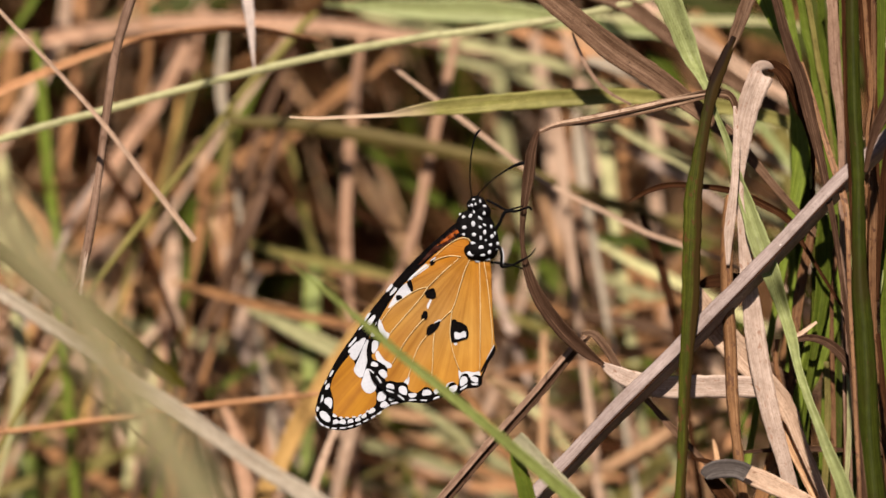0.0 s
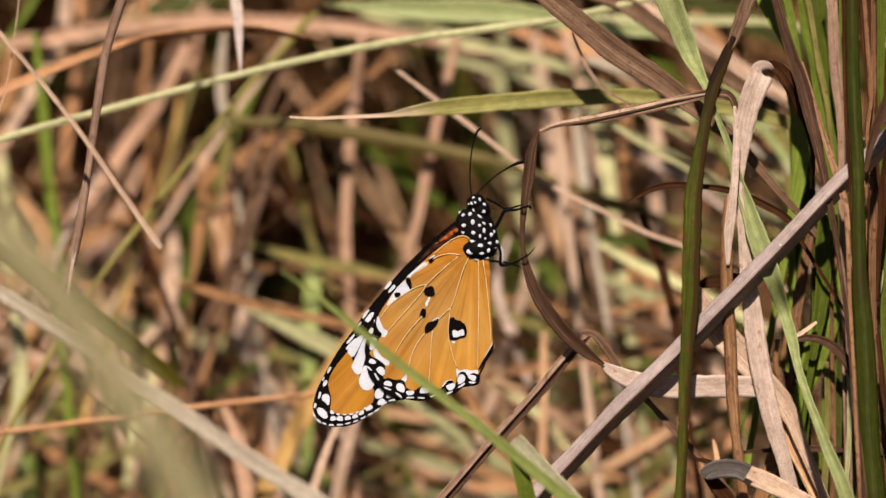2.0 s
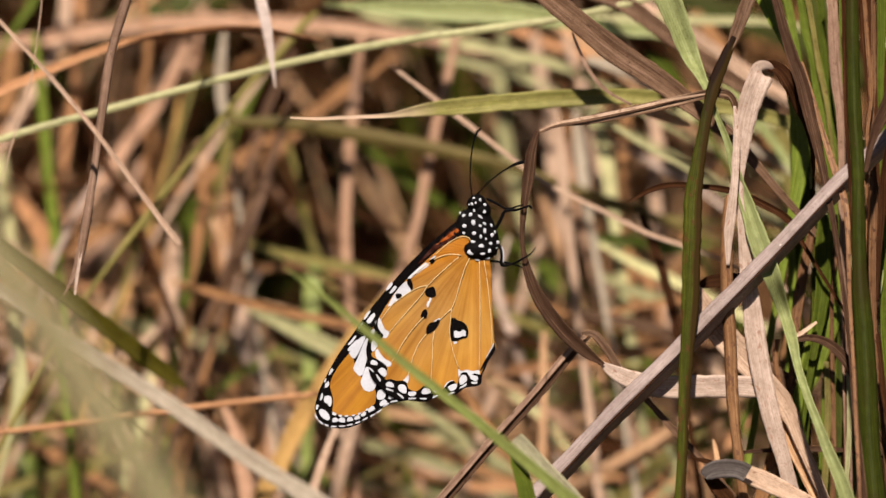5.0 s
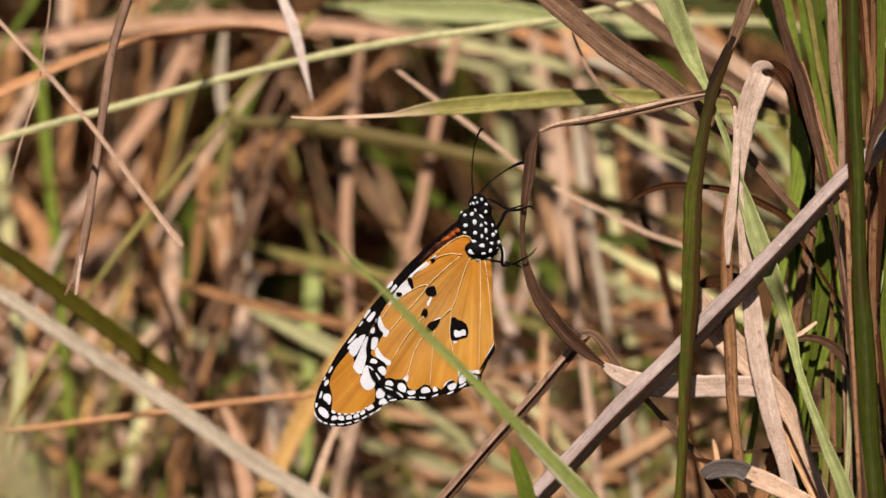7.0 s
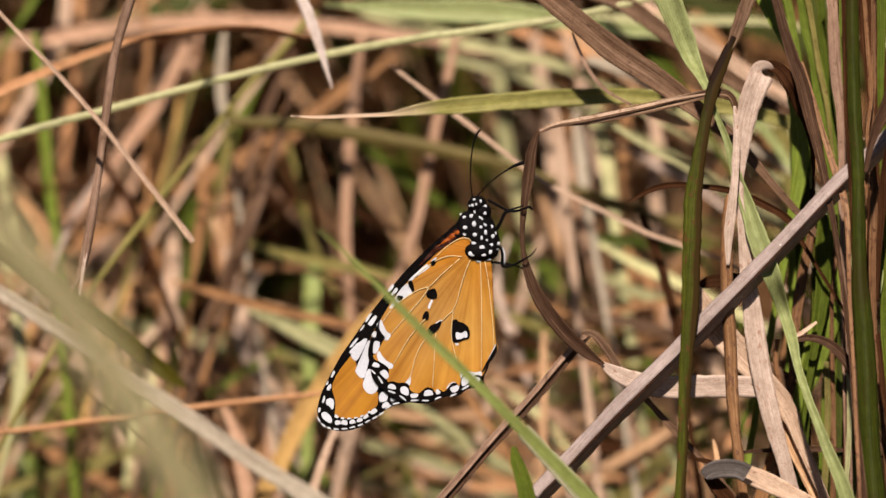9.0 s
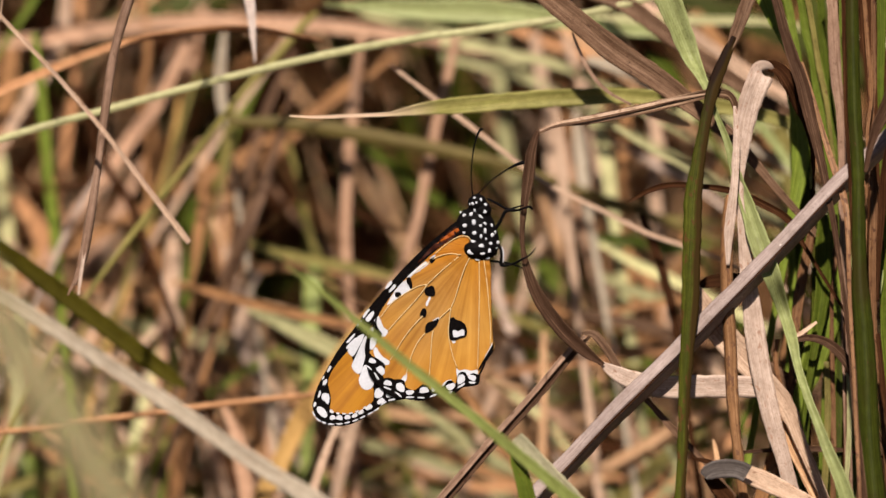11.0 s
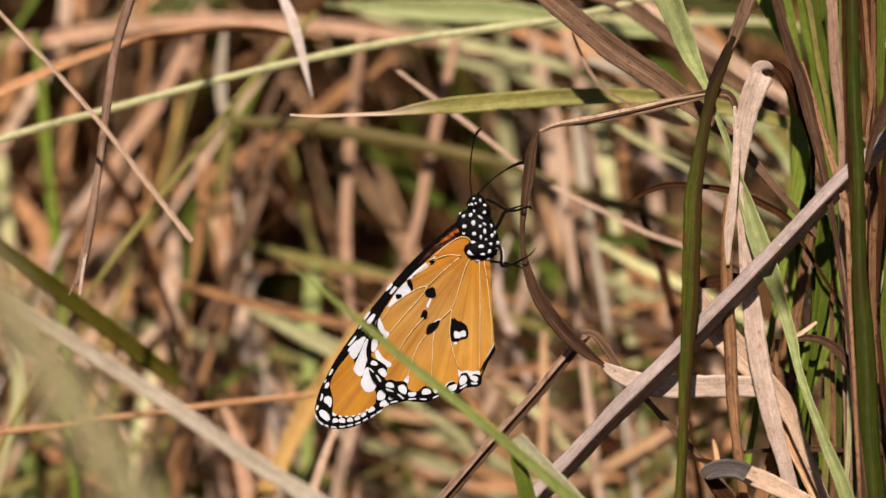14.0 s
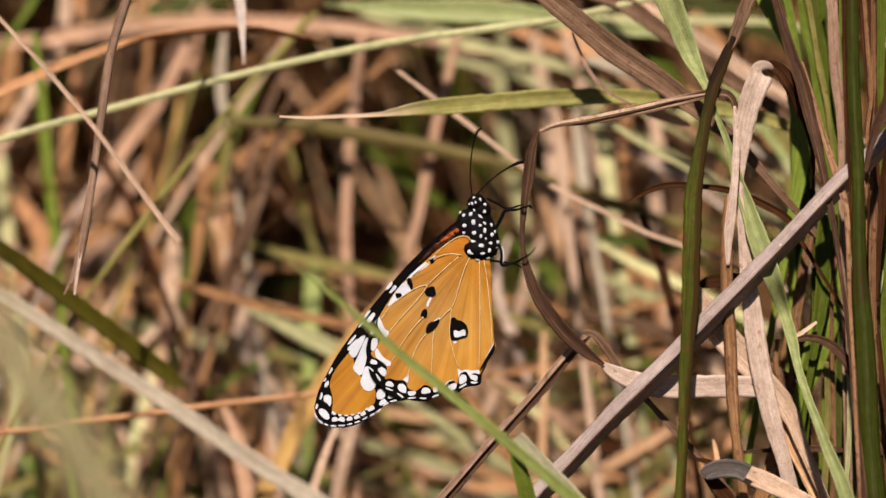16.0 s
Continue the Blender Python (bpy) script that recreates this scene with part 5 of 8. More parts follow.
grass("grey_green", [(26.9, 71.1, 172.8, 0.8), (34, 70, 169.4, 1.9), (42.1, 69.2, 167, 1.7), (49.2, 67.9, 163.1, 0.9), (202, 40.9, 80.1, 0.9), (354.9, 14, -3, 0.9)], parent=tuft(2, 0))
grass("fresh_green", [(-22.8, 77.5, 173.3, 1), (-23.2, 74.9, 171.5, 2.6), (-23.5, 71.1, 166.4, 3), (-23.7, 67.3, 161.2, 2.8), (-23.8, 63.9, 157.1, 2.2), (-26.8, 37.4, 77, 2.2), (-29.7, 11, -3, 2.2)], parent=tuft(-1, 0))
grass("pink_straw", [(-40.3, 87.8, 172.6, 1), (-38.9, 85.2, 169.7, 2.1), (-37.5, 82.1, 165.3, 2.5), (-36.4, 79.2, 161.5, 2.3), (-34.3, 76.4, 158.1, 2), (-32, 73.3, 153.8, 1.6), (9.6, 47.4, 75.4, 1.6), (51.2, 21.6, -3, 1.6)], parent=tuft(0, 0))
grass("tan_brown", [(-46.2, 51.3, 176.7, 0.5), (-43.5, 52.1, 175.9, 1.4), (-36.1, 52.4, 173.6, 1.7), (-26.2, 52.6, 170.9, 1.6), (-16.3, 52.9, 168.6, 1.4), (-9.4, 53.4, 166.8, 1.2), (-2.4, 53.3, 163.4, 1.2), (55.8, 25.8, 80.2, 1.2), (114.1, -1.6, -3, 1.2)], parent=tuft(0, -1))
grass("olive", [(-22.3, 75.5, 147.6, 1.4), (-26.1, 79, 150.5, 3.7), (-33.3, 82.3, 153, 4.3), (-41.7, 85.2, 154, 4.1), (-50, 87.8, 154.4, 3.7), (-57.4, 90.5, 155, 2.5), (-112.7, 64.5, 76, 2.5), (-168, 38.4, -3, 2.5)], parent=tuft(-2, 0))
grass("cream_green", [(-50.4, 86.5, 155.7, 0.6), (-51.1, 84.5, 153.2, 1.9), (-52.3, 81.9, 149.1, 2.3), (-53.7, 79.5, 145.6, 2.3), (-55.4, 76.8, 141.1, 2.1), (-56.2, 74.5, 138.1, 1.4), (-71.3, 51.2, 67.6, 1.4), (-86.4, 28, -3, 1.4)], parent=tuft(-1, 0))
grass("grey_green", [(-78.9, 96, 159.1, 0.8), (-78.1, 93, 156.2, 1.9), (-77.5, 89.9, 152.9, 2.1), (-77.6, 86.5, 149.2, 2.1), (-77.6, 83, 144.9, 1.7), (-78.5, 58.6, 71, 1.7), (-79.4, 34.2, -3, 1.7)], parent=tuft(-1, 0))
grass("green", [(-74.9, 98.8, 141.6, 1), (-73.5, 95.9, 139.2, 3.1), (-72.5, 92.9, 136.4, 3.1), (-73.4, 89.6, 132.6, 2.1), (-88.6, 67.2, 64.8, 2.1), (-103.9, 44.8, -3, 2.1)], parent=tuft(-1, 0))
grass("green", [(-78.1, 84.6, 136.7, 1), (-76.5, 81.4, 133.4, 2.5), (-76, 78.3, 130.2, 2.9), (-75.6, 75.1, 127, 2.7), (-69.8, 53.7, 62, 2.7), (-64, 32.2, -3, 2.7)], parent=tuft(-1, 0))
grass("olive", [(-57.8, 88.7, 149.5, 0.6), (-59.8, 85.6, 146.2, 1.7), (-60.7, 82.4, 142.9, 1.9), (-61.4, 78.9, 138.7, 1.9), (-62.3, 75.1, 133.5, 1.6), (-74.2, 52.6, 65.3, 1.6), (-86.1, 30.1, -3, 1.6)], parent=tuft(-1, 0))
grass("rosy_straw", [(-47, 93.2, 169.8, 0.8), (-48.9, 90.1, 166.5, 1.9), (-49.4, 86.6, 162.2, 2.1), (-49.8, 83.4, 159, 1.9), (-50.7, 79.9, 154.7, 1.4), (-67.9, 53.9, 75.9, 1.4), (-85.2, 27.9, -3, 1.4)], parent=tuft(-1, 0))
grass("rosy_straw", [(-55.5, 106, 183.2, 0.8), (-57.4, 102.5, 178.8, 1.5), (-61.1, 98.3, 172.5, 1.9), (-65.7, 93.9, 165.3, 1.9), (-69.7, 89.4, 158, 1.4), (-114.2, 62.8, 77.5, 1.4), (-158.7, 36.3, -3, 1.4)], parent=tuft(-2, 0))
grass("straw", [(-44.8, 101.2, 187.9, 0.5), (-44.5, 98.3, 185.6, 1.4), (-43.8, 95.2, 182.2, 1.7), (-42.9, 91.8, 178.4, 1.6), (-40.9, 88.5, 174.6, 1.4), (2.1, 59.2, 85.8, 1.4), (45.1, 29.9, -3, 1.4)], parent=tuft(0, 0))
grass("mid_green", [(-45.7, 101.8, 176.9, 0.6), (-46.3, 98.2, 174.2, 2.1), (-46.6, 94.5, 171.6, 2.3), (-47.3, 90.4, 167.5, 1.7), (-61.9, 62.2, 82.2, 1.7), (-76.5, 34.1, -3, 1.7)], parent=tuft(-1, 0))
grass("tan_brown", [(-39.6, 95.8, 184.2, 0.6), (-39.2, 93.1, 180.7, 1.5), (-39.1, 90.1, 176.3, 1.7), (-39.7, 87.1, 171.8, 1.6), (-40.4, 84.4, 168.4, 1.2), (-56.7, 56.1, 82.7, 1.2), (-73, 27.8, -3, 1.2)], parent=tuft(-1, 0))
grass("grey_brown", [(-28.2, 77.9, 200.3, 0.6), (-29.8, 74.1, 195.1, 1.3), (-31.8, 70, 189, 1.5), (-33.7, 66.3, 183.9, 1.5), (-36.4, 61.9, 176.8, 1.3), (-71.5, 32.2, 86.9, 1.3), (-106.6, 2.5, -3, 1.3)], parent=tuft(-1, 0))

grass("pink_straw", [(19.9, 72.5, 202.9, 1), (20.5, 70.9, 198.2, 2), (21.1, 69, 192.4, 2.2), (21.9, 66.9, 185.8, 1.6), (33.2, 35.7, 91.4, 1.6), (44.6, 4.6, -3, 1.6)], parent=tuft(0, 0))
grass("pale_straw", [(23.6, 76.1, 201.3, 1), (24.2, 74.4, 196, 1.9), (25, 72.2, 189.3, 2), (26.2, 70.1, 182.6, 1.4), (42.9, 39.4, 89.8, 1.4), (59.7, 8.8, -3, 1.4)], parent=tuft(0, 0))
grass("rosy_straw", [(-38.9, 54.3, 153.5, 0.7), (-36.4, 52.3, 147.3, 2.5), (-35.2, 50.1, 140.7, 2.6), (-34.8, 48.6, 135.9, 2.2), (-29, 25.7, 66.5, 2.2), (-23.2, 2.7, -3, 2.2)], parent=tuft(-1, 0))
grass("pink_straw", [(-14.3, 58.5, 153.6, 0.7), (-16.3, 56.7, 147.9, 1.9), (-18.1, 54.5, 141.2, 2), (-19.3, 52.6, 135.4, 1.6), (-33.9, 29.8, 66.2, 1.6), (-48.4, 6.9, -3, 1.6)], parent=tuft(-1, 0))
grass("pale_straw", [(-39.3, 88.2, 212.6, 0.7), (-39.9, 86.5, 207.2, 1.7), (-39.8, 84.6, 201.5, 1.8), (-38.8, 82.5, 195.2, 1), (-22.8, 49.9, 96.1, 1), (-6.7, 17.2, -3, 1)], parent=tuft(-1, 0))
# grass round the butterfly
grass("grey_brown", [(13.8, 22.6, 240.4, 3.2), (20.4, 20.8, 234.9, 3.8), (27.9, 18.9, 229.2, 4), (34.5, 17.7, 225.1, 3.8), (40.6, 16.2, 220.6, 3.2), (48.6, 14.1, 214.3, 2.1), (56.1, 11.5, 206.3, 1.3), (153.3, -13.5, 100.3, 1.3), (249.8, -47, -3, 1.3)], fold=0.2, parent=tuft(1, -1))
grass("grey_brown", [(21.8, 42.3, 233, 1.9), (30.5, 41.5, 230.7, 2.9), (38.2, 39.8, 225.5, 2.7), (46.9, 37.9, 219.7, 2.5), (54.6, 36.3, 214.7, 2.5), (61.3, 35, 210.5, 2.1), (69, 33, 204.6, 1.5), (203.3, -0.7, 100.8, 1.5), (337.7, -34.4, -3, 1.5)], fold=0.2, parent=tuft(2, -1))
grass("straw", [(32.3, 32.5, 215.8, 0.8), (36.1, 31.9, 214, 2.1), (42, 31.2, 211.8, 0.4)], parent=tuft(0, 0))
grass("twig", [(21.6, 22.6, 230.7, 0.3), (22.8, 21.7, 227.9, 0.5), (24.7, 20.5, 224.3, 0.6), (27.5, 19.6, 221.4, 0.6), (31.6, 18.9, 219.2, 0.4)], parent=tuft(0, 0))
drifting_leaf = grass("yellow_green", [(-25.5, 12.5, 219, 0.3), (-21.1, 14.2, 218.3, 0.5), (-15.5, 16, 218, 0.6), (-8.9, 17.8, 217.8, 0.8), (-6.1, 19.7, 217.7, 1.4), (-2.3, 21.6, 217.7, 2.3), (2.5, 23.5, 217.6, 2.9), (11, 25.5, 217.8, 3), (20.6, 27.4, 217.9, 2.9), (31.2, 29.2, 217.6, 2.7), (44.6, 30.6, 215.9, 2.5), (61.1, 31.1, 211.7, 2.1), (139.2, 33.6, 178.2, 2.1), (230.3, 36.6, 105.6, 2.1), (321.4, 39.5, -3, 2.1)], label='long yellow-green grass leaf with a bleached dry tip', fold=0.16, base=(44.5, 28.5, 216.6), parent=tuft(2, 0))
grass("brown", [(30.7, 8.2, 205.7, 0.25), (32.2, 8.4, 206.3, 0.57), (33.8, 8.6, 207.2, 0.9), (37.2, 9, 208.2, 1.07), (42.8, 8.9, 208.1, 0.98), (48.5, 8.6, 207.2, 1.15), (53.2, 8, 205.2, 1.23), (57.4, 7.2, 202.7, 1.15), (59.7, 6, 199.1, 0.74), (126.2, -26.8, 98.1, 0.74), (192.6, -59.6, -3, 0.74)], fold=0.3, label='curled dark brown withered grass leaf', parent=tuft(1, -1))
grass("pale_green", [(34.4, 20.5, 243.8, 4.1), (37.4, 18.5, 237.8, 4.3), (39.4, 17.1, 233, 3.8), (41.3, 15.5, 228.3, 3), (43.3, 9.3, 225.4, 1.5), (45, 7.9, 221.1, 1), (46.9, 6.5, 216.6, 1.2), (48.4, 4.7, 211.4, 1.7), (50.4, 3, 206, 2.6), (52.1, 0.3, 201, 3.2), (54.1, -2.3, 196, 2.8), (56.5, -0.4, 188.9, 2.2), (57.5, -6.5, 186.5, 1.8), (58.3, -10.7, 183.1, 1.4), (59.6, -15, 179.7, 1.3), (61.2, -18.3, 176, 1.5), (62.9, -20.7, 171.9, 1.9), (65, -23.2, 167.5, 2.3), (66.4, -24.5, 163.5, 2.5), (95.6, -51.5, 80.3, 2.5), (124.7, -78.6, -3, 2.5)], fold=0.42, parent=tuft(0, -1))
grass("rust_stalk", [(47.1, 2.77, 208.52, 0.84), (47.1, 1.99, 206.12, 1.77), (47, 1.5, 203.5, 2.1), (46.9, -1.4, 194.7, 2.1), (47.3, -4.3, 185.8, 2.1), (47.8, -7.2, 176.9, 2.1), (48.4, -9.2, 170.7, 1.8), (49.7, -12.7, 160.1, 1.7), (58.9, -39.2, 78.5, 1.7), (68.2, -65.6, -3, 1.7)], round_=True, label="brown dry grass stalk with rust specks", parent=tuft(0, -1))

# the arched dry leaf: its standing part and the part that hangs over
arched_leaf = grass("bleached", [(53.24, 14.53, 225.29, 3.38), (53.15, 13.36, 226.22, 3.75), (52.98, 12.1, 226.87, 3.84), (52.72, 10.86, 226.94, 3.93), (52.4, 9.95, 226.43, 3.92), (51.73, 9.23, 225.18, 3.92), (50.89, 8.6, 223.22, 3.83), (50.05, 7.67, 220.38, 3.55), (49.39, 6.4, 216.47, 2.99), (48.74, 4.96, 212.03, 2.24), (49, 3.6, 207.8, 1.3), (49.5, 2.1, 203.3, 1.7), (50, 0.7, 198.9, 2.1), (50.7, -1, 193.6, 2.8), (51.7, -3.6, 185.6, 3.5), (52.7, -5.4, 180.2, 3.4), (53.6, -6.7, 176.2, 3.3), (54.8, -8.3, 171.4, 2.9), (56.2, -9.7, 166.9, 2.7), (57.5, -11.3, 162, 2.5), (58.5, -12.3, 158.9, 2.5), (82.8, -38.6, 78, 2.5), (107.1, -64.9, -3, 2.5)], fold=0.1, ribs=0.02, label='bleached pinkish dry leaf arched over at its top', parent=tuft(0, -1))
grass("brown", [(53.96, 13.21, 227.72, 1.87), (55.09, 13.16, 227.54, 2.06), (56.2, 12.7, 226.8, 2.34), (57.48, 11.71, 225.04, 2.53), (58.9, 12.7, 221.6, 2.2), (60.3, 12.9, 218, 1.2), (61.4, 12.7, 213.8, 0.8), (61.8, 12.4, 209, 0.5)], thing='hanging_end', parent=arched_leaf)
grass("bleached", [(48.06, 6.14, 222.78, 0.47), (48.34, 4.93, 219.06, 0.93), (48.25, 3.21, 213.75, 1.21), (47.78, 1.48, 208.43, 1.49), (47.13, -0.31, 202.94, 1.58), (46.95, -1.98, 197.8, 0.56)], thing='torn_strip', fold=0.1, parent=arched_leaf)
grass("straw", [(56.4, -5, 171.7, 0.9), (57.7, -6, 168.5, 1.9), (59.8, -7.3, 164.5, 2.5), (61.5, -8.3, 161.4, 2.8), (63.4, -9.5, 157.9, 2.8), (105.6, -35.6, 77.4, 2.8), (147.9, -61.8, -3, 2.8)], parent=tuft(1, -1))

# the broken leaf to which the butterfly clings
broken_leaf = grass("streaked_brown", [(48.8, 8, 218.1, 0.8), (48.4, 8.7, 221.8, 1.1), (47.3, 8.8, 223.9, 1.2), (44.6, 8.4, 224.3, 1.4), (38.8, 7.5, 223.2, 1.6), (31.3, 6.5, 221.7, 1.7), (23.9, 5.6, 220.5, 1.4), (18.7, 4.9, 219.9, 0.9), (15.5, 4.1, 218.9, 0.8)], fold=0.3, label='broken brown withered leaf, folded and hanging down', parent=tuft(0, 0))
grass("pink_straw", [(44, 8.1, 224.4, 0.2), (38.8, 7.2, 223.8, 0.4), (31.3, 6, 222.4, 0.5), (23.8, 4.8, 221.2, 0.5), (18.7, 3.8, 220.5, 0.4), (15.9, 2.8, 219.6, 0.3)], thing='pale_rib', fold=0.1, parent=broken_leaf)
grass("umber", [(15.6, 4.1, 219.2, 0.7), (14.7, 3.5, 216.4, 1.4), (14.1, 2.3, 212.1, 1.9), (13.3, 0.8, 206.7, 1.2), (13.1, -0.7, 201.3, 0.8), (14.1, -2.1, 196.4, 1.5), (16.2, -3.3, 191.9, 2.3), (19.7, -4.6, 187.4, 2.4), (23.4, -5.4, 184, 1.9), (26.5, -5.9, 181.8, 0.7)], thing='hanging_end', ribs=0.001, fold=0.3, parent=broken_leaf)
grass("bleached", [(25.4, -5.2, 182.4, 0.3), (28.2, -5.5, 180.5, 2.1), (31.5, -5.6, 179, 3.2), (36.2, -5.6, 177.9, 3.7), (42.8, -5.3, 177.8, 3.8), (50.3, -5, 177.6, 3.6), (53.1, -4.8, 177.2, 3.4)], fold=0.05, parent=tuft(0, -1))
grass("grey_brown", [(23.1, 1.4, 184.8, 0.4), (25, 1.3, 184.7, 1.3), (27.3, 0.5, 182.2, 1.5), (29.7, -0.7, 178.6, 1.1), (34.4, -2.2, 173.7, 1), (39.1, -3.8, 168.8, 1.1), (43.3, -5.1, 164.7, 0.9), (48.5, -7, 158.9, 0.9), (120.5, -33.3, 78, 0.9), (192.5, -59.6, -3, 0.9)], parent=tuft(1, -1))
grass("umber", [(24.3, -1.6, 185.3, 0.5), (22, -2.4, 183, 0.9), (14.9, -5, 174.9, 1.1), (7.4, -7.5, 167.1, 1.2), (0.1, -10.1, 159.1, 1.3), (-73.8, -36.5, 78, 1.3), (-147.6, -62.8, -3, 1.3)], fold=0.1, label='dark brown dry stalk with a pale upper edge', parent=tuft(-2, -1))
grass("twig", [(23.6, -2.2, 185.6, 0.4), (21.3, -2.8, 183.7, 0.8), (14.2, -5.3, 175.8, 0.9), (6.7, -7.9, 167.9, 1), (-0.6, -10.5, 159.9, 1.1), (-74.8, -37, 78.5, 1.1), (-149, -63.4, -3, 1.1)], fold=0.1, parent=tuft(-2, -1))
leaning_stalk = grass("grey_stalk", [(81.5, 5.7, 225.6, 3.3), (72.9, 3, 217.4, 3.5), (64.8, 0.7, 210.2, 3.6), (54.5, -2.7, 199.8, 3.7), (38.7, -7.7, 184.5, 3.8), (25.7, -11.7, 172.1, 3.7), (15, -15.1, 161.5, 3.7), (10.8, -16.6, 157.1, 3.7), (-64.9, -42.6, 77, 3.7), (-140.7, -68.6, -3, 3.7)], keel=True, label='thick weathered grey-pink grass stalk leaning across the clump', parent=tuft(-2, -1))
grass("brown", [(66.6, 0.6, 211.9, 0.1), (61, -1.2, 206.5, 0.2), (54.6, -3.3, 199.9, 0.3), (47, -5.8, 192.5, 0.2), (38.8, -8.3, 184.6, 0.3), (32.2, -10.4, 178.2, 0.3), (25.8, -12.3, 172.2, 0.3), (20.1, -14.2, 166.5, 0.2), (16.4, -15.4, 162.9, 0.1)], thing='crack', label='dark crack along the stalk', parent=leaning_stalk)
grass("brown", [(42.2, 9.4, 190.1, 0.8), (44.5, 9.7, 191, 1.9), (48.8, 9.8, 191.4, 1.9), (52.6, 10.3, 192.8, 0.9)], parent=tuft(0, 0))
grass("pink_straw", [(40.3, 1, 194.9, 1.5), (42.7, -0.6, 190, 4.1), (47.3, -2.4, 184.6, 4.7), (52, -4, 179.7, 4.1), (56.7, -5.7, 174.4, 3.2), (59.5, -7.7, 168.2, 1.9), (98.1, -35.5, 82.6, 1.9), (136.6, -63.3, -3, 1.9)], parent=tuft(1, -1))
grass("grey_brown", [(53, 5.6, 178.4, 1.9), (57.8, 4.1, 173.9, 4.3), (58.7, 2.4, 168.5, 4.3), (56.4, 0.3, 162.2, 3.2), (52.6, -1.7, 155.9, 2.3), (4.8, -27.5, 76.5, 2.3), (-42.9, -53.3, -3, 2.3)], parent=tuft(-1, -1))
grass("umber", [(57.5, -2, 184.2, 0.6), (60, -1.7, 185.1, 1.1), (63.5, -1.9, 184.4, 1.5), (66.6, -2.8, 181.7, 1.7), (68.4, -4.1, 177.8, 0.9), (111.6, -33.4, 87.4, 0.9), (154.8, -62.8, -3, 0.9)], parent=tuft(1, -1))
grass("pink_straw", [(57.4, 1, 183.8, 0.4), (59.3, 1.3, 184.7, 0.8), (62.1, 2, 186.6, 0.4)], parent=tuft(0, 0))
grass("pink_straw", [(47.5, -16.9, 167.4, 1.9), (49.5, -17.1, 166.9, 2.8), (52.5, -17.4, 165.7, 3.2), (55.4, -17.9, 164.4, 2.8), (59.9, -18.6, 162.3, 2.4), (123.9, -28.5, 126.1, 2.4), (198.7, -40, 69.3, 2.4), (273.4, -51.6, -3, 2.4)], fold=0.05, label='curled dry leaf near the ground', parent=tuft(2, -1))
# the curled leaf's shaded end, its shadow painted as a grey piece
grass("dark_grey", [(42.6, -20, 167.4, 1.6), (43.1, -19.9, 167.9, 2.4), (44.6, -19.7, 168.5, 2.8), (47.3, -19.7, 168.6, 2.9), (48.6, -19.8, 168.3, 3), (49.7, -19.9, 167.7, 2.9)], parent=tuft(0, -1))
grass("brown", [(43.3, -18.1, 166.9, 1.7), (44.6, -18.6, 165.4, 2.4), (46.7, -19.4, 163.1, 2.6), (48.7, -20.6, 159.1, 2.2), (90.4, -47, 78.1, 2.2), (132, -73.3, -3, 2.2)], parent=tuft(1, -1))
grass("brown", [(41.1, -10.7, 167.1, 0.3), (43.5, -10.8, 166.7, 0.9), (45.8, -11.1, 165.8, 0.7)], parent=tuft(0, -1))
grass("straw", [(45, -2.2, 167.4, 0.3), (45.4, -2.7, 165.8, 0.8), (45.9, -3.7, 162.7, 0.9), (60.9, -30.6, 79.9, 0.9), (75.8, -57.5, -3, 0.9)], parent=tuft(0, -1))
grass("tan_brown", [(2.6, -55.4, -3, 2.3), (27.7, -29.5, 76.8, 2.3), (52.9, -3.6, 156.6, 2.3), (55.5, -1, 164.7, 2.5), (56.2, 0.8, 170.1, 2.1), (55.8, 2.3, 174.6, 1.3)], parent=tuft(0, -1))
grass("umber", [(48.6, -2, 164.9, 0.6), (56.2, -1.8, 165.4, 0.8), (62.8, -1.7, 165.5, 1), (67.5, -1.8, 165.2, 0.6), (133.1, -3.1, 147.5, 0.6), (209.6, -4.5, 91.3, 0.6), (286.1, -5.9, -3, 0.6)], parent=tuft(2, -1))

# the green clump
rusty_blade = grass("rusty_green", [(48.1, 11.4, 233.2, 1.0), (46.7, 10, 230.2, 1.8), (44.8, 8, 225.9, 2.1), (43.6, 6, 221.7, 1.9), (42.7, 4, 217.4, 2), (41.9, 2, 213.2, 2.3), (41.2, -0, 208.9, 3), (41, -2.1, 204.7, 3.1), (40.8, -4.1, 200.4, 3.2), (40.6, -7.5, 191.8, 2.9), (40.1, -10.1, 185.8, 2.4), (39.6, -12.9, 179, 1.9), (39.2, -16.4, 170.3, 1.8), (38.7, -19.5, 162.6, 1.8), (33.4, -53.2, 79.8, 1.8), (28.2, -86.9, -3, 1.8)], fold=-0.22, parent=tuft(0, -1))
grass("grey_brown", [(57.5, 20.5, 254, 2.2), (53.6, 17, 246, 2.3), (50.6, 14.2, 239.2, 2.35), (49, 12.3, 235.2, 2.1), (48, 11.3, 232.8, 1.6), (47.2, 10.5, 231, 0.6)], thing="twisted_end", label="umber-brown twisted end of the leaf", fold=0.15, parent=rusty_blade)
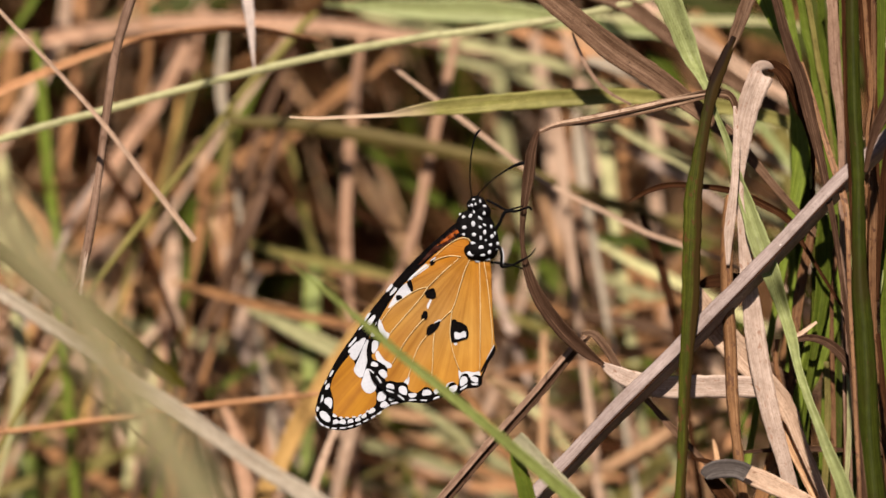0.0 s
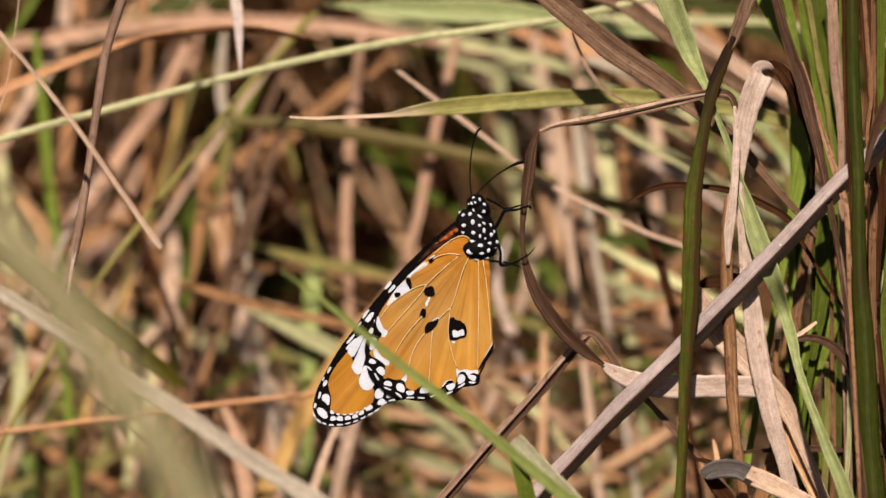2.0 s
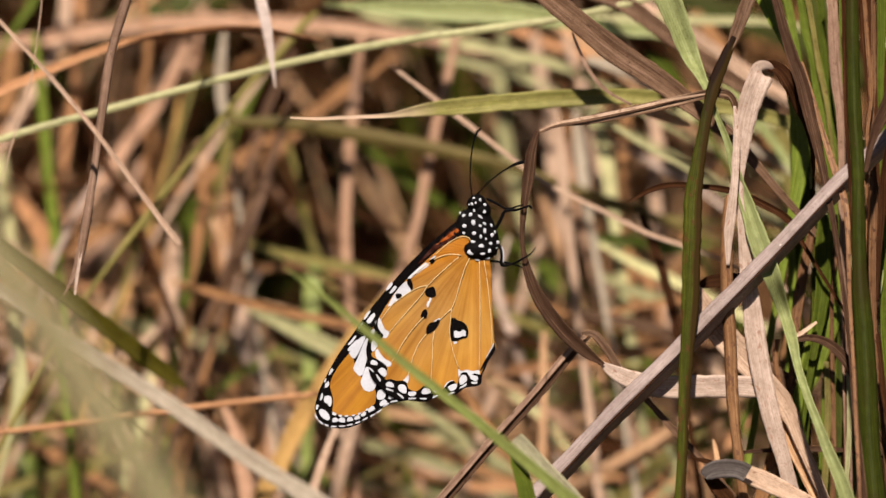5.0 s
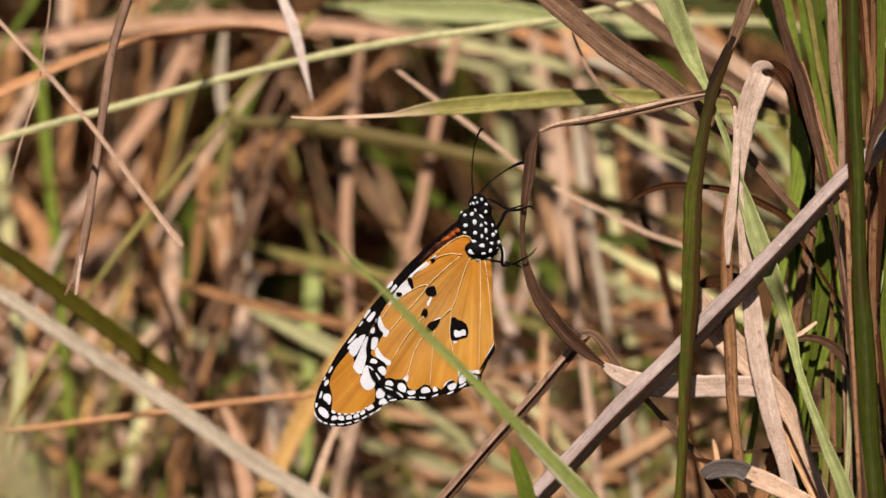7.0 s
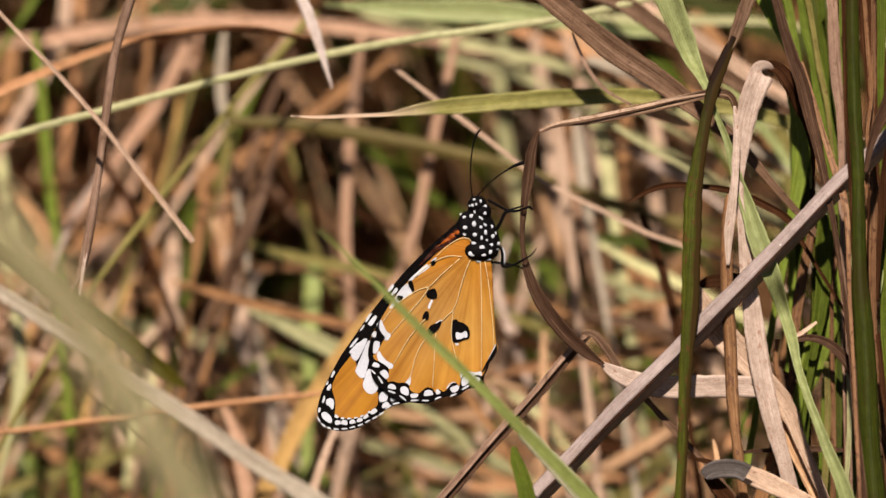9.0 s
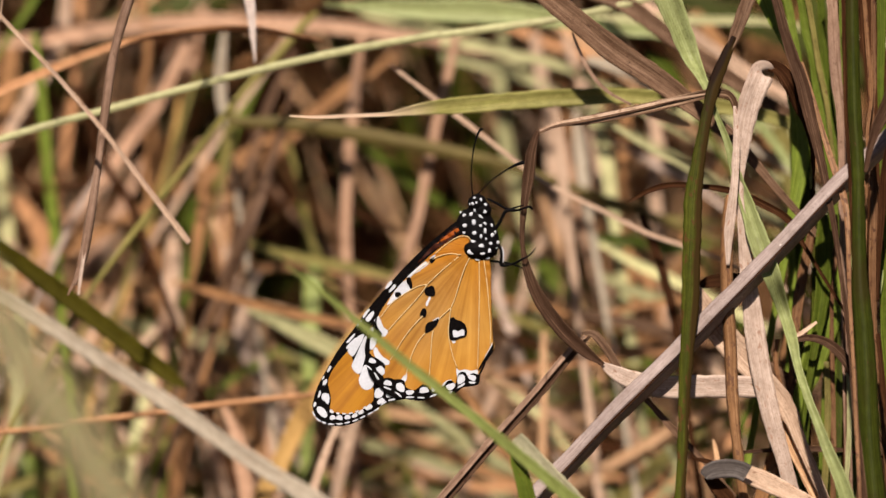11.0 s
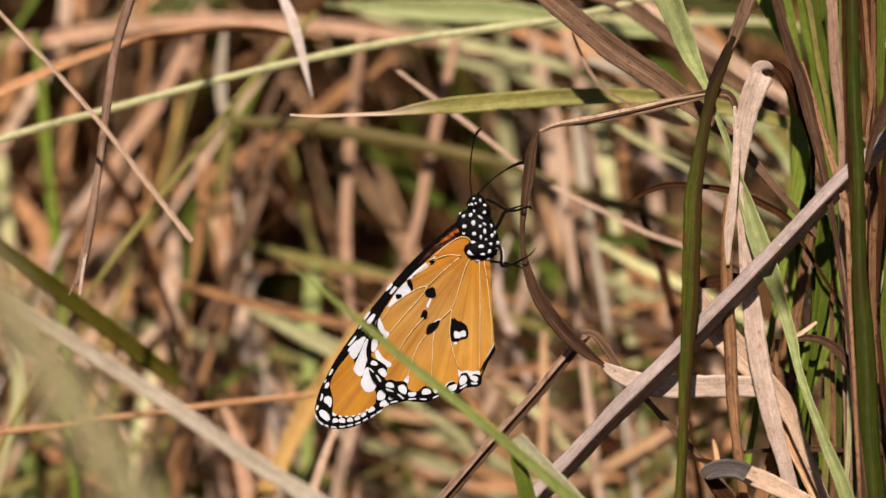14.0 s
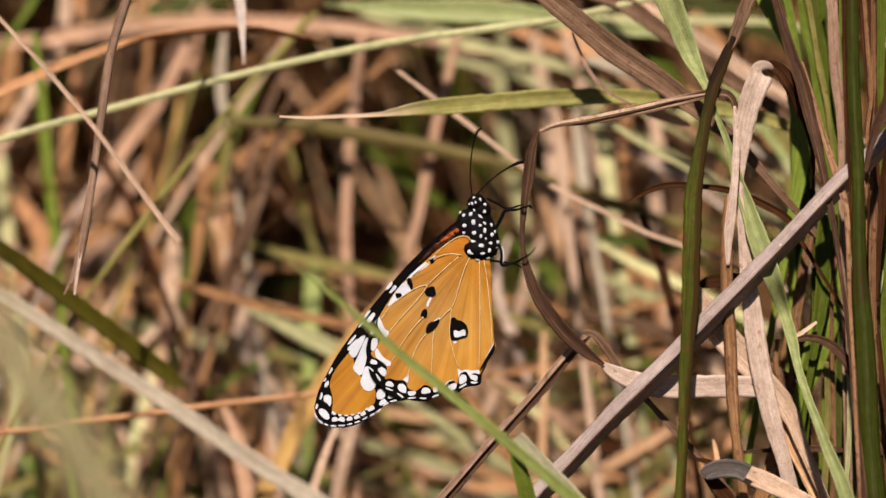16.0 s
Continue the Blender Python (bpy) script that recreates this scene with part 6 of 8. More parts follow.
grass("dark_green", [(67.1, 8.6, 246, 2.1), (67.1, 6.9, 240.7, 2.2), (67.3, 4.1, 231.9, 2), (67.5, 1.2, 223.1, 2.2), (68.1, -1.7, 214.3, 2.2), (68.3, -4.5, 205.5, 2.3), (68.4, -7.4, 196.7, 2.6), (69.1, -10.3, 187.8, 3.3), (69.7, -13.1, 179, 3.5), (70.2, -16, 170.2, 3.5), (70.8, -18.6, 162.3, 3.7), (77.6, -45.4, 79.6, 3.7), (84.3, -72.3, -3, 3.7)], fold=-0.42, parent=tuft(0, -1))
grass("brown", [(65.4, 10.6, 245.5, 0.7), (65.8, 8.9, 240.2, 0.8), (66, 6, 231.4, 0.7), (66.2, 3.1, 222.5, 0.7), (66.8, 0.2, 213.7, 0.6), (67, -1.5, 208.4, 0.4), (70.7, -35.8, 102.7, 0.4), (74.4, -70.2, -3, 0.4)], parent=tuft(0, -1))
grass("green", [(57.9, 28, 240.8, 1.3), (60, 26.2, 235.4, 1.4), (60.8, 24.8, 230.9, 1.7), (62.2, 23.3, 226.4, 2), (63.1, 21.8, 221.9, 2.3), (64, 20.4, 217.4, 2.3), (64.8, 18.9, 212.9, 2.4), (65.4, 16.9, 206.6, 2.5), (65.8, 13.9, 197.6, 2.5), (65.4, 11, 188.6, 2.5), (61.4, -20.1, 92.8, 2.5), (57.3, -51.2, -3, 2.5)], fold=0.25, parent=tuft(0, -1))
grass("olive", [(59.7, 27, 241.1, 0.8), (61.1, 25.3, 235.7, 0.9), (62.1, 23.5, 230.3, 0.9), (63, 21.8, 224.9, 0.9), (64.2, 20, 219.5, 0.8), (64.9, 18.2, 214.1, 0.7), (80.1, -17, 105.5, 0.7), (95.4, -52.3, -3, 0.7)], fold=0.25, parent=tuft(0, -1))
grass("green", [(-198.3, 168.3, -3, 2.3), (-111.2, 117.9, 216.9, 2.3), (-24.1, 67.4, 292.3, 2.3), (50.6, 24.1, 241.9, 2.3), (53.6, 22.4, 236.5, 2.6), (55.1, 21.3, 233.3, 1.9), (56.4, 20.3, 230.2, 0.8), (57.2, 19.6, 228, 0.4)], parent=tuft(-2, 0))
grass("green", [(55.6, 25.8, 240.4, 0.9), (57.5, 24.3, 235.9, 1.3), (58.6, 22.5, 230.6, 1.3), (59.6, 21.1, 226.1, 1), (60.5, 19.6, 221.6, 0.6), (84.1, -16.9, 109.3, 0.6), (107.7, -53.3, -3, 0.6)], parent=tuft(0, -1))
grass("mid_green", [(62.4, 31.9, 239.8, 1.3), (63.5, 30.1, 234.4, 1.3), (63.8, 28.6, 229.8, 1.3), (64.2, 27.1, 225.3, 1.3), (64.9, 25.4, 219.9, 1.2), (66, 23, 212.6, 1.1), (67.2, 18.3, 198.1, 1.1), (75.1, -14.4, 97.6, 1.1), (83.1, -47, -3, 1.1)], fold=0.25, parent=tuft(0, -1))
grass("dark_green", [(61.3, 29.9, 240.3, 0.9), (62.1, 28.2, 234.9, 1), (62.7, 25.8, 227.7, 0.9), (63.2, 24.3, 223.1, 0.8), (77.5, -12.4, 110.1, 0.8), (91.8, -49.1, -3, 0.8)], parent=tuft(0, -1))
grass("umber", [(52.7, 20.2, 242.9, 1.3), (55.2, 17.6, 238, 1.5), (56.5, 15.1, 233.6, 1.7), (57.9, 12.7, 229.4, 2), (59.4, 10.3, 225.3, 2.2), (60.5, 7.9, 221.1, 2.1), (61.6, 5.5, 216.9, 1.6), (62.6, 3.1, 212.8, 1.4), (63.5, 0.7, 208.7, 1.1), (64.3, -1.7, 204.6, 0.9), (65.6, -5.5, 196, 0.8), (66.7, -9.3, 187.5, 0.9), (67.2, -11.7, 183.4, 1.1), (67.4, -14.1, 179.4, 1), (67.7, -16.7, 174.4, 1), (68.1, -19.1, 170.4, 1.1), (68.8, -22.3, 163.7, 1.2), (78.2, -62.5, 80.3, 1.2), (87.7, -102.7, -3, 1.2)], fold=0.25, parent=tuft(0, -1))
grass("rust_brown", [(59.5, 14.4, 228, 0.6), (61.4, 10.9, 222.6, 0.7), (63, 7.5, 217.3, 0.9), (64.3, 4.5, 213.4, 1.1), (65.5, 1.8, 210.3, 1.3), (66.2, -0.8, 207.7, 1.1), (66.5, -3.9, 203.3, 0.8), (66.6, -8.3, 195, 0.7), (66.9, -12.2, 188.5, 0.6), (70.5, -68.3, 92.7, 0.6), (74.2, -124.5, -3, 0.6)], parent=tuft(0, -1))
grass("twig", [(63.6, 22.2, 242.4, 1.6), (64.7, 20.4, 237, 1.7), (65, 19, 232.5, 1.9), (65.2, 17.5, 228.1, 1.9), (65.6, 16.1, 223.6, 1.8), (66.2, 14.6, 219.1, 1.6), (66.6, 12.9, 213.7, 1.7), (66.6, 10.5, 206.6, 1.6), (66.8, 7.6, 197.6, 1.4), (68.9, -25, 97.3, 1.4), (71.1, -57.5, -3, 1.4)], fold=0.15, parent=tuft(0, -1))
grass("green", [(66.5, 23.1, 242.1, 0.8), (66.4, 20.5, 234.1, 0.8), (66.5, 18.5, 227.8, 0.8), (67.1, 15.6, 218.8, 0.7), (67.5, 13.5, 212.5, 0.6), (73.9, -21.5, 104.8, 0.6), (80.4, -56.5, -3, 0.6)], parent=tuft(0, -1))
grass("brown", [(69.2, 16.4, 243.9, 0.7), (69.2, 14.1, 236.8, 0.7), (69.6, 12.3, 231.5, 0.6), (69.9, 11.2, 227.9, 0.4), (82.1, -26.3, 112.5, 0.4), (94.2, -63.9, -3, 0.4)], parent=tuft(0, -1))
grass("rust_brown", [(68.9, 15.4, 244.2, 0.6), (69.7, 13.4, 238, 0.7), (70.1, 11.7, 232.6, 0.7), (70.6, 9.9, 227.3, 0.8), (70.7, 8.5, 222.9, 0.7), (70.2, 7, 218.4, 0.5), (70.1, 5, 212.2, 0.5), (66.8, -29.9, 104.6, 0.5), (63.6, -64.9, -3, 0.5)], parent=tuft(0, -1))
grass("rust_brown", [(71.1, 17.3, 243.7, 0.7), (71.3, 13.9, 233, 0.8), (71.4, 11.3, 225, 0.8), (71, 9, 217.9, 0.7), (71.2, 6.9, 211.6, 1.1), (71.3, 4, 202.7, 1.5), (71.2, 1.7, 195.6, 1.4), (71.5, -0.6, 188.5, 1.1), (71.9, -2.9, 181.4, 0.9), (72.8, -5.5, 173.3, 1), (73.6, -8.1, 165.3, 1.1), (74.1, -10.1, 159.1, 1.1), (81.4, -36.5, 78, 1.1), (88.8, -62.8, -3, 1.1)], parent=tuft(0, -1))
grass("mid_green", [(72.9, 20.2, 242.9, 1.5), (72.9, 17.6, 234.9, 1.6), (72.8, 15.9, 229.5, 1.4), (72.7, 13.9, 223.2, 1.1), (73.1, 11, 214.3, 1.3), (73.4, 6.3, 200, 1.5), (73.4, 2.3, 187.5, 1.7), (74.2, -1.8, 175, 2.1), (75.1, -6.5, 160.7, 2.3), (80.5, -33.1, 78.9, 2.3), (85.9, -59.6, -3, 2.3)], parent=tuft(0, -1))
grass("umber", [(315, 145.3, -3, 3.1), (231.5, 95.1, 208.5, 3.1), (148, 44.9, 280.6, 3.1), (76.4, 1.9, 231.6, 3.1), (73.1, -0.2, 225.4, 3), (71, -1.4, 221.5, 2), (69.8, -2.6, 218, 1.2), (69.1, -3.7, 214.4, 0.6)], fold=0.3, parent=tuft(2, 0))
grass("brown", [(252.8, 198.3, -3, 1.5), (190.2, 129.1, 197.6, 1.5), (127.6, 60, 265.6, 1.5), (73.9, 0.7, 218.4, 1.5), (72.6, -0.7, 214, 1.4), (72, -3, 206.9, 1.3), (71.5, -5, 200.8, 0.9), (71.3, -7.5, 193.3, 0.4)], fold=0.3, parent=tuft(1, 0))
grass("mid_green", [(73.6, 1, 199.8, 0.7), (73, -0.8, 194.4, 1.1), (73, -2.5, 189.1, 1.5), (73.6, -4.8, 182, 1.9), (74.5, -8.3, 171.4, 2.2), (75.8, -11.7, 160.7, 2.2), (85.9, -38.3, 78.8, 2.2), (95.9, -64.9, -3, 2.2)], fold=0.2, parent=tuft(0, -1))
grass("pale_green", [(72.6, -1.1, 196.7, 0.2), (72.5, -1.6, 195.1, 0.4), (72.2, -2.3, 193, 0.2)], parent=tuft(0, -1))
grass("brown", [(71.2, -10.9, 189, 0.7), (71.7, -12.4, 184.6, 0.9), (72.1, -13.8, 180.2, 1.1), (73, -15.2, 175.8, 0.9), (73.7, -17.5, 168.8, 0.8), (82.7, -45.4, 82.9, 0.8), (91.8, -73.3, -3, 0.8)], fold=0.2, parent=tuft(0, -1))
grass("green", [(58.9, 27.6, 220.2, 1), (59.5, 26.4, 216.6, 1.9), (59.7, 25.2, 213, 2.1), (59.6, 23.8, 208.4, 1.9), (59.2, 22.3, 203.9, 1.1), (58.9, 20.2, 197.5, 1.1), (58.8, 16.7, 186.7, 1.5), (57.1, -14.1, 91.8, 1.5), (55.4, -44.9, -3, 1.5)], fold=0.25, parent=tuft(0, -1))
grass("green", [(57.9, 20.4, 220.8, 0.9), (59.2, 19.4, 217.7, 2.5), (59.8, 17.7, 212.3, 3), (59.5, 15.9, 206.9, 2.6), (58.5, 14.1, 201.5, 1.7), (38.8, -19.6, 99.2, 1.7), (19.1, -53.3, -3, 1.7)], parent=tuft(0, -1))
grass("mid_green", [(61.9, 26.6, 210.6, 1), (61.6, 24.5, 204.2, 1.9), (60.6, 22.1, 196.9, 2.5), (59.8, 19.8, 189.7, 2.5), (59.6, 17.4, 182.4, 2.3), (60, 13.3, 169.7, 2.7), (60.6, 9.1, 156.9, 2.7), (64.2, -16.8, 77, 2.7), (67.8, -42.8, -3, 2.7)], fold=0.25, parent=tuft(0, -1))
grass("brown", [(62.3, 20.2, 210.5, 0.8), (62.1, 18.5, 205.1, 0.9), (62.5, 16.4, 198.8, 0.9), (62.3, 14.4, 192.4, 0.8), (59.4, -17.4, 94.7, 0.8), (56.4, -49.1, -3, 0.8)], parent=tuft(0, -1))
grass("pale_green", [(62, 19.6, 211.9, 0.2), (61.9, 18.7, 209, 0.4), (61.7, 17.4, 204.9, 0.2)], parent=tuft(0, 0))
grass("green", [(67.5, 10.1, 198.8, 1.5), (65.8, 7.8, 191.6, 3.4), (64.3, 6, 186.2, 4.3), (62.6, 4.6, 181.7, 4.5), (61.1, 3.1, 177.3, 3.6), (59.6, 1.7, 172.8, 2.8), (59.4, 0.2, 168.3, 2.3), (59.1, -2.4, 160.2, 1.9), (55.2, -28.9, 78.6, 1.9), (51.4, -55.4, -3, 1.9)], fold=0.25, parent=tuft(0, -1))
grass("mid_green", [(63.8, 9.4, 203, 2.4), (63.4, 7.6, 197.6, 2.8), (63.3, 5.9, 192.2, 2.6), (62.7, 4.1, 186.9, 2.1), (61.8, 2.4, 181.5, 1.3), (45.6, -27.6, 89.3, 1.3), (29.4, -57.5, -3, 1.3)], fold=0.25, parent=tuft(0, -1))
grass("dark_green", [(62.5, 11.1, 198.5, 0.9), (62.3, 9.3, 193.1, 1.2), (62.1, 7, 185.9, 1.1), (61.6, 4.7, 178.7, 0.9), (54.4, -24.9, 87.9, 0.9), (47.2, -54.4, -3, 0.9)], fold=0.25, parent=tuft(0, -1))
grass("rust_brown", [(61.7, 10.9, 201, 0.8), (60.9, 9.5, 197, 1.5), (60, 8.1, 192.5, 1.7), (59.1, 6.3, 187.1, 1.7), (58.5, 4.3, 180.8, 1.3), (57.9, 2, 173.7, 0.9), (51, -26.7, 85.3, 0.9), (44, -55.4, -3, 0.9)], parent=tuft(0, -1))
grass("rust_brown", [(65.4, 10.3, 202.7, 0.7), (65.6, 8.6, 197.3, 0.8), (65, 6.8, 191.9, 0.6), (64.8, 4.5, 184.8, 0.7), (65, 1.6, 175.8, 0.8), (65.1, -1.3, 166.8, 0.9), (65, -4.5, 157, 0.9), (64.3, -30.5, 77, 0.9), (63.5, -56.5, -3, 0.9)], parent=tuft(0, -1))
grass("tan_brown", [(57.9, 16.5, 179.7, 1.1), (57.5, 14.7, 174.2, 1.5), (57.2, 13.3, 169.7, 1.7), (57, 9.7, 158.7, 1.5), (55.6, -16.5, 77.9, 1.5), (54.1, -42.8, -3, 1.5)], parent=tuft(0, -1))
grass("rust_brown", [(55.9, 5.8, 182.3, 0.8), (55.6, 4.7, 178.7, 0.8), (56.5, 3.2, 174.2, 0.7)], parent=tuft(0, 0))
grass("olive", [(63.9, 2.8, 179.4, 0.8), (64.1, 0.4, 172.2, 1.1), (63.9, -1.9, 165, 1.1), (63.5, -4.5, 157, 1.1), (59.8, -30.5, 77, 1.1), (56, -56.5, -3, 1.1)], parent=tuft(0, -1))
grass("dark_green", [(66.2, 6, 186.2, 0.8), (66.2, 3.7, 179.1, 1), (66, 0.8, 170.1, 1.3), (65.7, -2.1, 161.1, 1.5), (65.5, -3.9, 155.7, 1.5), (62.7, -29.7, 76.4, 1.5), (59.9, -55.4, -3, 1.5)], parent=tuft(0, -1))
grass("grey_green", [(67.2, 0.3, 178.3, 0.3), (67.6, -0.9, 174.7, 0.8), (67.6, -2.6, 169.3, 0.9), (67.3, -4.4, 163.9, 0.8), (66.9, -6.1, 158.6, 0.6), (61.3, -32.3, 77.8, 0.6), (55.6, -58.6, -3, 0.6)], parent=tuft(0, -1))
grass("brown", [(66.7, 4.1, 186.9, 0.5), (66.8, 1.8, 179.7, 0.6), (67, -1.1, 170.8, 0.5), (66.8, -4, 161.8, 0.5), (65.1, -30.8, 79.4, 0.5), (63.4, -57.5, -3, 0.5)], parent=tuft(0, -1))
grass("green", [(53.4, 21.1, 167.9, 0.7), (52.3, 20.2, 165.1, 0.9), (51.1, 19.3, 162.4, 0.8), (49.7, 17.8, 157.8, 1), (47.6, 15.2, 149.6, 1.1), (28, -9.6, 73.3, 1.1), (8.4, -34.4, -3, 1.1)], parent=tuft(0, -1))
# two broad dark blades set behind, filling the clump's gaps with dark colour
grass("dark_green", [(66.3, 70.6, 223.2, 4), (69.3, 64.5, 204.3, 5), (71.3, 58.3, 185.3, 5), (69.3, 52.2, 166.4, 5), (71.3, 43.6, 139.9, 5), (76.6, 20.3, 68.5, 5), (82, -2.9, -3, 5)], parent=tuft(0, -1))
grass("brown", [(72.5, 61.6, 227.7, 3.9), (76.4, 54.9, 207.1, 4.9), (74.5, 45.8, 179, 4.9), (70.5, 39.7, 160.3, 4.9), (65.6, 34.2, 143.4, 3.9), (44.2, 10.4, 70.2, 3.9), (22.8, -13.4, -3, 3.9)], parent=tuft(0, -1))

# swaying grass before the butterfly and beside it
grass("dark_olive", [(-44.36, 30.33, 165.16, 0.5), (-46.13, 30.94, 166.26, 1.9), (-51.02, 32.56, 169.62, 3.12), (-56.92, 34.39, 173.8, 3.23), (-63.76, 36.31, 178.49, 3.12), (-70.68, 38.35, 183.17, 3.03), (-77.49, 40.27, 187.67, 2.93), (-84.43, 42.1, 191.74, 2.72), (-93.28, 43.83, 195.6, 2.53), (-162.9, -6, 98.9, 2.5), (-234.2, -39.7, -3, 2.5)], label='dark olive grass blade slanting downwards', parent=tuft(-2, -1))
grass("pale_straw", [(-83.7, -42.1, 216.1, 1.8), (-70.4, -44.7, 207.9, 2), (-56.2, -47.6, 199, 2.3), (-42.9, -50.3, 190.8, 2.5), (-32.3, -52.6, 183.8, 2.7), (-19.9, -55, 176.2, 3), (-14.5, -56.2, 172.7, 3), (117.4, -84.7, 84.8, 3), (249.4, -113.3, -3, 3)], fold=0.08, label='bleached straw stalk slanting across the clump', parent=tuft(1, -1))
near_leaf = grass("dull_khaki", [(-68.1, -214.2, 291.5, 4), (-60.5, -217.1, 282.9, 5), (-53.6, -219.8, 274.4, 5.7), (-46, -222.6, 265.8, 5.7), (-39.1, -225.7, 255.9, 5.5), (-32.1, -229, 246, 5.4), (-28, -231.1, 239.5, 5.2), (10, -251.1, 105, 6.6), (46, -273.1, -3, 6.6)], fold=0.06, label='broad khaki dry leaf bending down', base=(-28, -231.1, 239.5), parent=tuft(0, -1))
brown_twig = grass("twig", [(153.5, 217.7, -3, 1.1), (82.4, 144.5, 220.4, 1.1), (11.4, 71.4, 297, 1.1), (-49.5, 8.6, 246, 1.1), (-51.2, 6.9, 240.7, 1.6), (-53.7, 4.1, 231.9, 1.5), (-55.1, 1.2, 223.1, 1.4), (-56.7, -2.5, 211.6, 1.3), (-58, -5.1, 203.7, 1.5), (-58.9, -6.5, 199.3, 1.1), (-60.1, -7.5, 196.2, 0.6)], round_=True, label='thin dry brown stem hanging down, frayed at its end', base=(-51.2, 6.9, 240.7), parent=tuft(1, 0))
grass("twig", [(-57.6, -4.4, 206, 0.7), (-58.8, -6.2, 201.5, 0.8), (-59.9, -7.3, 197.5, 0.6), (-61.2, -8.1, 194.6, 0.3)], thing="frayed_fibre", fold=0.2, parent=brown_twig)
grass("bleached", [(-57.8, -5.2, 205, 0.4), (-58.6, -6.8, 200.5, 0.6), (-59.2, -7.9, 196.5, 0.5), (-59.4, -8.5, 194.8, 0.3)], thing="frayed_fibre", label="pale frayed fibre", fold=0.2, parent=brown_twig)
straw_twig = grass("pink_straw", [(-353, 98, -3, 0.5), (-256.5, 63.3, 211.4, 0.5), (-160, 28.5, 289.4, 0.5), (-77.3, -1.3, 247.7, 0.5), (-71.8, -3.3, 241.6, 0.6), (-62.7, -6.3, 232.5, 0.7), (-54.4, -9.2, 223.5, 0.8), (-47.1, -12.1, 214.6, 0.9), (-42.5, -13.9, 209, 1), (-41.2, -14.4, 207.4, 1.1), (-40.2, -14.8, 206.2, 0.9)], fold=0.2, label='thin bleached straw stem slanting down', base=(-71.8, -3.3, 241.6), parent=tuft(-3, 0))
hanging_tip = grass("pale_lilac", [(-244.8, 212, -3, 0.9), (-171.9, 134.4, 232.1, 0.9), (-99, 56.7, 313.3, 0.9), (-36.5, -9.8, 260.3, 0.9), (-33.9, -12.6, 251.7, 1.4), (-32.5, -14, 247.4, 1.7), (-31.5, -15.4, 243.1, 1.4), (-30.8, -16.7, 239.3, 0.8), (-30.2, -17.8, 235.7, 0.2)], fold=0.12, label='pale pinkish pointed leaf tip hanging down', base=(-32.2, -14.3, 246.6), parent=tuft(-2, 0))
front_blade = grass("fresh_green", [(-24.7, -44.6, 211.6, 0.2), (-19, -43.5, 206.7, 0.7), (-12.8, -42.6, 201, 1.2), (-6.3, -41.9, 194.9, 1.4), (1.4, -41.4, 188.2, 1.6), (8.6, -40.8, 181.7, 1.8), (15.9, -40.2, 175.1, 2), (23.1, -39.7, 168.5, 2.2), (118.1, -32.3, 82.8, 2.2), (213.1, -24.8, -3, 2.2)], label='slender green grass blade crossing before the wing', base=(23.1, -39.7, 168.5), parent=tuft(1, -1))
cut_blade = grass("pale_grey_green", [(11.9, -25.6, 176.3, 2.3), (13.4, -26.1, 174.7, 2.7), (16.6, -27.2, 171.3, 2.8), (20.9, -28.6, 166.9, 2.9), (26.2, -30.4, 161.4, 2.9), (105.7, -57.1, 79.2, 2.9), (185.3, -83.8, -3, 2.9)], label='pale grey-green cut grass blade, broken off square', base=(26.2, -30.3, 161.8), parent=tuft(1, -1))
grass("mid_green", [(11.4, -23.2, 173.8, 0.7), (11.9, -23.9, 171.7, 2), (13, -24.9, 168.6, 2.6), (14, -26.3, 164.2, 2.8), (33.3, -53.5, 80.6, 2.8), (52.6, -80.7, -3, 2.8)], parent=tuft(0, -1))
thin_thread = grass("pink_straw", [(6.2, 285.9, -3, 0.24), (-18, 186.2, 222.1, 0.24), (-42.3, 86.4, 299.4, 0.24), (-63, 0.9, 248.1, 0.24), (-63.6, -1.4, 241.1, 0.24), (-65.4, -5.1, 229.7, 0.24), (-67.9, -7.6, 221.9, 0.24), (-70.2, -10.2, 214, 0.18)], base=(-63, 0.9, 248.1), parent=tuft(0, 0))

# ---- the butterfly: hangs from the broken leaf with its wings closed ----
# its own plane: millimetres to the right and up from the root of the wings, and away from the lens
def spot_at(u, v, w):
    return (RIGHT * u + UP * v + AWAY * w) / 1000


def inside(poly, u, v):
    hit = False
    for (ax, ay), (bx, by) in zip(poly, poly[1:] + poly[:1]):
        if (ay > v) != (by > v) and u < (bx - ax) * (v - ay) / (by - ay) + ax:
            hit = not hit
    return hit


def curve_of(points, steps=6):
    """A closed outline through points."""
    pts = [np.array(p, float) for p in points]
    n, line = len(pts), []
    for i in range(n):
        a, b, c, d = pts[i - 1], pts[i], pts[(i + 1) % n], pts[(i + 2) % n]
        for k in range(steps):
            t = k / steps
            line.append(tuple(0.5 * (2 * b + (c - a) * t + (2 * a - 5 * b + 4 * c - d) * t * t + (3 * b - a - 3 * c + d) * t ** 3)))
    return line


def rounded(points, times=2):
    """A closed outline with its corners cut round."""
    line = [(float(u), float(v)) for u, v in points]
    for _ in range(times):
        line = [(a[0] + (b[0] - a[0]) * t, a[1] + (b[1] - a[1]) * t) for a, b in zip(line, line[1:] + line[:1]) for t in (0.2, 0.8)]
    return line


def wing_depth(u, v):
    """The gentle bulge and pleats of a wing, in millimetres."""
    far = math.hypot(u, v)
    return 0.35 * math.sin(far * 0.09) + 0.10 * math.sin(math.atan2(v, u) * 26)


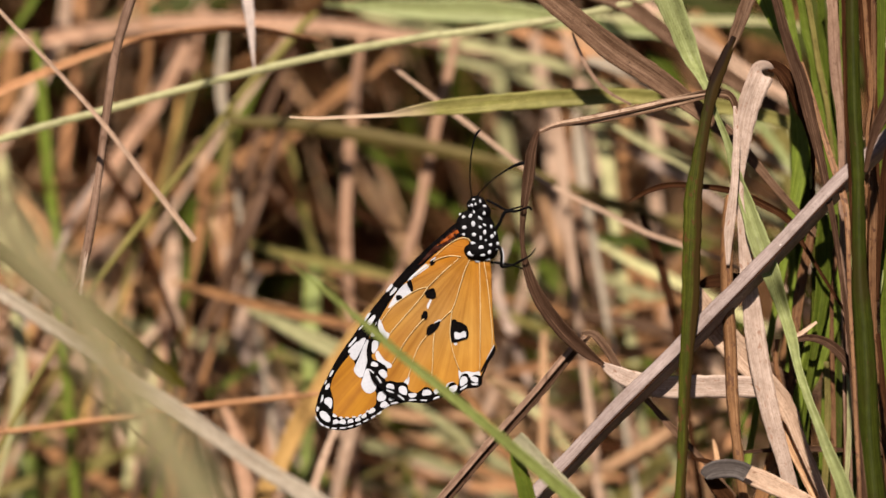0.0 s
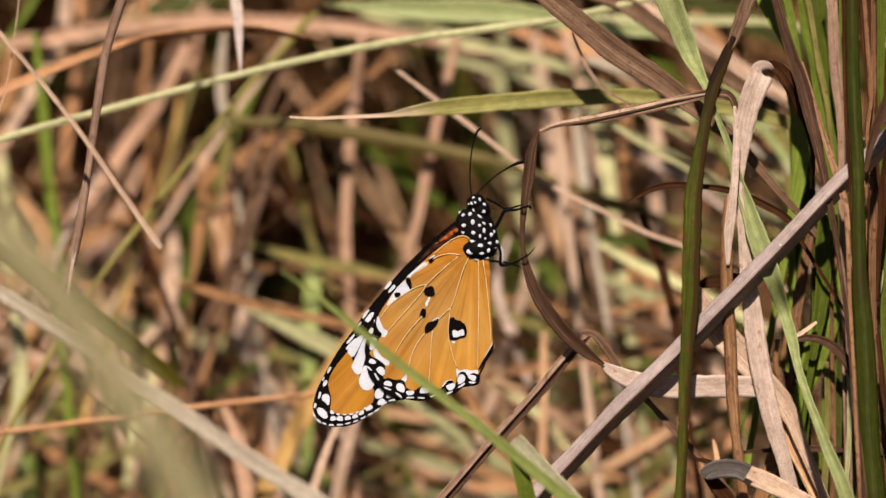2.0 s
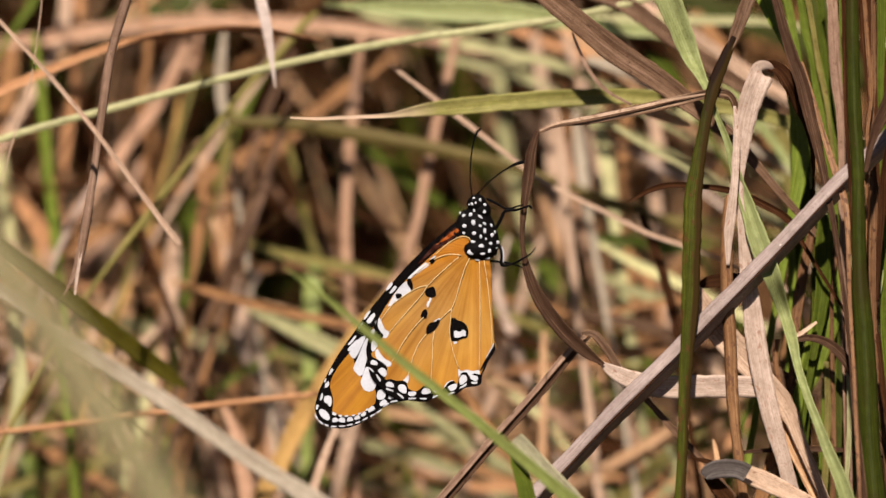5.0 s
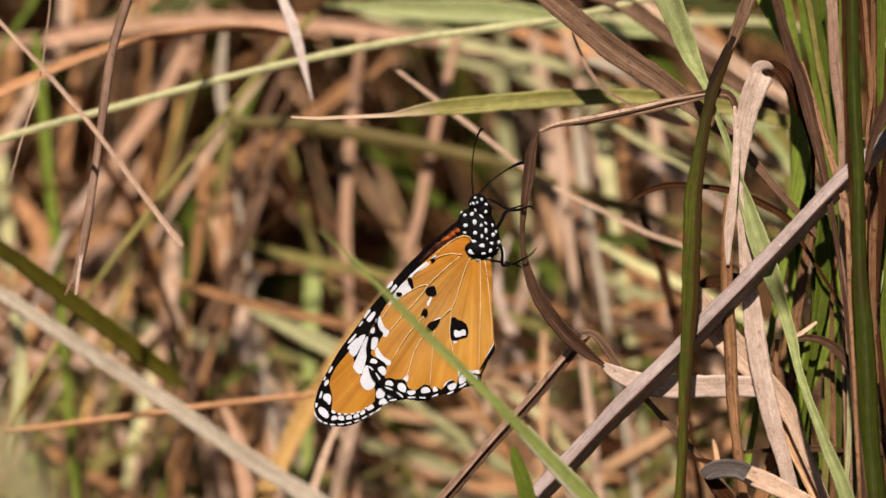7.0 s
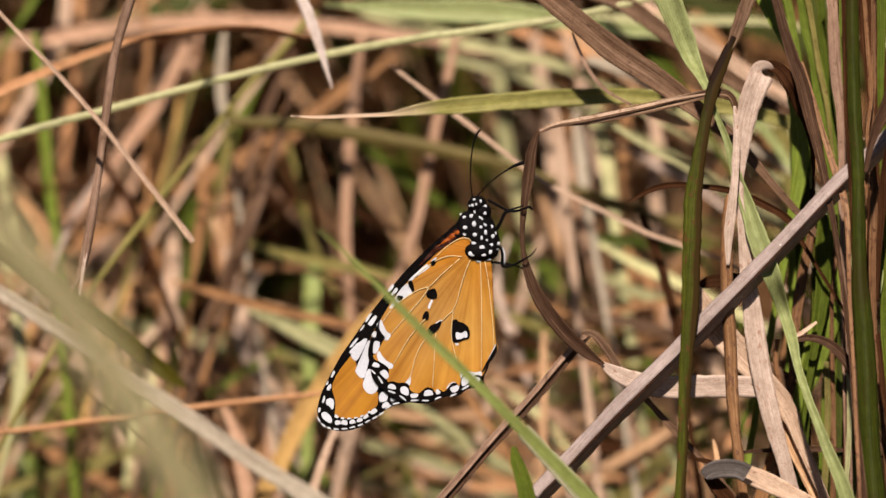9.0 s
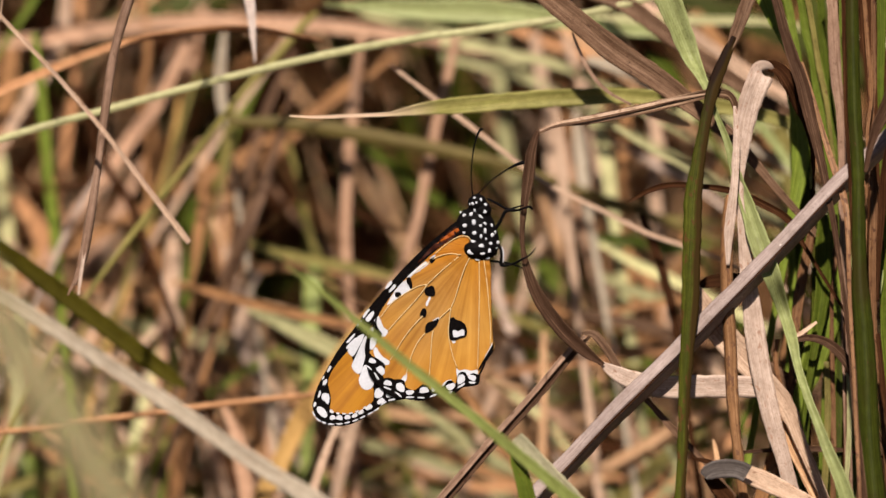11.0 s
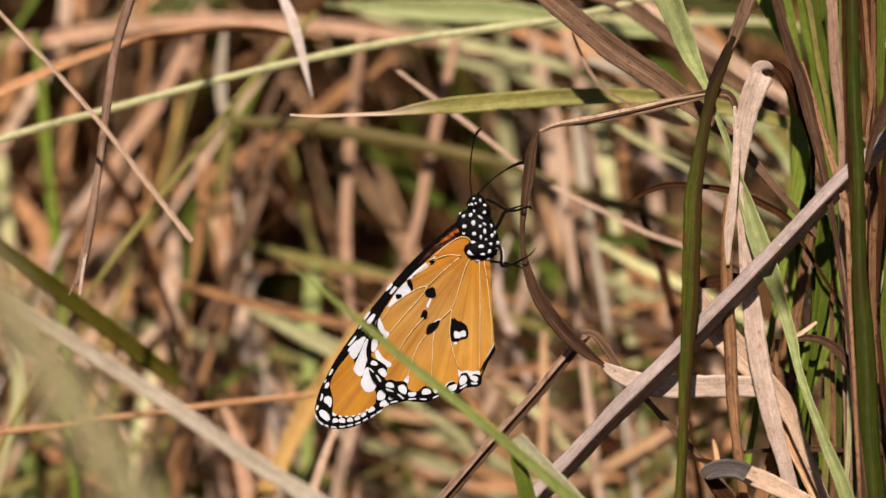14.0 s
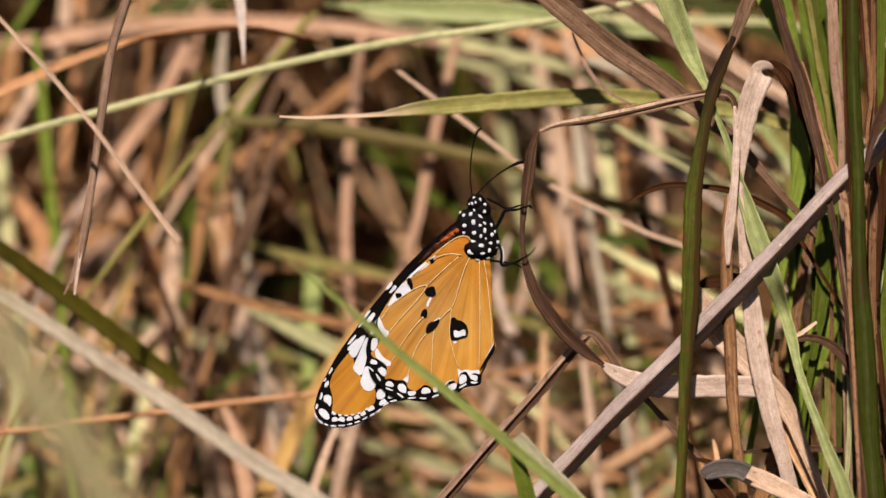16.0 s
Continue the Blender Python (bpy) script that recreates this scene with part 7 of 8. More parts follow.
def ray_angle(u, v):
    """The way of a place from the wing's root, with no seam in the wing."""
    a = math.atan2(v, u)
    return a - math.tau if a > math.pi / 2 else a


def membrane(bm, outlines, lift, step=1.1, thick=0.0):
    """Fills outlines with a fine mesh that follows the wing's bulge, lifted towards the lens. The rays run from the wing's root."""
    uv = bm.loops.layers.uv.verify()
    for line in outlines:
        us, vs = [p[0] for p in line], [p[1] for p in line]
        grid = []
        if step:
            for i in range(int((max(us) - min(us)) / step)):
                for j in range(int((max(vs) - min(vs)) / step)):
                    q = (min(us) + (i + 0.5) * step, min(vs) + (j + 0.5) * step)
                    if inside(line, *q) and min((q[0] - a) ** 2 + (q[1] - b) ** 2 for a, b in line) > (step * 0.4) ** 2:
                        grid.append(q)
        n = len(line)
        flat, _, tris, *_ = geometry.delaunay_2d_cdt([Vector(p) for p in [*line, *grid]], [(i, (i + 1) % n) for i in range(n)], [], 1, 1e-5)
        sides = (0.0, thick) if thick else (0.0,)
        for back in sides:
            verts = [bm.verts.new(spot_at(p.x, p.y, wing_depth(p.x, p.y) - lift + back)) for p in flat]
            for tri in tris:
                face = bm.faces.new([verts[i] for i in (tri if back else tri[::-1])])
                for loop, i in zip(face.loops, tri if back else tri[::-1]):
                    p = flat[i]
                    loop[uv].uv = (ray_angle(p.x, p.y) * 12, math.hypot(p.x, p.y))
    return bm


def oval(u, v, long, wide, angle=0.0, wave=0.0, n=14):
    """An uneven oval."""
    rng = random.Random(round(u * 71 + v * 13, 2))
    a0, c, s = rng.uniform(0, 6), math.cos(radians(angle)), math.sin(radians(angle))
    out = []
    for k in range(n):
        a = math.tau * k / n
        r = 1 + wave * math.sin(3 * a + a0)
        ca, sa = math.cos(a), math.sin(a)
        x = long * r * math.copysign(abs(ca) ** 0.75, ca)
        y = wide * r * math.copysign(abs(sa) ** 0.75, sa)
        out.append((u + x * c - y * s, v + x * s + y * c))
    return out


def veins(bm, lines, lift, width):
    for points in lines:
        line = [(*spot_at(p[0], p[1], wing_depth(p[0], p[1]) - lift), width * (1 - 0.4 * i / (len(points) * 5)) / 1000, 0) for i, p in enumerate(spline(points, 5))]
        sweep(bm, line, lambda w: [(-w / 2, 0), (0, w * 0.14), (w / 2, 0), (0, -w * 0.14)])
    return bm


def tube(bm, points, thick, count=8):
    """points: right, up, away in millimetres, and a width factor."""
    line = [(*spot_at(p[0], p[1], p[2]), thick * p[3] / 1000, 0) for p in spline(points, 6)]
    return sweep(bm, line, stalk_ring(0.0, count))


def lump(bm, u, v, w, ru, rv, rw, angle=0.0, shag=0.0, level=3):
    """An ellipsoid in the wings' plane, turned by angle degrees, its skin a little shaggy."""
    made = bmesh.ops.create_icosphere(bm, subdivisions=level, radius=1.0)["verts"]
    c, s = math.cos(radians(angle)), math.sin(radians(angle))
    for vert in made:
        k = 1 + shag * noise.noise(vert.co * 4 + Vector((u, v, w)))
        x, y = vert.co.x * ru * k, vert.co.y * rv * k
        vert.co = spot_at(u + x * c - y * s, v + x * s + y * c, w + vert.co.z * rw * k)
    return bm


def lumps(shapes, shag):
    bm = bmesh.new()
    for shape in shapes:
        lump(bm, *shape, shag)
    return bm


def skin(shapes, u, v):
    """How near the lens the foremost of some lumps reaches at a place, or None beside them all."""
    best = None
    for cu, cv, w, ru, rv, rw, angle in shapes:
        c, s = math.cos(radians(angle)), math.sin(radians(angle))
        x, y = (u - cu) * c + (v - cv) * s, (v - cv) * c - (u - cu) * s
        rest = 1 - (x / ru) ** 2 - (y / rv) ** 2
        if rest > 0.02:
            depth = w - rw * math.sqrt(rest)
            best = depth if best is None else min(best, depth)
    return best


def build_butterfly():
    body = part("thorax", lumps(BODY_LUMPS, 0.06), BODY_BLACK)
    root = new("butterfly")
    root.location = HANG
    tagged(root, "orange butterfly with closed black-and-white-edged wings clinging to a broken leaf", "butterfly")
    body.parent = root
    tagged(body, "black velvety thorax with white dots")
    # closed wings hide the abdomen
    part("abdomen", lump(bmesh.new(), -0.47, -5.6, 0.35, 1.1, 6.2, 0.5, -12, 0.04), BODY_BLACK, root)
    head = part("head", lumps(HEAD_LUMPS, 0.05), BODY_BLACK, root)
    part("eye", lump(bmesh.new(), 1.59, 7.46, 0.0, 0.42, 0.6, 0.5, 0), BODY_BLACK, head)
    for dots, shapes, owner in ((HEAD_DOTS, HEAD_LUMPS, head), (BODY_DOTS + LOWER_DOTS, BODY_LUMPS, body)):
        for u, v, long, wide, turn in dots:
            depth = skin(shapes, u, v)
            if depth is not None:
                part("white_dot", lump(bmesh.new(), u, v, depth, long * 0.88, wide * 0.88, 0.07, turn, 0.3, 2), WING_WHITE, owner)

    part("antenna", tube(bmesh.new(), [(-0.37, 8.58, 0, 1), (-0.65, 11.2, 0, 1), (-0.56, 14.46, 0, 1), (-0.19, 16.98, 0, 1.1), (0.28, 18.66, 0, 1.6), (0.75, 19.5, 0, 1.8), (1.21, 19.78, 0, 1.2)], 0.22), BODY_BLACK, root)
    part("antenna", tube(bmesh.new(), [(0.19, 8.58, 0.37, 1), (1.68, 10.26, 0.47, 1), (3.73, 12.04, 0.56, 1.1), (5.6, 13.25, 0.56, 1.5), (7.09, 14, 0.56, 2.5), (8.4, 14.28, 0.56, 2.7), (9.14, 14.18, 0.56, 1.8)], 0.22), BODY_BLACK, root)
    for points in ([(2.05, 8.21, -0.37, 1.2), (3.73, 7.37, -0.56, 1.4), (5.32, 6.53, -0.75, 1.1), (7, 6.9, -1.5, 0.9), (8.02, 7.18, -2.4, 0.6)],
                   [(3.55, 3.36, -0.56, 1.8), (4.29, 4.67, -0.93, 1.8), (5.13, 6.16, -1.12, 1.8), (7, 6.34, -1.6, 1.3), (8.4, 6.81, -2.6, 1.1), (9.1, 6.9, -2.7, 1.3), (9.45, 6.55, -2.3, 1.1)],
                   [(2.99, 0.37, -0.75, 1.7), (4.11, 0.37, -1.31, 1.8), (4.48, -1.12, -1.31, 1.8), (4.48, -2.71, -1.12, 1.8), (6.06, -2.61, -1.3, 1.2), (7.93, -1.68, -2.2, 1.1), (9.14, -0.95, -2.2, 0.8), (10.08, 0.19, -1.8, 0.5)],
                   [(2.61, -2.05, 0.19, 1.2), (4.2, -2.24, 0.19, 1.2), (6.06, -2.52, 0.19, 1), (7.93, -3.17, 0.19, 0.7)]):
        part("leg", tube(bmesh.new(), points, 0.32), BODY_BLACK, root)

    part("white_stripe", tube(bmesh.new(), STRIPE, 0.22), WING_WHITE, root, "white stripe along the leg")

    # hind wing
    outer = spline(HIND_EDGE, 8)
    outer = [(float(p[0]), float(p[1])) for p in outer]
    scallop = []
    for i, p in enumerate(outer):
        a, b = outer[max(i - 1, 0)], outer[min(i + 1, len(outer) - 1)]
        d = Vector((b[0] - a[0], b[1] - a[1])).normalized()
        k = 0.22 * abs(math.sin(math.pi * 9 * i / (len(outer) - 1)))
        scallop.append((p[0] + d.y * k, p[1] - d.x * k))
    outer = scallop
    top = [(float(p[0]), float(p[1])) for p in spline(HIND_TOP, 6)]
    inner = [(float(p[0]), float(p[1])) for p in spline(HIND_INNER, 6)]
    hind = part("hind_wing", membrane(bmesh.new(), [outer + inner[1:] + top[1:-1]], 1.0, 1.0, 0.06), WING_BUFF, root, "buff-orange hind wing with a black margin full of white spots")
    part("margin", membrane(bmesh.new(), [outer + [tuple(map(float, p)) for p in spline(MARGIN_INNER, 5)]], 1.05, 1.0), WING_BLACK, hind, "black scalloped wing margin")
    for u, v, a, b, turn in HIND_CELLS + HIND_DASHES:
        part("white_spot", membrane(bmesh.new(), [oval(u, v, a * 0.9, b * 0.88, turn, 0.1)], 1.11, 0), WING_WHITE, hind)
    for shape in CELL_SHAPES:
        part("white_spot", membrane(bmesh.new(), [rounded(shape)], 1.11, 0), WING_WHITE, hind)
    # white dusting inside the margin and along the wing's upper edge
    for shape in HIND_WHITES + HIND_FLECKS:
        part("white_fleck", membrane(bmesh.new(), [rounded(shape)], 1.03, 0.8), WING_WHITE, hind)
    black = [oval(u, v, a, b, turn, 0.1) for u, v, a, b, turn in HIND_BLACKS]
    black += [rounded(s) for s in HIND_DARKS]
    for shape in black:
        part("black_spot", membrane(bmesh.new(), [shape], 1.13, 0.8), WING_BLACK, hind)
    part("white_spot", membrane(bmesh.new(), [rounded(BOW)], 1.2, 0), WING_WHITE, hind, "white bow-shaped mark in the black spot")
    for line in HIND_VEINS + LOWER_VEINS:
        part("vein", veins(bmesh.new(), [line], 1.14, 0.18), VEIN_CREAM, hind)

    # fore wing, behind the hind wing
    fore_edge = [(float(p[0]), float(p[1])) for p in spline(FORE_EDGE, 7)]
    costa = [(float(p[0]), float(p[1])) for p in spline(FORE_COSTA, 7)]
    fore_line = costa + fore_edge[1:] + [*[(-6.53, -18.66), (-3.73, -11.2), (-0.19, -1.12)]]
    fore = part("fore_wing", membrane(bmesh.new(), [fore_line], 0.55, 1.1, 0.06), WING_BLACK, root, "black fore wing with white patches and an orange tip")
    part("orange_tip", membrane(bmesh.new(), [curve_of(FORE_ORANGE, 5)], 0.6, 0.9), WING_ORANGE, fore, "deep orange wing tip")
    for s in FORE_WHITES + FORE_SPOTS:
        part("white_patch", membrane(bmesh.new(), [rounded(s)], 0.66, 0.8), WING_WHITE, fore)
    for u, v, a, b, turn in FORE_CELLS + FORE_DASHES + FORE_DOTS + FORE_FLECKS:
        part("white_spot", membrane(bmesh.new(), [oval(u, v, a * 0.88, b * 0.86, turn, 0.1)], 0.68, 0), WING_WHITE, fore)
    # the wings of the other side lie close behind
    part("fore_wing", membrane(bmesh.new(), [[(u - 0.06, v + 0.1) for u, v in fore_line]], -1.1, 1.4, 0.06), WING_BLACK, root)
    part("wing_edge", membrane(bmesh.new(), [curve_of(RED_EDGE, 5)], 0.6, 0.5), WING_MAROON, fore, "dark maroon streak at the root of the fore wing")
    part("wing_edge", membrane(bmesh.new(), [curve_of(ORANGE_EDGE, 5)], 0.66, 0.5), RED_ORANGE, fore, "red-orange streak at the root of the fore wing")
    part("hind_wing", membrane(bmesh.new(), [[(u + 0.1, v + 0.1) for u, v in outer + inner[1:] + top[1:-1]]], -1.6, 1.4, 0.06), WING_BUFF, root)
    return root


HANG = Vector((0.00522, 3e-05, 0.20009))
HEAD_DOTS = [(-1.19, 7.93, 0.24, 0.24, 0), (-0.82, 7.28, 0.21, 0.21, 0), (-0.07, 8.3, 0.26, 0.26, 0), (-0.35, 7.37, 0.37, 0.26, -20), (0.21, 7.55, 0.21, 0.21, 0), (0.96, 8.02, 0.24, 0.37, 0), (1.7, 7.18, 0.32, 0.32, 0), (-1.38, 7.28, 0.19, 0.19, 0), (0.02, 6.34, 0.28, 0.56, 15), (-1.1, 6.53, 0.19, 0.19, 0), (1.61, 6.06, 0.47, 0.32, -30)]
HEAD_LUMPS = ((0.4, 7.46, 0.4, 1.62, 1.5, 1.55, 0), (1.14, 6.34, 0.55, 1.62, 1.5, 1.6, 0))
BODY_LUMPS = ((0.58, 2.52, 1.2, 3.05, 4.7, 2.6, 8), (-1.66, 4.01, 0.6, 1.45, 2.5, 1.4, -12), (2.45, 1.59, 1.0, 1.6, 3.2, 1.8, 6), (0.49, 5.32, 0.8, 2.2, 1.7, 1.7, 0), (0.77, -0.19, -0.3, 2.75, 1.75, 1.9, 0))
BODY_DOTS = [(-2.31, 5.88, 0.22, 0.28, 0), (-1.75, 5.41, 0.34, 0.34, 0), (-0.54, 5.6, 0.47, 0.37, 0), (0.96, 5.22, 0.56, 0.24, -45), (-0.16, 4.29, 0.37, 0.56, 0), (0.96, 3.73, 0.28, 0.37, 0), (1.61, 4.1, 0.41, 0.26, -20), (-1.66, 3.73, 0.43, 0.35, 20), (2.73, 3.82, 0.34, 0.34, 0), (-1.75, 2.61, 0.37, 0.28, -25), (-0.07, 2.52, 0.45, 0.37, 0), (1.7, 2.89, 0.32, 0.5, 0), (2.82, 2.24, 0.45, 0.37, 25)]
LOWER_DOTS = [(1.05, 1.96, 0.26, 0.43, 0), (1.89, 1.59, 0.22, 0.22, 0), (-0.16, 1.03, 0.56, 0.32, -20), (2.63, 0.75, 0.41, 0.34, 30), (1.05, 0.37, 0.6, 0.43, 20), (3.75, 1.03, 0.43, 0.35, 0), (3.57, 0.09, 0.37, 0.19, 20), (2.45, -0.37, 0.34, 0.43, -30), (-0.63, -0.65, 0.71, 0.52, -20), (1.33, -0.84, 0.47, 0.28, 0), (0.4, -1.77, 0.56, 0.32, -20), (2.08, -1.59, 0.56, 0.21, 0), (3.38, 2.7, 0.19, 0.37, 0)]
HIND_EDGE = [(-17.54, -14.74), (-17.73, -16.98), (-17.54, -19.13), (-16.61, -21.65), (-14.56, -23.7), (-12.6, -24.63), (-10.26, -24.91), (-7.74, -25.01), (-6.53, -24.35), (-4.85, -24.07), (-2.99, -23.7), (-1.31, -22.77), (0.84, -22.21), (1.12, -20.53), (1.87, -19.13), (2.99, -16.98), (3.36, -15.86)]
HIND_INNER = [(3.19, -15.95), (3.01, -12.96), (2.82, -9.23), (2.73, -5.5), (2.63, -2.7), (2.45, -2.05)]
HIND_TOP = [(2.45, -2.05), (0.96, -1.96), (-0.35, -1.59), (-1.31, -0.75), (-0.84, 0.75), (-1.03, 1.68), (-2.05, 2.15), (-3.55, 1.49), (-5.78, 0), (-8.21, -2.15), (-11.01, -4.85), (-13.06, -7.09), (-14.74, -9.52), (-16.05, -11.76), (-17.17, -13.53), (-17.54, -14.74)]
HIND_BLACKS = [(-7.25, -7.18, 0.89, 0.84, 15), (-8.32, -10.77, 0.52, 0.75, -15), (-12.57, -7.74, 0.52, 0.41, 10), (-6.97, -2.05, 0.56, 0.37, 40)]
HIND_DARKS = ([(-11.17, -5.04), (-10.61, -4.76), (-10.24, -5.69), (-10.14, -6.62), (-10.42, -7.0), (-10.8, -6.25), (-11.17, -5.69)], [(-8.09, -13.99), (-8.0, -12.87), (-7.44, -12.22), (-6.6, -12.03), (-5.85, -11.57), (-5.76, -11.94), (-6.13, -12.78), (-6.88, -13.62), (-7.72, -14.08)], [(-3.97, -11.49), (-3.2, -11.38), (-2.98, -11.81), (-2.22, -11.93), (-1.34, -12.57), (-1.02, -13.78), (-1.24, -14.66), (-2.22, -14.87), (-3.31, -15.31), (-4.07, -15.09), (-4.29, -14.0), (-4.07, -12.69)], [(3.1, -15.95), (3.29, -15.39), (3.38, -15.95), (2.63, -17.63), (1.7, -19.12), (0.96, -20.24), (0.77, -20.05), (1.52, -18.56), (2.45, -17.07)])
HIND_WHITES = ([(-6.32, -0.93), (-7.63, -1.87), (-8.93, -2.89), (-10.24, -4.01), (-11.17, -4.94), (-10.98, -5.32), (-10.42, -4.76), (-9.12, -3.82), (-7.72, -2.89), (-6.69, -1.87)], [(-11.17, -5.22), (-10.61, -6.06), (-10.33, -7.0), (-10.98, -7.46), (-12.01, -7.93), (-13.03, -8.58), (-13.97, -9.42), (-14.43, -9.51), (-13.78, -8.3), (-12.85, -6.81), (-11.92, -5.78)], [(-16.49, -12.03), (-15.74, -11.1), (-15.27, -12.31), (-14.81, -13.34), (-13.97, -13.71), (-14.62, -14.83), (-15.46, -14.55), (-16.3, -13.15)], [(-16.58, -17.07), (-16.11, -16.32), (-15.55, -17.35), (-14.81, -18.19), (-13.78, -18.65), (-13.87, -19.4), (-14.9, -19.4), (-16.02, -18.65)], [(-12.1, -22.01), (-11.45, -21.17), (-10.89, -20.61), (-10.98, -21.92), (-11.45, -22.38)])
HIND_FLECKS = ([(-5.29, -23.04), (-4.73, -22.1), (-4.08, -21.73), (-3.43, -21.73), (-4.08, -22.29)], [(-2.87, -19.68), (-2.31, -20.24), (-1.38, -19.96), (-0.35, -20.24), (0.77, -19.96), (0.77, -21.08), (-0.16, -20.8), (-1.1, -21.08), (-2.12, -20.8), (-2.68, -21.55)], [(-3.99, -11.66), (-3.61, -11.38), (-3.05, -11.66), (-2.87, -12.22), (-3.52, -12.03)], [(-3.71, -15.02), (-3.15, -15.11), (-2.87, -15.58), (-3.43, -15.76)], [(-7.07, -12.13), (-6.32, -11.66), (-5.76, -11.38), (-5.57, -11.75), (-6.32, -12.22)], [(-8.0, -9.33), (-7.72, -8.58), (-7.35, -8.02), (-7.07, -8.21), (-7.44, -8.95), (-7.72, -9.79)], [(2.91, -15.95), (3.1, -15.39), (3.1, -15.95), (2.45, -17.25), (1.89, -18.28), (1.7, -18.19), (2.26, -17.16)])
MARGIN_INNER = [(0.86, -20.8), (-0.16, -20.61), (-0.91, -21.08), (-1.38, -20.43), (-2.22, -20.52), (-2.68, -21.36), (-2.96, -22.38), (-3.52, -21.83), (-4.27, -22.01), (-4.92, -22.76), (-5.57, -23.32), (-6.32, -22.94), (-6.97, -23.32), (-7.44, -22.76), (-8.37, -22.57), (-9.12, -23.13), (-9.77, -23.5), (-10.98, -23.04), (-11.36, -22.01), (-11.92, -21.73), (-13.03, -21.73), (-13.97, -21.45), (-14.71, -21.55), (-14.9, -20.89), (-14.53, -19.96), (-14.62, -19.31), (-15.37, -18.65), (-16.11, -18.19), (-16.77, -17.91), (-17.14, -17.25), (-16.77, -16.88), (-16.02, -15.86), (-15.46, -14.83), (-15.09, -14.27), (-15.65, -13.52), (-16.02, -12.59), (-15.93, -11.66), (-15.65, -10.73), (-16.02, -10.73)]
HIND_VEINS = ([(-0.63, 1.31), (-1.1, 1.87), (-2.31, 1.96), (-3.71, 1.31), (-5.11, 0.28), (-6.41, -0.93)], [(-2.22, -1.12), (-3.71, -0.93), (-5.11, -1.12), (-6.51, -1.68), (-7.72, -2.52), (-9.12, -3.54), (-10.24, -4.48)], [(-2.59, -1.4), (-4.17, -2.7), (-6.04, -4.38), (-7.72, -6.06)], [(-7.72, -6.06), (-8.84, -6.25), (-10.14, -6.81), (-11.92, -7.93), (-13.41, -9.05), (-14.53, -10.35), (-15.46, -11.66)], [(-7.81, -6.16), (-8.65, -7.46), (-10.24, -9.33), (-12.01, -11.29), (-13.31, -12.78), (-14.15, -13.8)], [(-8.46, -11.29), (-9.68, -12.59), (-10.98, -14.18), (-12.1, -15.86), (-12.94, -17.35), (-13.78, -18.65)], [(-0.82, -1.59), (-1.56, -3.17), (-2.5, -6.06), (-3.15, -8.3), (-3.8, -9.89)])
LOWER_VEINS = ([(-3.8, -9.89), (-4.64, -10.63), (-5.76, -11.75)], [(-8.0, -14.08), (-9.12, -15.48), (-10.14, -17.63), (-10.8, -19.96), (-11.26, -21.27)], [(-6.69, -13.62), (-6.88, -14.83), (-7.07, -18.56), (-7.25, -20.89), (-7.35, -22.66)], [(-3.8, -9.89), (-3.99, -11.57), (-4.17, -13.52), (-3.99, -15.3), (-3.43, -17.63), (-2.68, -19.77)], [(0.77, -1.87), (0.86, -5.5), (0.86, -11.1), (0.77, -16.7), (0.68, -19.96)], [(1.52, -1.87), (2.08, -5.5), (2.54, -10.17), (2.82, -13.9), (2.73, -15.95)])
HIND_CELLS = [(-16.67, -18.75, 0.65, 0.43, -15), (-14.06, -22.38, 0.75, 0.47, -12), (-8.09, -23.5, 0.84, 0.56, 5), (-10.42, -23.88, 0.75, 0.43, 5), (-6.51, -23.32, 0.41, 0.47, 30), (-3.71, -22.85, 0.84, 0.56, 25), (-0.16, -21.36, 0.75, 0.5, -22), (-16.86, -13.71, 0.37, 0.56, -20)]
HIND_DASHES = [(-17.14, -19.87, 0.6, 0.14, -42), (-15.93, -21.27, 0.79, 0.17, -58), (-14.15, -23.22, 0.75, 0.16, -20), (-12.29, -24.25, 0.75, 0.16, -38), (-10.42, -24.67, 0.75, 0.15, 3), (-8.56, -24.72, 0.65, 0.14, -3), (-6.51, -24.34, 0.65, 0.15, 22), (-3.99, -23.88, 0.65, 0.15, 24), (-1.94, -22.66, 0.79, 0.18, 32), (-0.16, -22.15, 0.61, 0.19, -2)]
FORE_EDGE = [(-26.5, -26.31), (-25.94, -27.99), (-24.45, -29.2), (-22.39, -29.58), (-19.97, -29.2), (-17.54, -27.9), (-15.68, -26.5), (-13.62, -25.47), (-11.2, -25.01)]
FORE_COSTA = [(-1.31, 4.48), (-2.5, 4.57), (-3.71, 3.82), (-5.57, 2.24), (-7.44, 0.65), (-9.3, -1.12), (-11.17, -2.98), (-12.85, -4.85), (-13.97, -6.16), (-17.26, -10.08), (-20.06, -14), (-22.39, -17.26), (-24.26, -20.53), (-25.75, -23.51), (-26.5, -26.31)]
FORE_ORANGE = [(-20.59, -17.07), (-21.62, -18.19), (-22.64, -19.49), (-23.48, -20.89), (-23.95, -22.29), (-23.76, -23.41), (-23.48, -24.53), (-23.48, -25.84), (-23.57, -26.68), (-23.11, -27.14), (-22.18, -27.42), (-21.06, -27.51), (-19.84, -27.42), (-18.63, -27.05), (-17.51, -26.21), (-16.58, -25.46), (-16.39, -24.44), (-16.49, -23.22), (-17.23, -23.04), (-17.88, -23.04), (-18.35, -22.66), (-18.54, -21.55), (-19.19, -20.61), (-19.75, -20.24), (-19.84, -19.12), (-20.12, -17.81)]
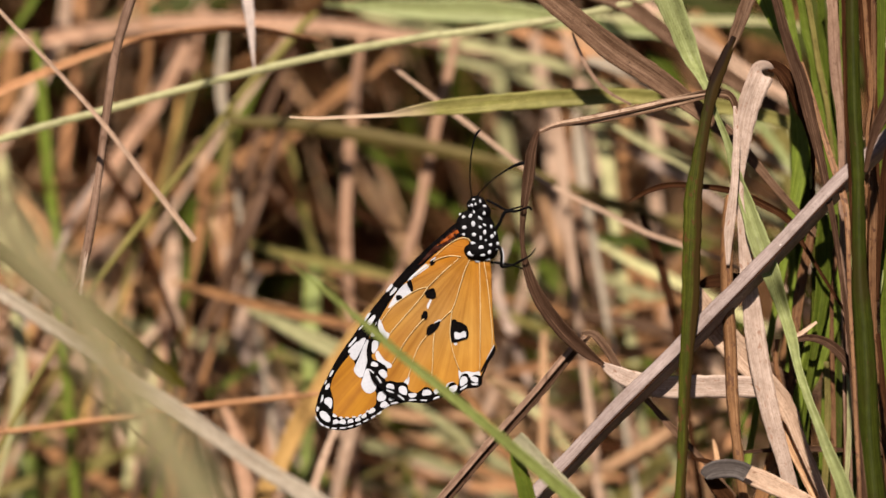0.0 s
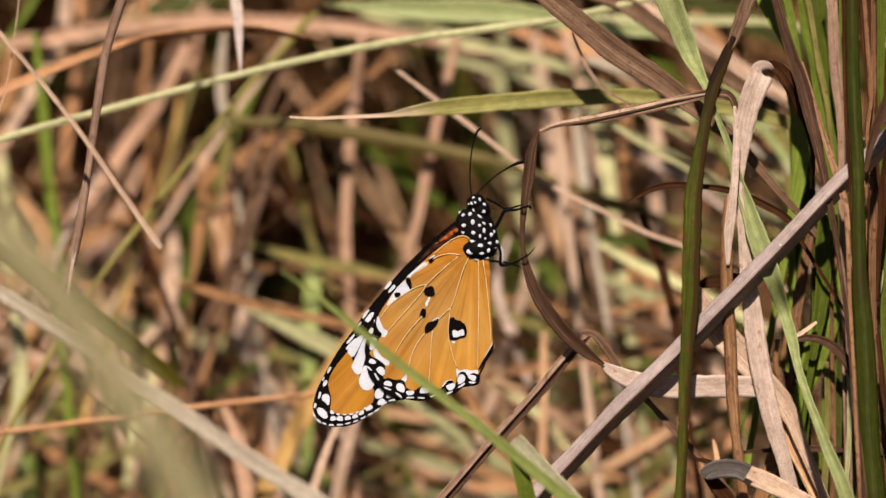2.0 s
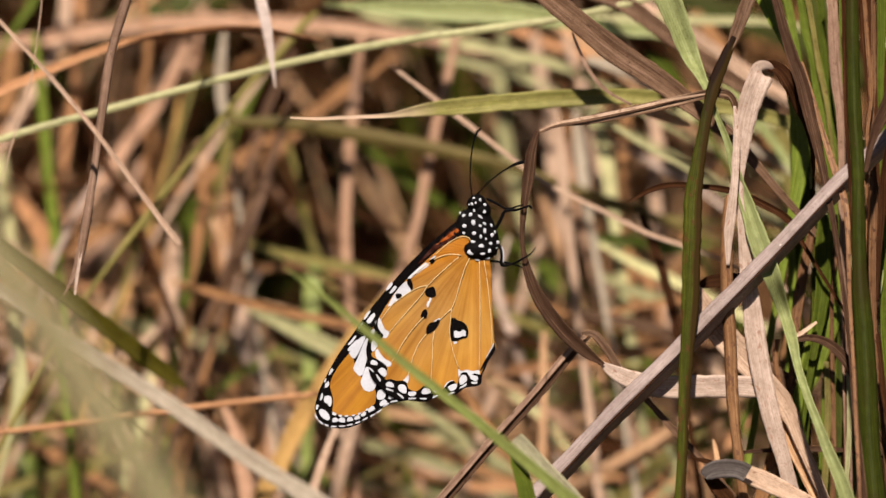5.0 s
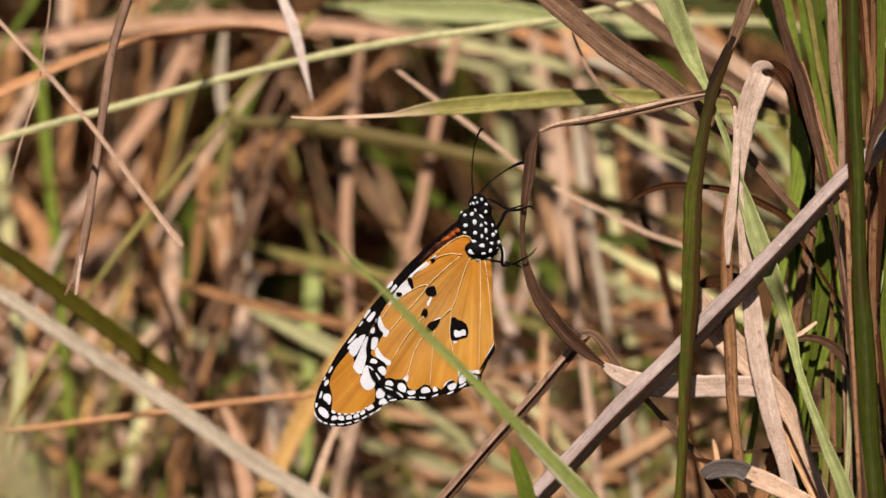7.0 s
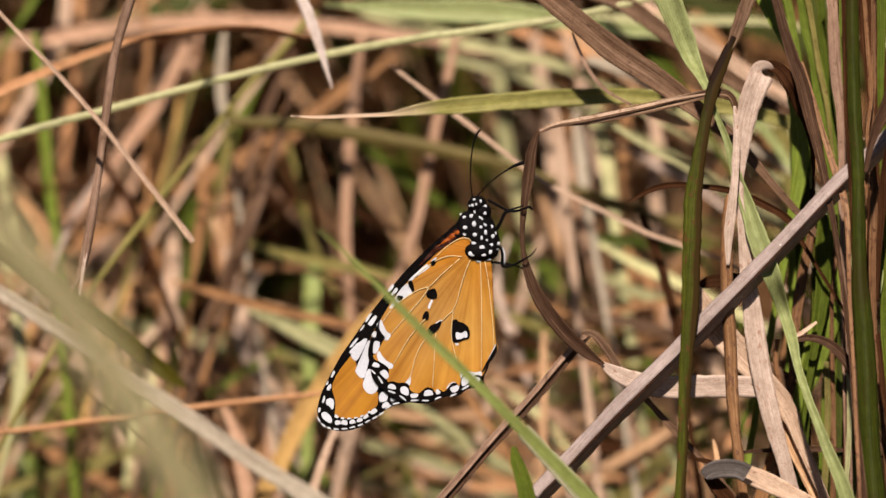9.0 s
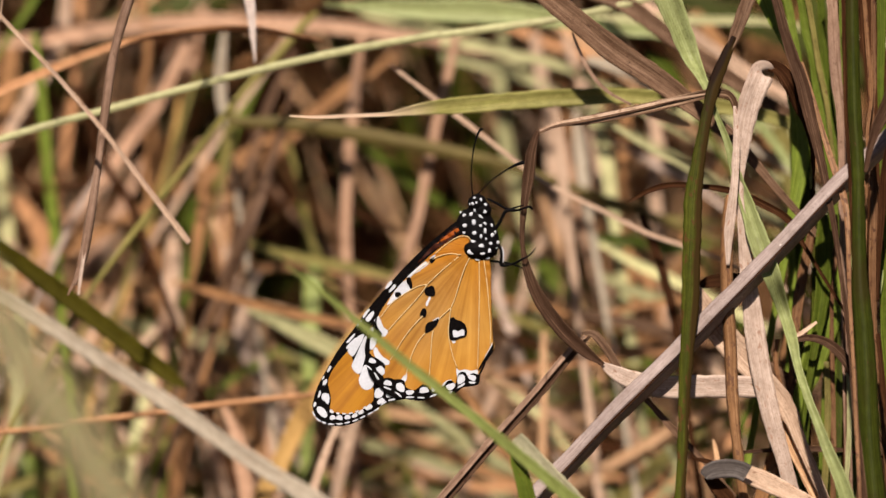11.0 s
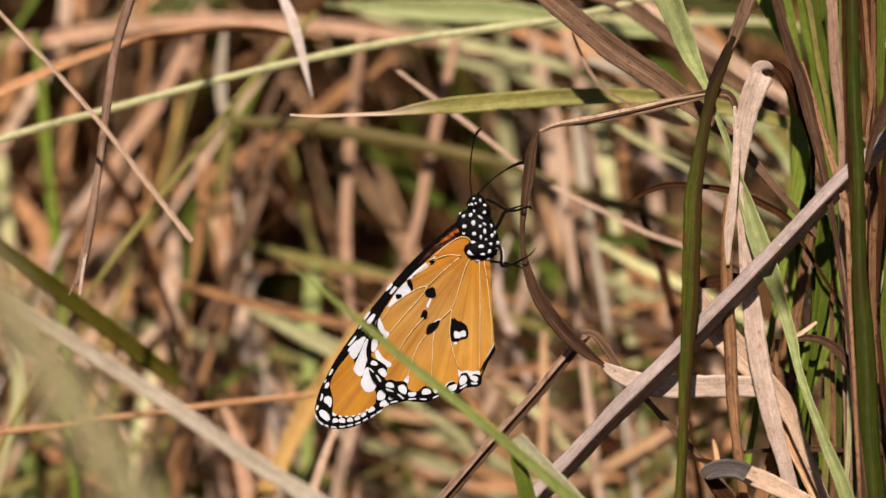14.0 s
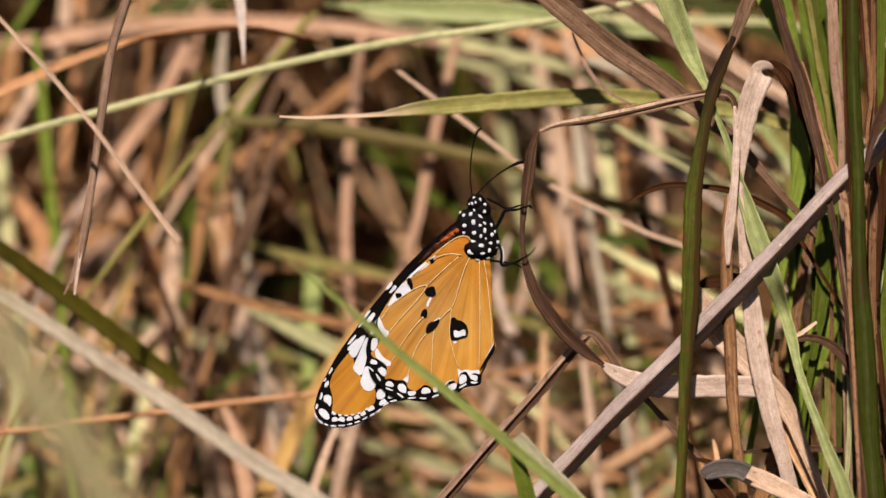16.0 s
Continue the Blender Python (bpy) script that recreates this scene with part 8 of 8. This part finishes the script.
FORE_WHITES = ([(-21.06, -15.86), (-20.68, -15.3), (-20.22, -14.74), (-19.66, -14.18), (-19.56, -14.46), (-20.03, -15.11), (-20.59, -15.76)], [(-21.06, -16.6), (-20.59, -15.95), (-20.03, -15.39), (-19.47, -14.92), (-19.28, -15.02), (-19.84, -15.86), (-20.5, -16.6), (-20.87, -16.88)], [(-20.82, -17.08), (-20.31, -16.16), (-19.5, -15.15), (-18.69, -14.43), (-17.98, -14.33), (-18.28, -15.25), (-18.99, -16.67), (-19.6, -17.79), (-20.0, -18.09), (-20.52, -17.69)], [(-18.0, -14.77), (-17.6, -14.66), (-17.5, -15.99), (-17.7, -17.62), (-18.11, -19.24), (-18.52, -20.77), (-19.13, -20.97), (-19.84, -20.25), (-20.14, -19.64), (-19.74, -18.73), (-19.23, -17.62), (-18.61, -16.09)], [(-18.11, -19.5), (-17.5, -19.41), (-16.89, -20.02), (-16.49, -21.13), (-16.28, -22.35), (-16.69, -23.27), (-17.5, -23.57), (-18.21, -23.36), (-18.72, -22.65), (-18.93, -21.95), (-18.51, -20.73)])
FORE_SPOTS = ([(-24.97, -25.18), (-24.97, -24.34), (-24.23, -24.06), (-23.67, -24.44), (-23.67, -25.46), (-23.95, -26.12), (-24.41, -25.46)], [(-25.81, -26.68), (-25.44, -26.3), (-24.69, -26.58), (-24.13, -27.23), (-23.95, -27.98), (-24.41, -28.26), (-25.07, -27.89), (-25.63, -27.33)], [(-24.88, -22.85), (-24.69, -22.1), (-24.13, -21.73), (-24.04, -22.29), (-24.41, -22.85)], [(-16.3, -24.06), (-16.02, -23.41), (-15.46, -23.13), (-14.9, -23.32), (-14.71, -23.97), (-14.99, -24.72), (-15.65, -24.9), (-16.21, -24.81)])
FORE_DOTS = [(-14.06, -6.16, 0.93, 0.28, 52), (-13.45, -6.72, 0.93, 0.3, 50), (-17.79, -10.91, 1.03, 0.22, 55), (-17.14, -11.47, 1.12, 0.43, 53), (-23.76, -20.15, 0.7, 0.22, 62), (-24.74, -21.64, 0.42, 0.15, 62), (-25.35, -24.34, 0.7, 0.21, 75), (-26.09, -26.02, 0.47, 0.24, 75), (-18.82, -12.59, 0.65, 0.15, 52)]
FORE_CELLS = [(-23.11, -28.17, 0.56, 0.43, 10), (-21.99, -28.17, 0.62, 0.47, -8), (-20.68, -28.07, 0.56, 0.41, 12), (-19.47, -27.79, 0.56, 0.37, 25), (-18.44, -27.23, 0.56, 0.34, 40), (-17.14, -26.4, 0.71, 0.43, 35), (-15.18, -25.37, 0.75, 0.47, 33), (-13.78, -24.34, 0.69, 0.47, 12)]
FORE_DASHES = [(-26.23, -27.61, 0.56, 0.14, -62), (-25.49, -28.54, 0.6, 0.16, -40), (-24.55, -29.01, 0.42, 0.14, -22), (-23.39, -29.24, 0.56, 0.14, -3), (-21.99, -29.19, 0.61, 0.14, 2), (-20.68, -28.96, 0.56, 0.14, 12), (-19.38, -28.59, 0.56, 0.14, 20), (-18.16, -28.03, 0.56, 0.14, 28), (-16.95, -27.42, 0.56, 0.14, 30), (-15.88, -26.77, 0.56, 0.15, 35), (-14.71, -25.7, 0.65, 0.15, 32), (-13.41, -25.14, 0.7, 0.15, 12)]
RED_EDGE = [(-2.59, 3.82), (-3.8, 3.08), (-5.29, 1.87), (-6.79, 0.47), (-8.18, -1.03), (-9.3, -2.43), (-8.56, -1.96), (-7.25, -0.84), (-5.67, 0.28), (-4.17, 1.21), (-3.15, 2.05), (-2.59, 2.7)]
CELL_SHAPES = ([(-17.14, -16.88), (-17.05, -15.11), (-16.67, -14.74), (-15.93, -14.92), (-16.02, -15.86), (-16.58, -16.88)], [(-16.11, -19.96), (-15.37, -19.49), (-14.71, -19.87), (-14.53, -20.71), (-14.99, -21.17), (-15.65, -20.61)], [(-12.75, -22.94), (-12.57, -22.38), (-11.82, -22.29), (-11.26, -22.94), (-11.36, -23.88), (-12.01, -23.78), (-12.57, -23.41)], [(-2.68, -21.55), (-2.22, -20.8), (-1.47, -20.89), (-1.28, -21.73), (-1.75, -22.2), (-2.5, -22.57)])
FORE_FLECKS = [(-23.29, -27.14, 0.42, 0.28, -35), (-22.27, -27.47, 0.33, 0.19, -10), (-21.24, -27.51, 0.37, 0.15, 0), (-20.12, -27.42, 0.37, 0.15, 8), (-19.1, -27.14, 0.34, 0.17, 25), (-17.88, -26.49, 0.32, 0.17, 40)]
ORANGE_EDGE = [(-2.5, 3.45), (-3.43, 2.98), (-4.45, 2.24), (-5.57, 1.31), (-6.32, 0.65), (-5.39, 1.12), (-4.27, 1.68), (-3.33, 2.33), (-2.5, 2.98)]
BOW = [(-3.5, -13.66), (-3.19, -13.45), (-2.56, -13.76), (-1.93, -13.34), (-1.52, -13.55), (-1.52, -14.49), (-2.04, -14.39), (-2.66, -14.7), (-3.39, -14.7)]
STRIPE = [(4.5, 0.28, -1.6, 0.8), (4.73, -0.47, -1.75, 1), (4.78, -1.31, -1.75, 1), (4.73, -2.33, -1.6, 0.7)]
butterfly = build_butterfly()


# ---- what moves ----
def sway(thing, rows):
    """Rows of seconds, millimetres to the right and up, and degrees of clockwise turn, about where the thing was built."""
    home = thing.location.copy()
    walk(thing, [(t, Matrix.Translation(home + (RIGHT * u + UP * v) / 1000) @ Matrix.Rotation(radians(turn), 4, AWAY)) for t, u, v, turn in rows])


def motions():
    sway(near_leaf, [(0, 0, 0, 0), (0.5, -1.48, 0, 0), (0.8, -3.22, 0, 0), (1, -13.34, 0, 0), (1.2, -11.82, 0, 0), (1.4, -3.22, 0, 0), (1.5, -3.92, 0, 0), (1.6, -8.06, 0, 0), (1.8, -1.61, 0, 0), (2, -0.82, 0, 0), (2.5, -2.67, 0, 0), (3, -1.26, 0, 0), (3.5, -0.52, 0, 0), (4, 0.52, 0, 0), (4.2, -1.07, 0, 0), (6.3, -7.52, 0, 0), (6.5, -10.08, 0, 0), (6.8, -19.35, 0, 0), (7, -20.75, 0, 0), (7.2, -19.35, 0, 0), (7.4, -13.97, 0, 0), (7.5, 1.77, 0, 0), (7.6, 5.38, 0, 0), (7.8, -1.07, 0, 0), (8, -2.3, 0, 0), (8.2, -3.22, 0, 0), (8.4, -15.05, 0, 0), (8.5, -16.67, 0, 0), (8.6, -12.9, 0, 0), (8.8, 1.61, 0, 0), (9, -0.74, 0, 0), (9.2, -9.67, 0, 0), (11.3, -10.75, 0, 0), (11.5, -16.67, 0, 0), (11.7, -7.52, 0, 0), (11.9, -21.5, 0, 0), (12, -28.91, 0, 0), (12.1, -24.72, 0, 0), (12.3, 0, 0, 0), (12.5, -14.45, 0, 0), (12.7, -8.6, 0, 0), (12.9, 5.38, 0, 0), (13, -4.45, 0, 0), (13.1, -8.6, 0, 0), (13.3, 0.54, 0, 0), (13.5, -1.48, 0, 0), (13.7, 1.07, 0, 0), (13.9, -5.38, 0, 0), (14, -8.07, 0, 0), (14.3, -10.75, 0, 0), (14.5, -8.68, 0, 0), (14.7, -2.15, 0, 0), (14.8, -4.3, 0, 0), (15, -7.93, 0, 0), (15.2, -1.07, 0, 0), (15.3, -3.22, 0, 0), (15.5, -11.93, 0, 0), (15.6, -8.6, 0, 0), (15.8, -2.69, 0, 0), (16, -11.27, 0, 0)])
    sway(straw_twig, [(0, 0, -0, 0), (0.5, -0.11, -0.12, 0.11), (1, -2.99, 0.59, 2.81), (1.5, -3.93, 0.69, 3.71), (2, -3.38, 0.42, 3.18), (2.5, -2.2, 0.2, 2.07), (3, -0.57, -0.07, 0.53), (3.5, -0.34, -0.19, 0.32), (4, -0.74, -0.08, 0.69), (6.5, -1.92, 0.25, 1.8), (7, -1.31, -0.25, 1.22), (7.5, -0.8, 0.13, 0.74), (8, -0.34, 0.18, 0.32), (8.5, 0.34, 0.1, -0.32), (9, -0.17, -0.1, 0.16), (11.5, -0.85, 0.07, 0.79), (12, -1.47, 0.2, 1.38), (12.5, 0, -0, 0), (13, -0.11, -0.03, 0.11), (13.5, 0, -0, 0), (14, -0.28, 0.05, 0.27), (14.5, -2.43, 0.31, 2.28), (15, -2.6, 0.12, 2.44), (15.5, -2.71, 0.55, 2.54), (16, -1.64, 0.65, 1.54)])
    sway(brown_twig, [(0, 0, -0, -0.04), (0.5, -0.05, -0, -0.02), (1, -1.33, -0, 0.54), (1.5, -1.75, -0, 0.73), (2, -1.5, -0, 0.62), (2.5, -0.98, -0, 0.39), (3, -0.25, -0, 0.07), (3.5, -0.15, -0, 0.02), (4, -0.33, -0, 0.1), (6.5, -0.85, -0, 0.33), (7, -0.58, -0, 0.21), (7.5, -0.35, -0, 0.11), (8, -0.15, -0, 0.02), (8.5, 0.15, -0, -0.11), (9, -0.08, -0, -0.01), (11.5, -0.38, -0, 0.12), (12, -0.65, -0, 0.24), (12.5, 0, -0, -0.04), (13, -0.05, -0, -0.02), (13.5, 0, -0, -0.04), (14, -0.13, -0, 0.01), (14.5, -1.08, -0, 0.43), (15, -1.15, -0, 0.46), (15.5, -1.2, -0, 0.49), (16, -0.73, -0, 0.28)])
    sway(hanging_tip, [(0, 0.97, 0.31, 4.87), (0.5, 0.17, 0.69, 5.8), (1, -7.82, 6.09, 15.07), (1.5, -13.33, 7.26, 21.44), (2, -0.78, -0.66, 6.91), (2.5, -5.33, 0.71, 12.18), (3, -0.35, -0.21, 6.4), (3.5, 1.71, -1.61, 4.02), (4, 1.93, -2.24, 3.77), (6.5, 7.81, -3.65, -3.03), (7, 8.47, -4.86, -3.8), (7.5, 7.66, -4.81, -2.86), (8, 6.04, -4.19, -0.99), (8.5, 8.47, -3.86, -3.8), (9, 11.13, -3.21, -6.86), (11.5, -0.05, 1.77, 6.06), (12, 6.7, -2.24, -1.76), (12.5, 7.36, -3.9, -2.53), (13, 8.03, -4.65, -3.29), (13.5, 8.32, -4.31, -3.63), (14, 8.47, -4.32, -3.8), (14.5, 3.76, -3.56, 1.64), (15, 2.88, -3.9, 2.66), (15.5, -0.05, 4.76, 6.06), (16, -0.35, 1.15, 6.4)])
    sway(front_blade, [(0, 0.12, 0.14, 0.53), (0.5, 0.12, 0.14, 0.53), (1, 0.05, 0.06, 0.22), (1.5, -0.18, -0.22, -0.82), (2, -0.13, -0.16, -0.6), (2.5, -0.05, -0.06, -0.22), (3, 0.07, 0.08, 0.3), (3.5, 0.15, 0.18, 0.67), (4, 0.27, 0.32, 1.2), (6.5, -0.53, -0.68, -2.48), (7, 1.29, 1.43, 5.55), (7.5, 0.47, 0.56, 2.1), (8, -0.13, -0.16, -0.6), (8.5, 0.65, 0.75, 2.85), (9, 1.28, 1.41, 5.47), (11.5, -0.1, -0.12, -0.45), (12, 0.15, 0.18, 0.67), (12.5, 0.12, 0.14, 0.53), (13, 0.2, 0.24, 0.9), (13.5, 0.05, 0.06, 0.22), (14, 0.08, 0.1, 0.38), (14.5, -0.21, -0.26, -0.97), (15, 0.07, 0.08, 0.3), (15.5, 0.17, 0.2, 0.75), (16, 0.15, 0.18, 0.67)])
    sway(cut_blade, [(0, 0, 0, 0), (0.5, 0, 0, 0), (1, -0.06, -0.07, 0), (1.5, -0.28, -0.32, 0), (2, -0.23, -0.27, 0), (2.5, -0.15, -0.18, 0), (3, -0.05, -0.05, 0), (3.5, 0.03, 0.04, 0), (4, 0.14, 0.16, 0), (6.5, -0.61, -0.72, 0), (7, 1.03, 1.21, 0), (7.5, 0.32, 0.38, 0), (8, -0.23, -0.27, 0), (8.5, 0.48, 0.56, 0), (9, 1.01, 1.19, 0), (11.5, -0.2, -0.23, 0), (12, 0.03, 0.04, 0), (12.5, 0, 0, 0), (13, 0.08, 0.09, 0), (13.5, -0.06, -0.07, 0), (14, -0.03, -0.04, 0), (14.5, -0.31, -0.36, 0), (15, -0.05, -0.05, 0), (15.5, 0.05, 0.05, 0), (16, 0.03, 0.04, 0)])
    sway(drifting_leaf, [(0, 0, -0, 0), (0.5, -0.2, -0, -0.31), (1, -0.57, -0, 0), (1.5, -0.47, -0, 0.16), (2, 0, -0, 0), (2.5, -0.19, -0, -0.08), (3, 0.19, 0, -0), (3.5, 0.28, 0, -0.08), (4, 0.19, 0, -0.08), (6.5, 0.09, 0, -0.08), (7, 0.29, 0, -0), (7.5, 0.1, 0, 0.15), (8, 0.49, 0, 0.31), (8.5, 0.29, 0, 0.15), (9, 0.2, 0, 0.15), (11.5, 0.01, 0, 0.16), (12, 0.78, 0, 0.38), (12.5, 0.11, 0, 0.39), (13, -0.08, -0, 0.47), (13.5, 0.01, 0, 0.16), (14, 0.01, 0, 0.31), (14.5, 1.54, 0.01, 0.46), (15, 1.17, 0.01, 0.62), (15.5, 0.01, 0, 0.39), (16, -1.62, -0.01, 0.09)])
    sway(butterfly, [(0, -0.02, -0.24, -0.47), (0.5, -0.02, -0.24, -0.47), (1, -0.16, -0.1, -0.29), (1.5, -0.16, -0.1, -0.14), (2, -0.16, 0.05, 0.17), (2.5, -0.16, 0.04, -0.28), (3, -0.02, 0.05, 0.17), (3.5, -0.02, 0.05, 0.48), (4, -0.02, 0.04, -0.29), (6.5, -0.02, -0.09, -0.01), (7, 0.13, 0.05, 0.34), (7.5, -0.02, -0.11, -0.91), (8, -0.02, 0.05, 0.02), (8.5, 0.27, -0.11, -1.22), (9, 0.13, -0.25, -0.77), (11.5, -0.02, 0.06, 0.64), (12, -0.02, -0.09, 0.02), (12.5, -0.02, 0.05, 0.02), (13, 0.13, 0.05, 0.02), (13.5, 0.13, 0.04, -0.28), (14, -0.02, -0.1, -0.3), (14.5, -0.02, 0.05, 0.33), (15, 0.13, -0.1, -0.43), (15.5, -0.02, -0.09, 0.02), (16, -0.02, 0.04, -0.15)])
    sway(thin_thread, [(0, -12.86, 0, 0), (0.5, -13.78, 0, 0), (1, -13.78, 0, 0), (1.5, -13.78, 0, 0), (2, -5.51, 0, 0), (2.5, -5.51, 0, 0), (3, -2.76, 0, 0), (3.5, 0.73, 0, 0), (4, -1.84, 0, 0), (6.5, -0.92, 0, 0), (7, -0.37, 0, 0), (7.5, 0, 0, 0), (8, -11.02, 0, 0), (8.5, -11.02, 0, 0), (9, -11.02, 0, 0), (11.5, -5.51, 0, 0), (12, -1.84, 0, 0), (12.5, 0, 0, 0), (13, -0.46, 0, 0), (13.5, -5.51, 0, 0), (14, -9.19, 0, 0), (14.5, -12.86, 0, 0), (15, -12.86, 0, 0), (15.5, -12.86, 0, 0), (16, -12.86, 0, 0)])


motions()
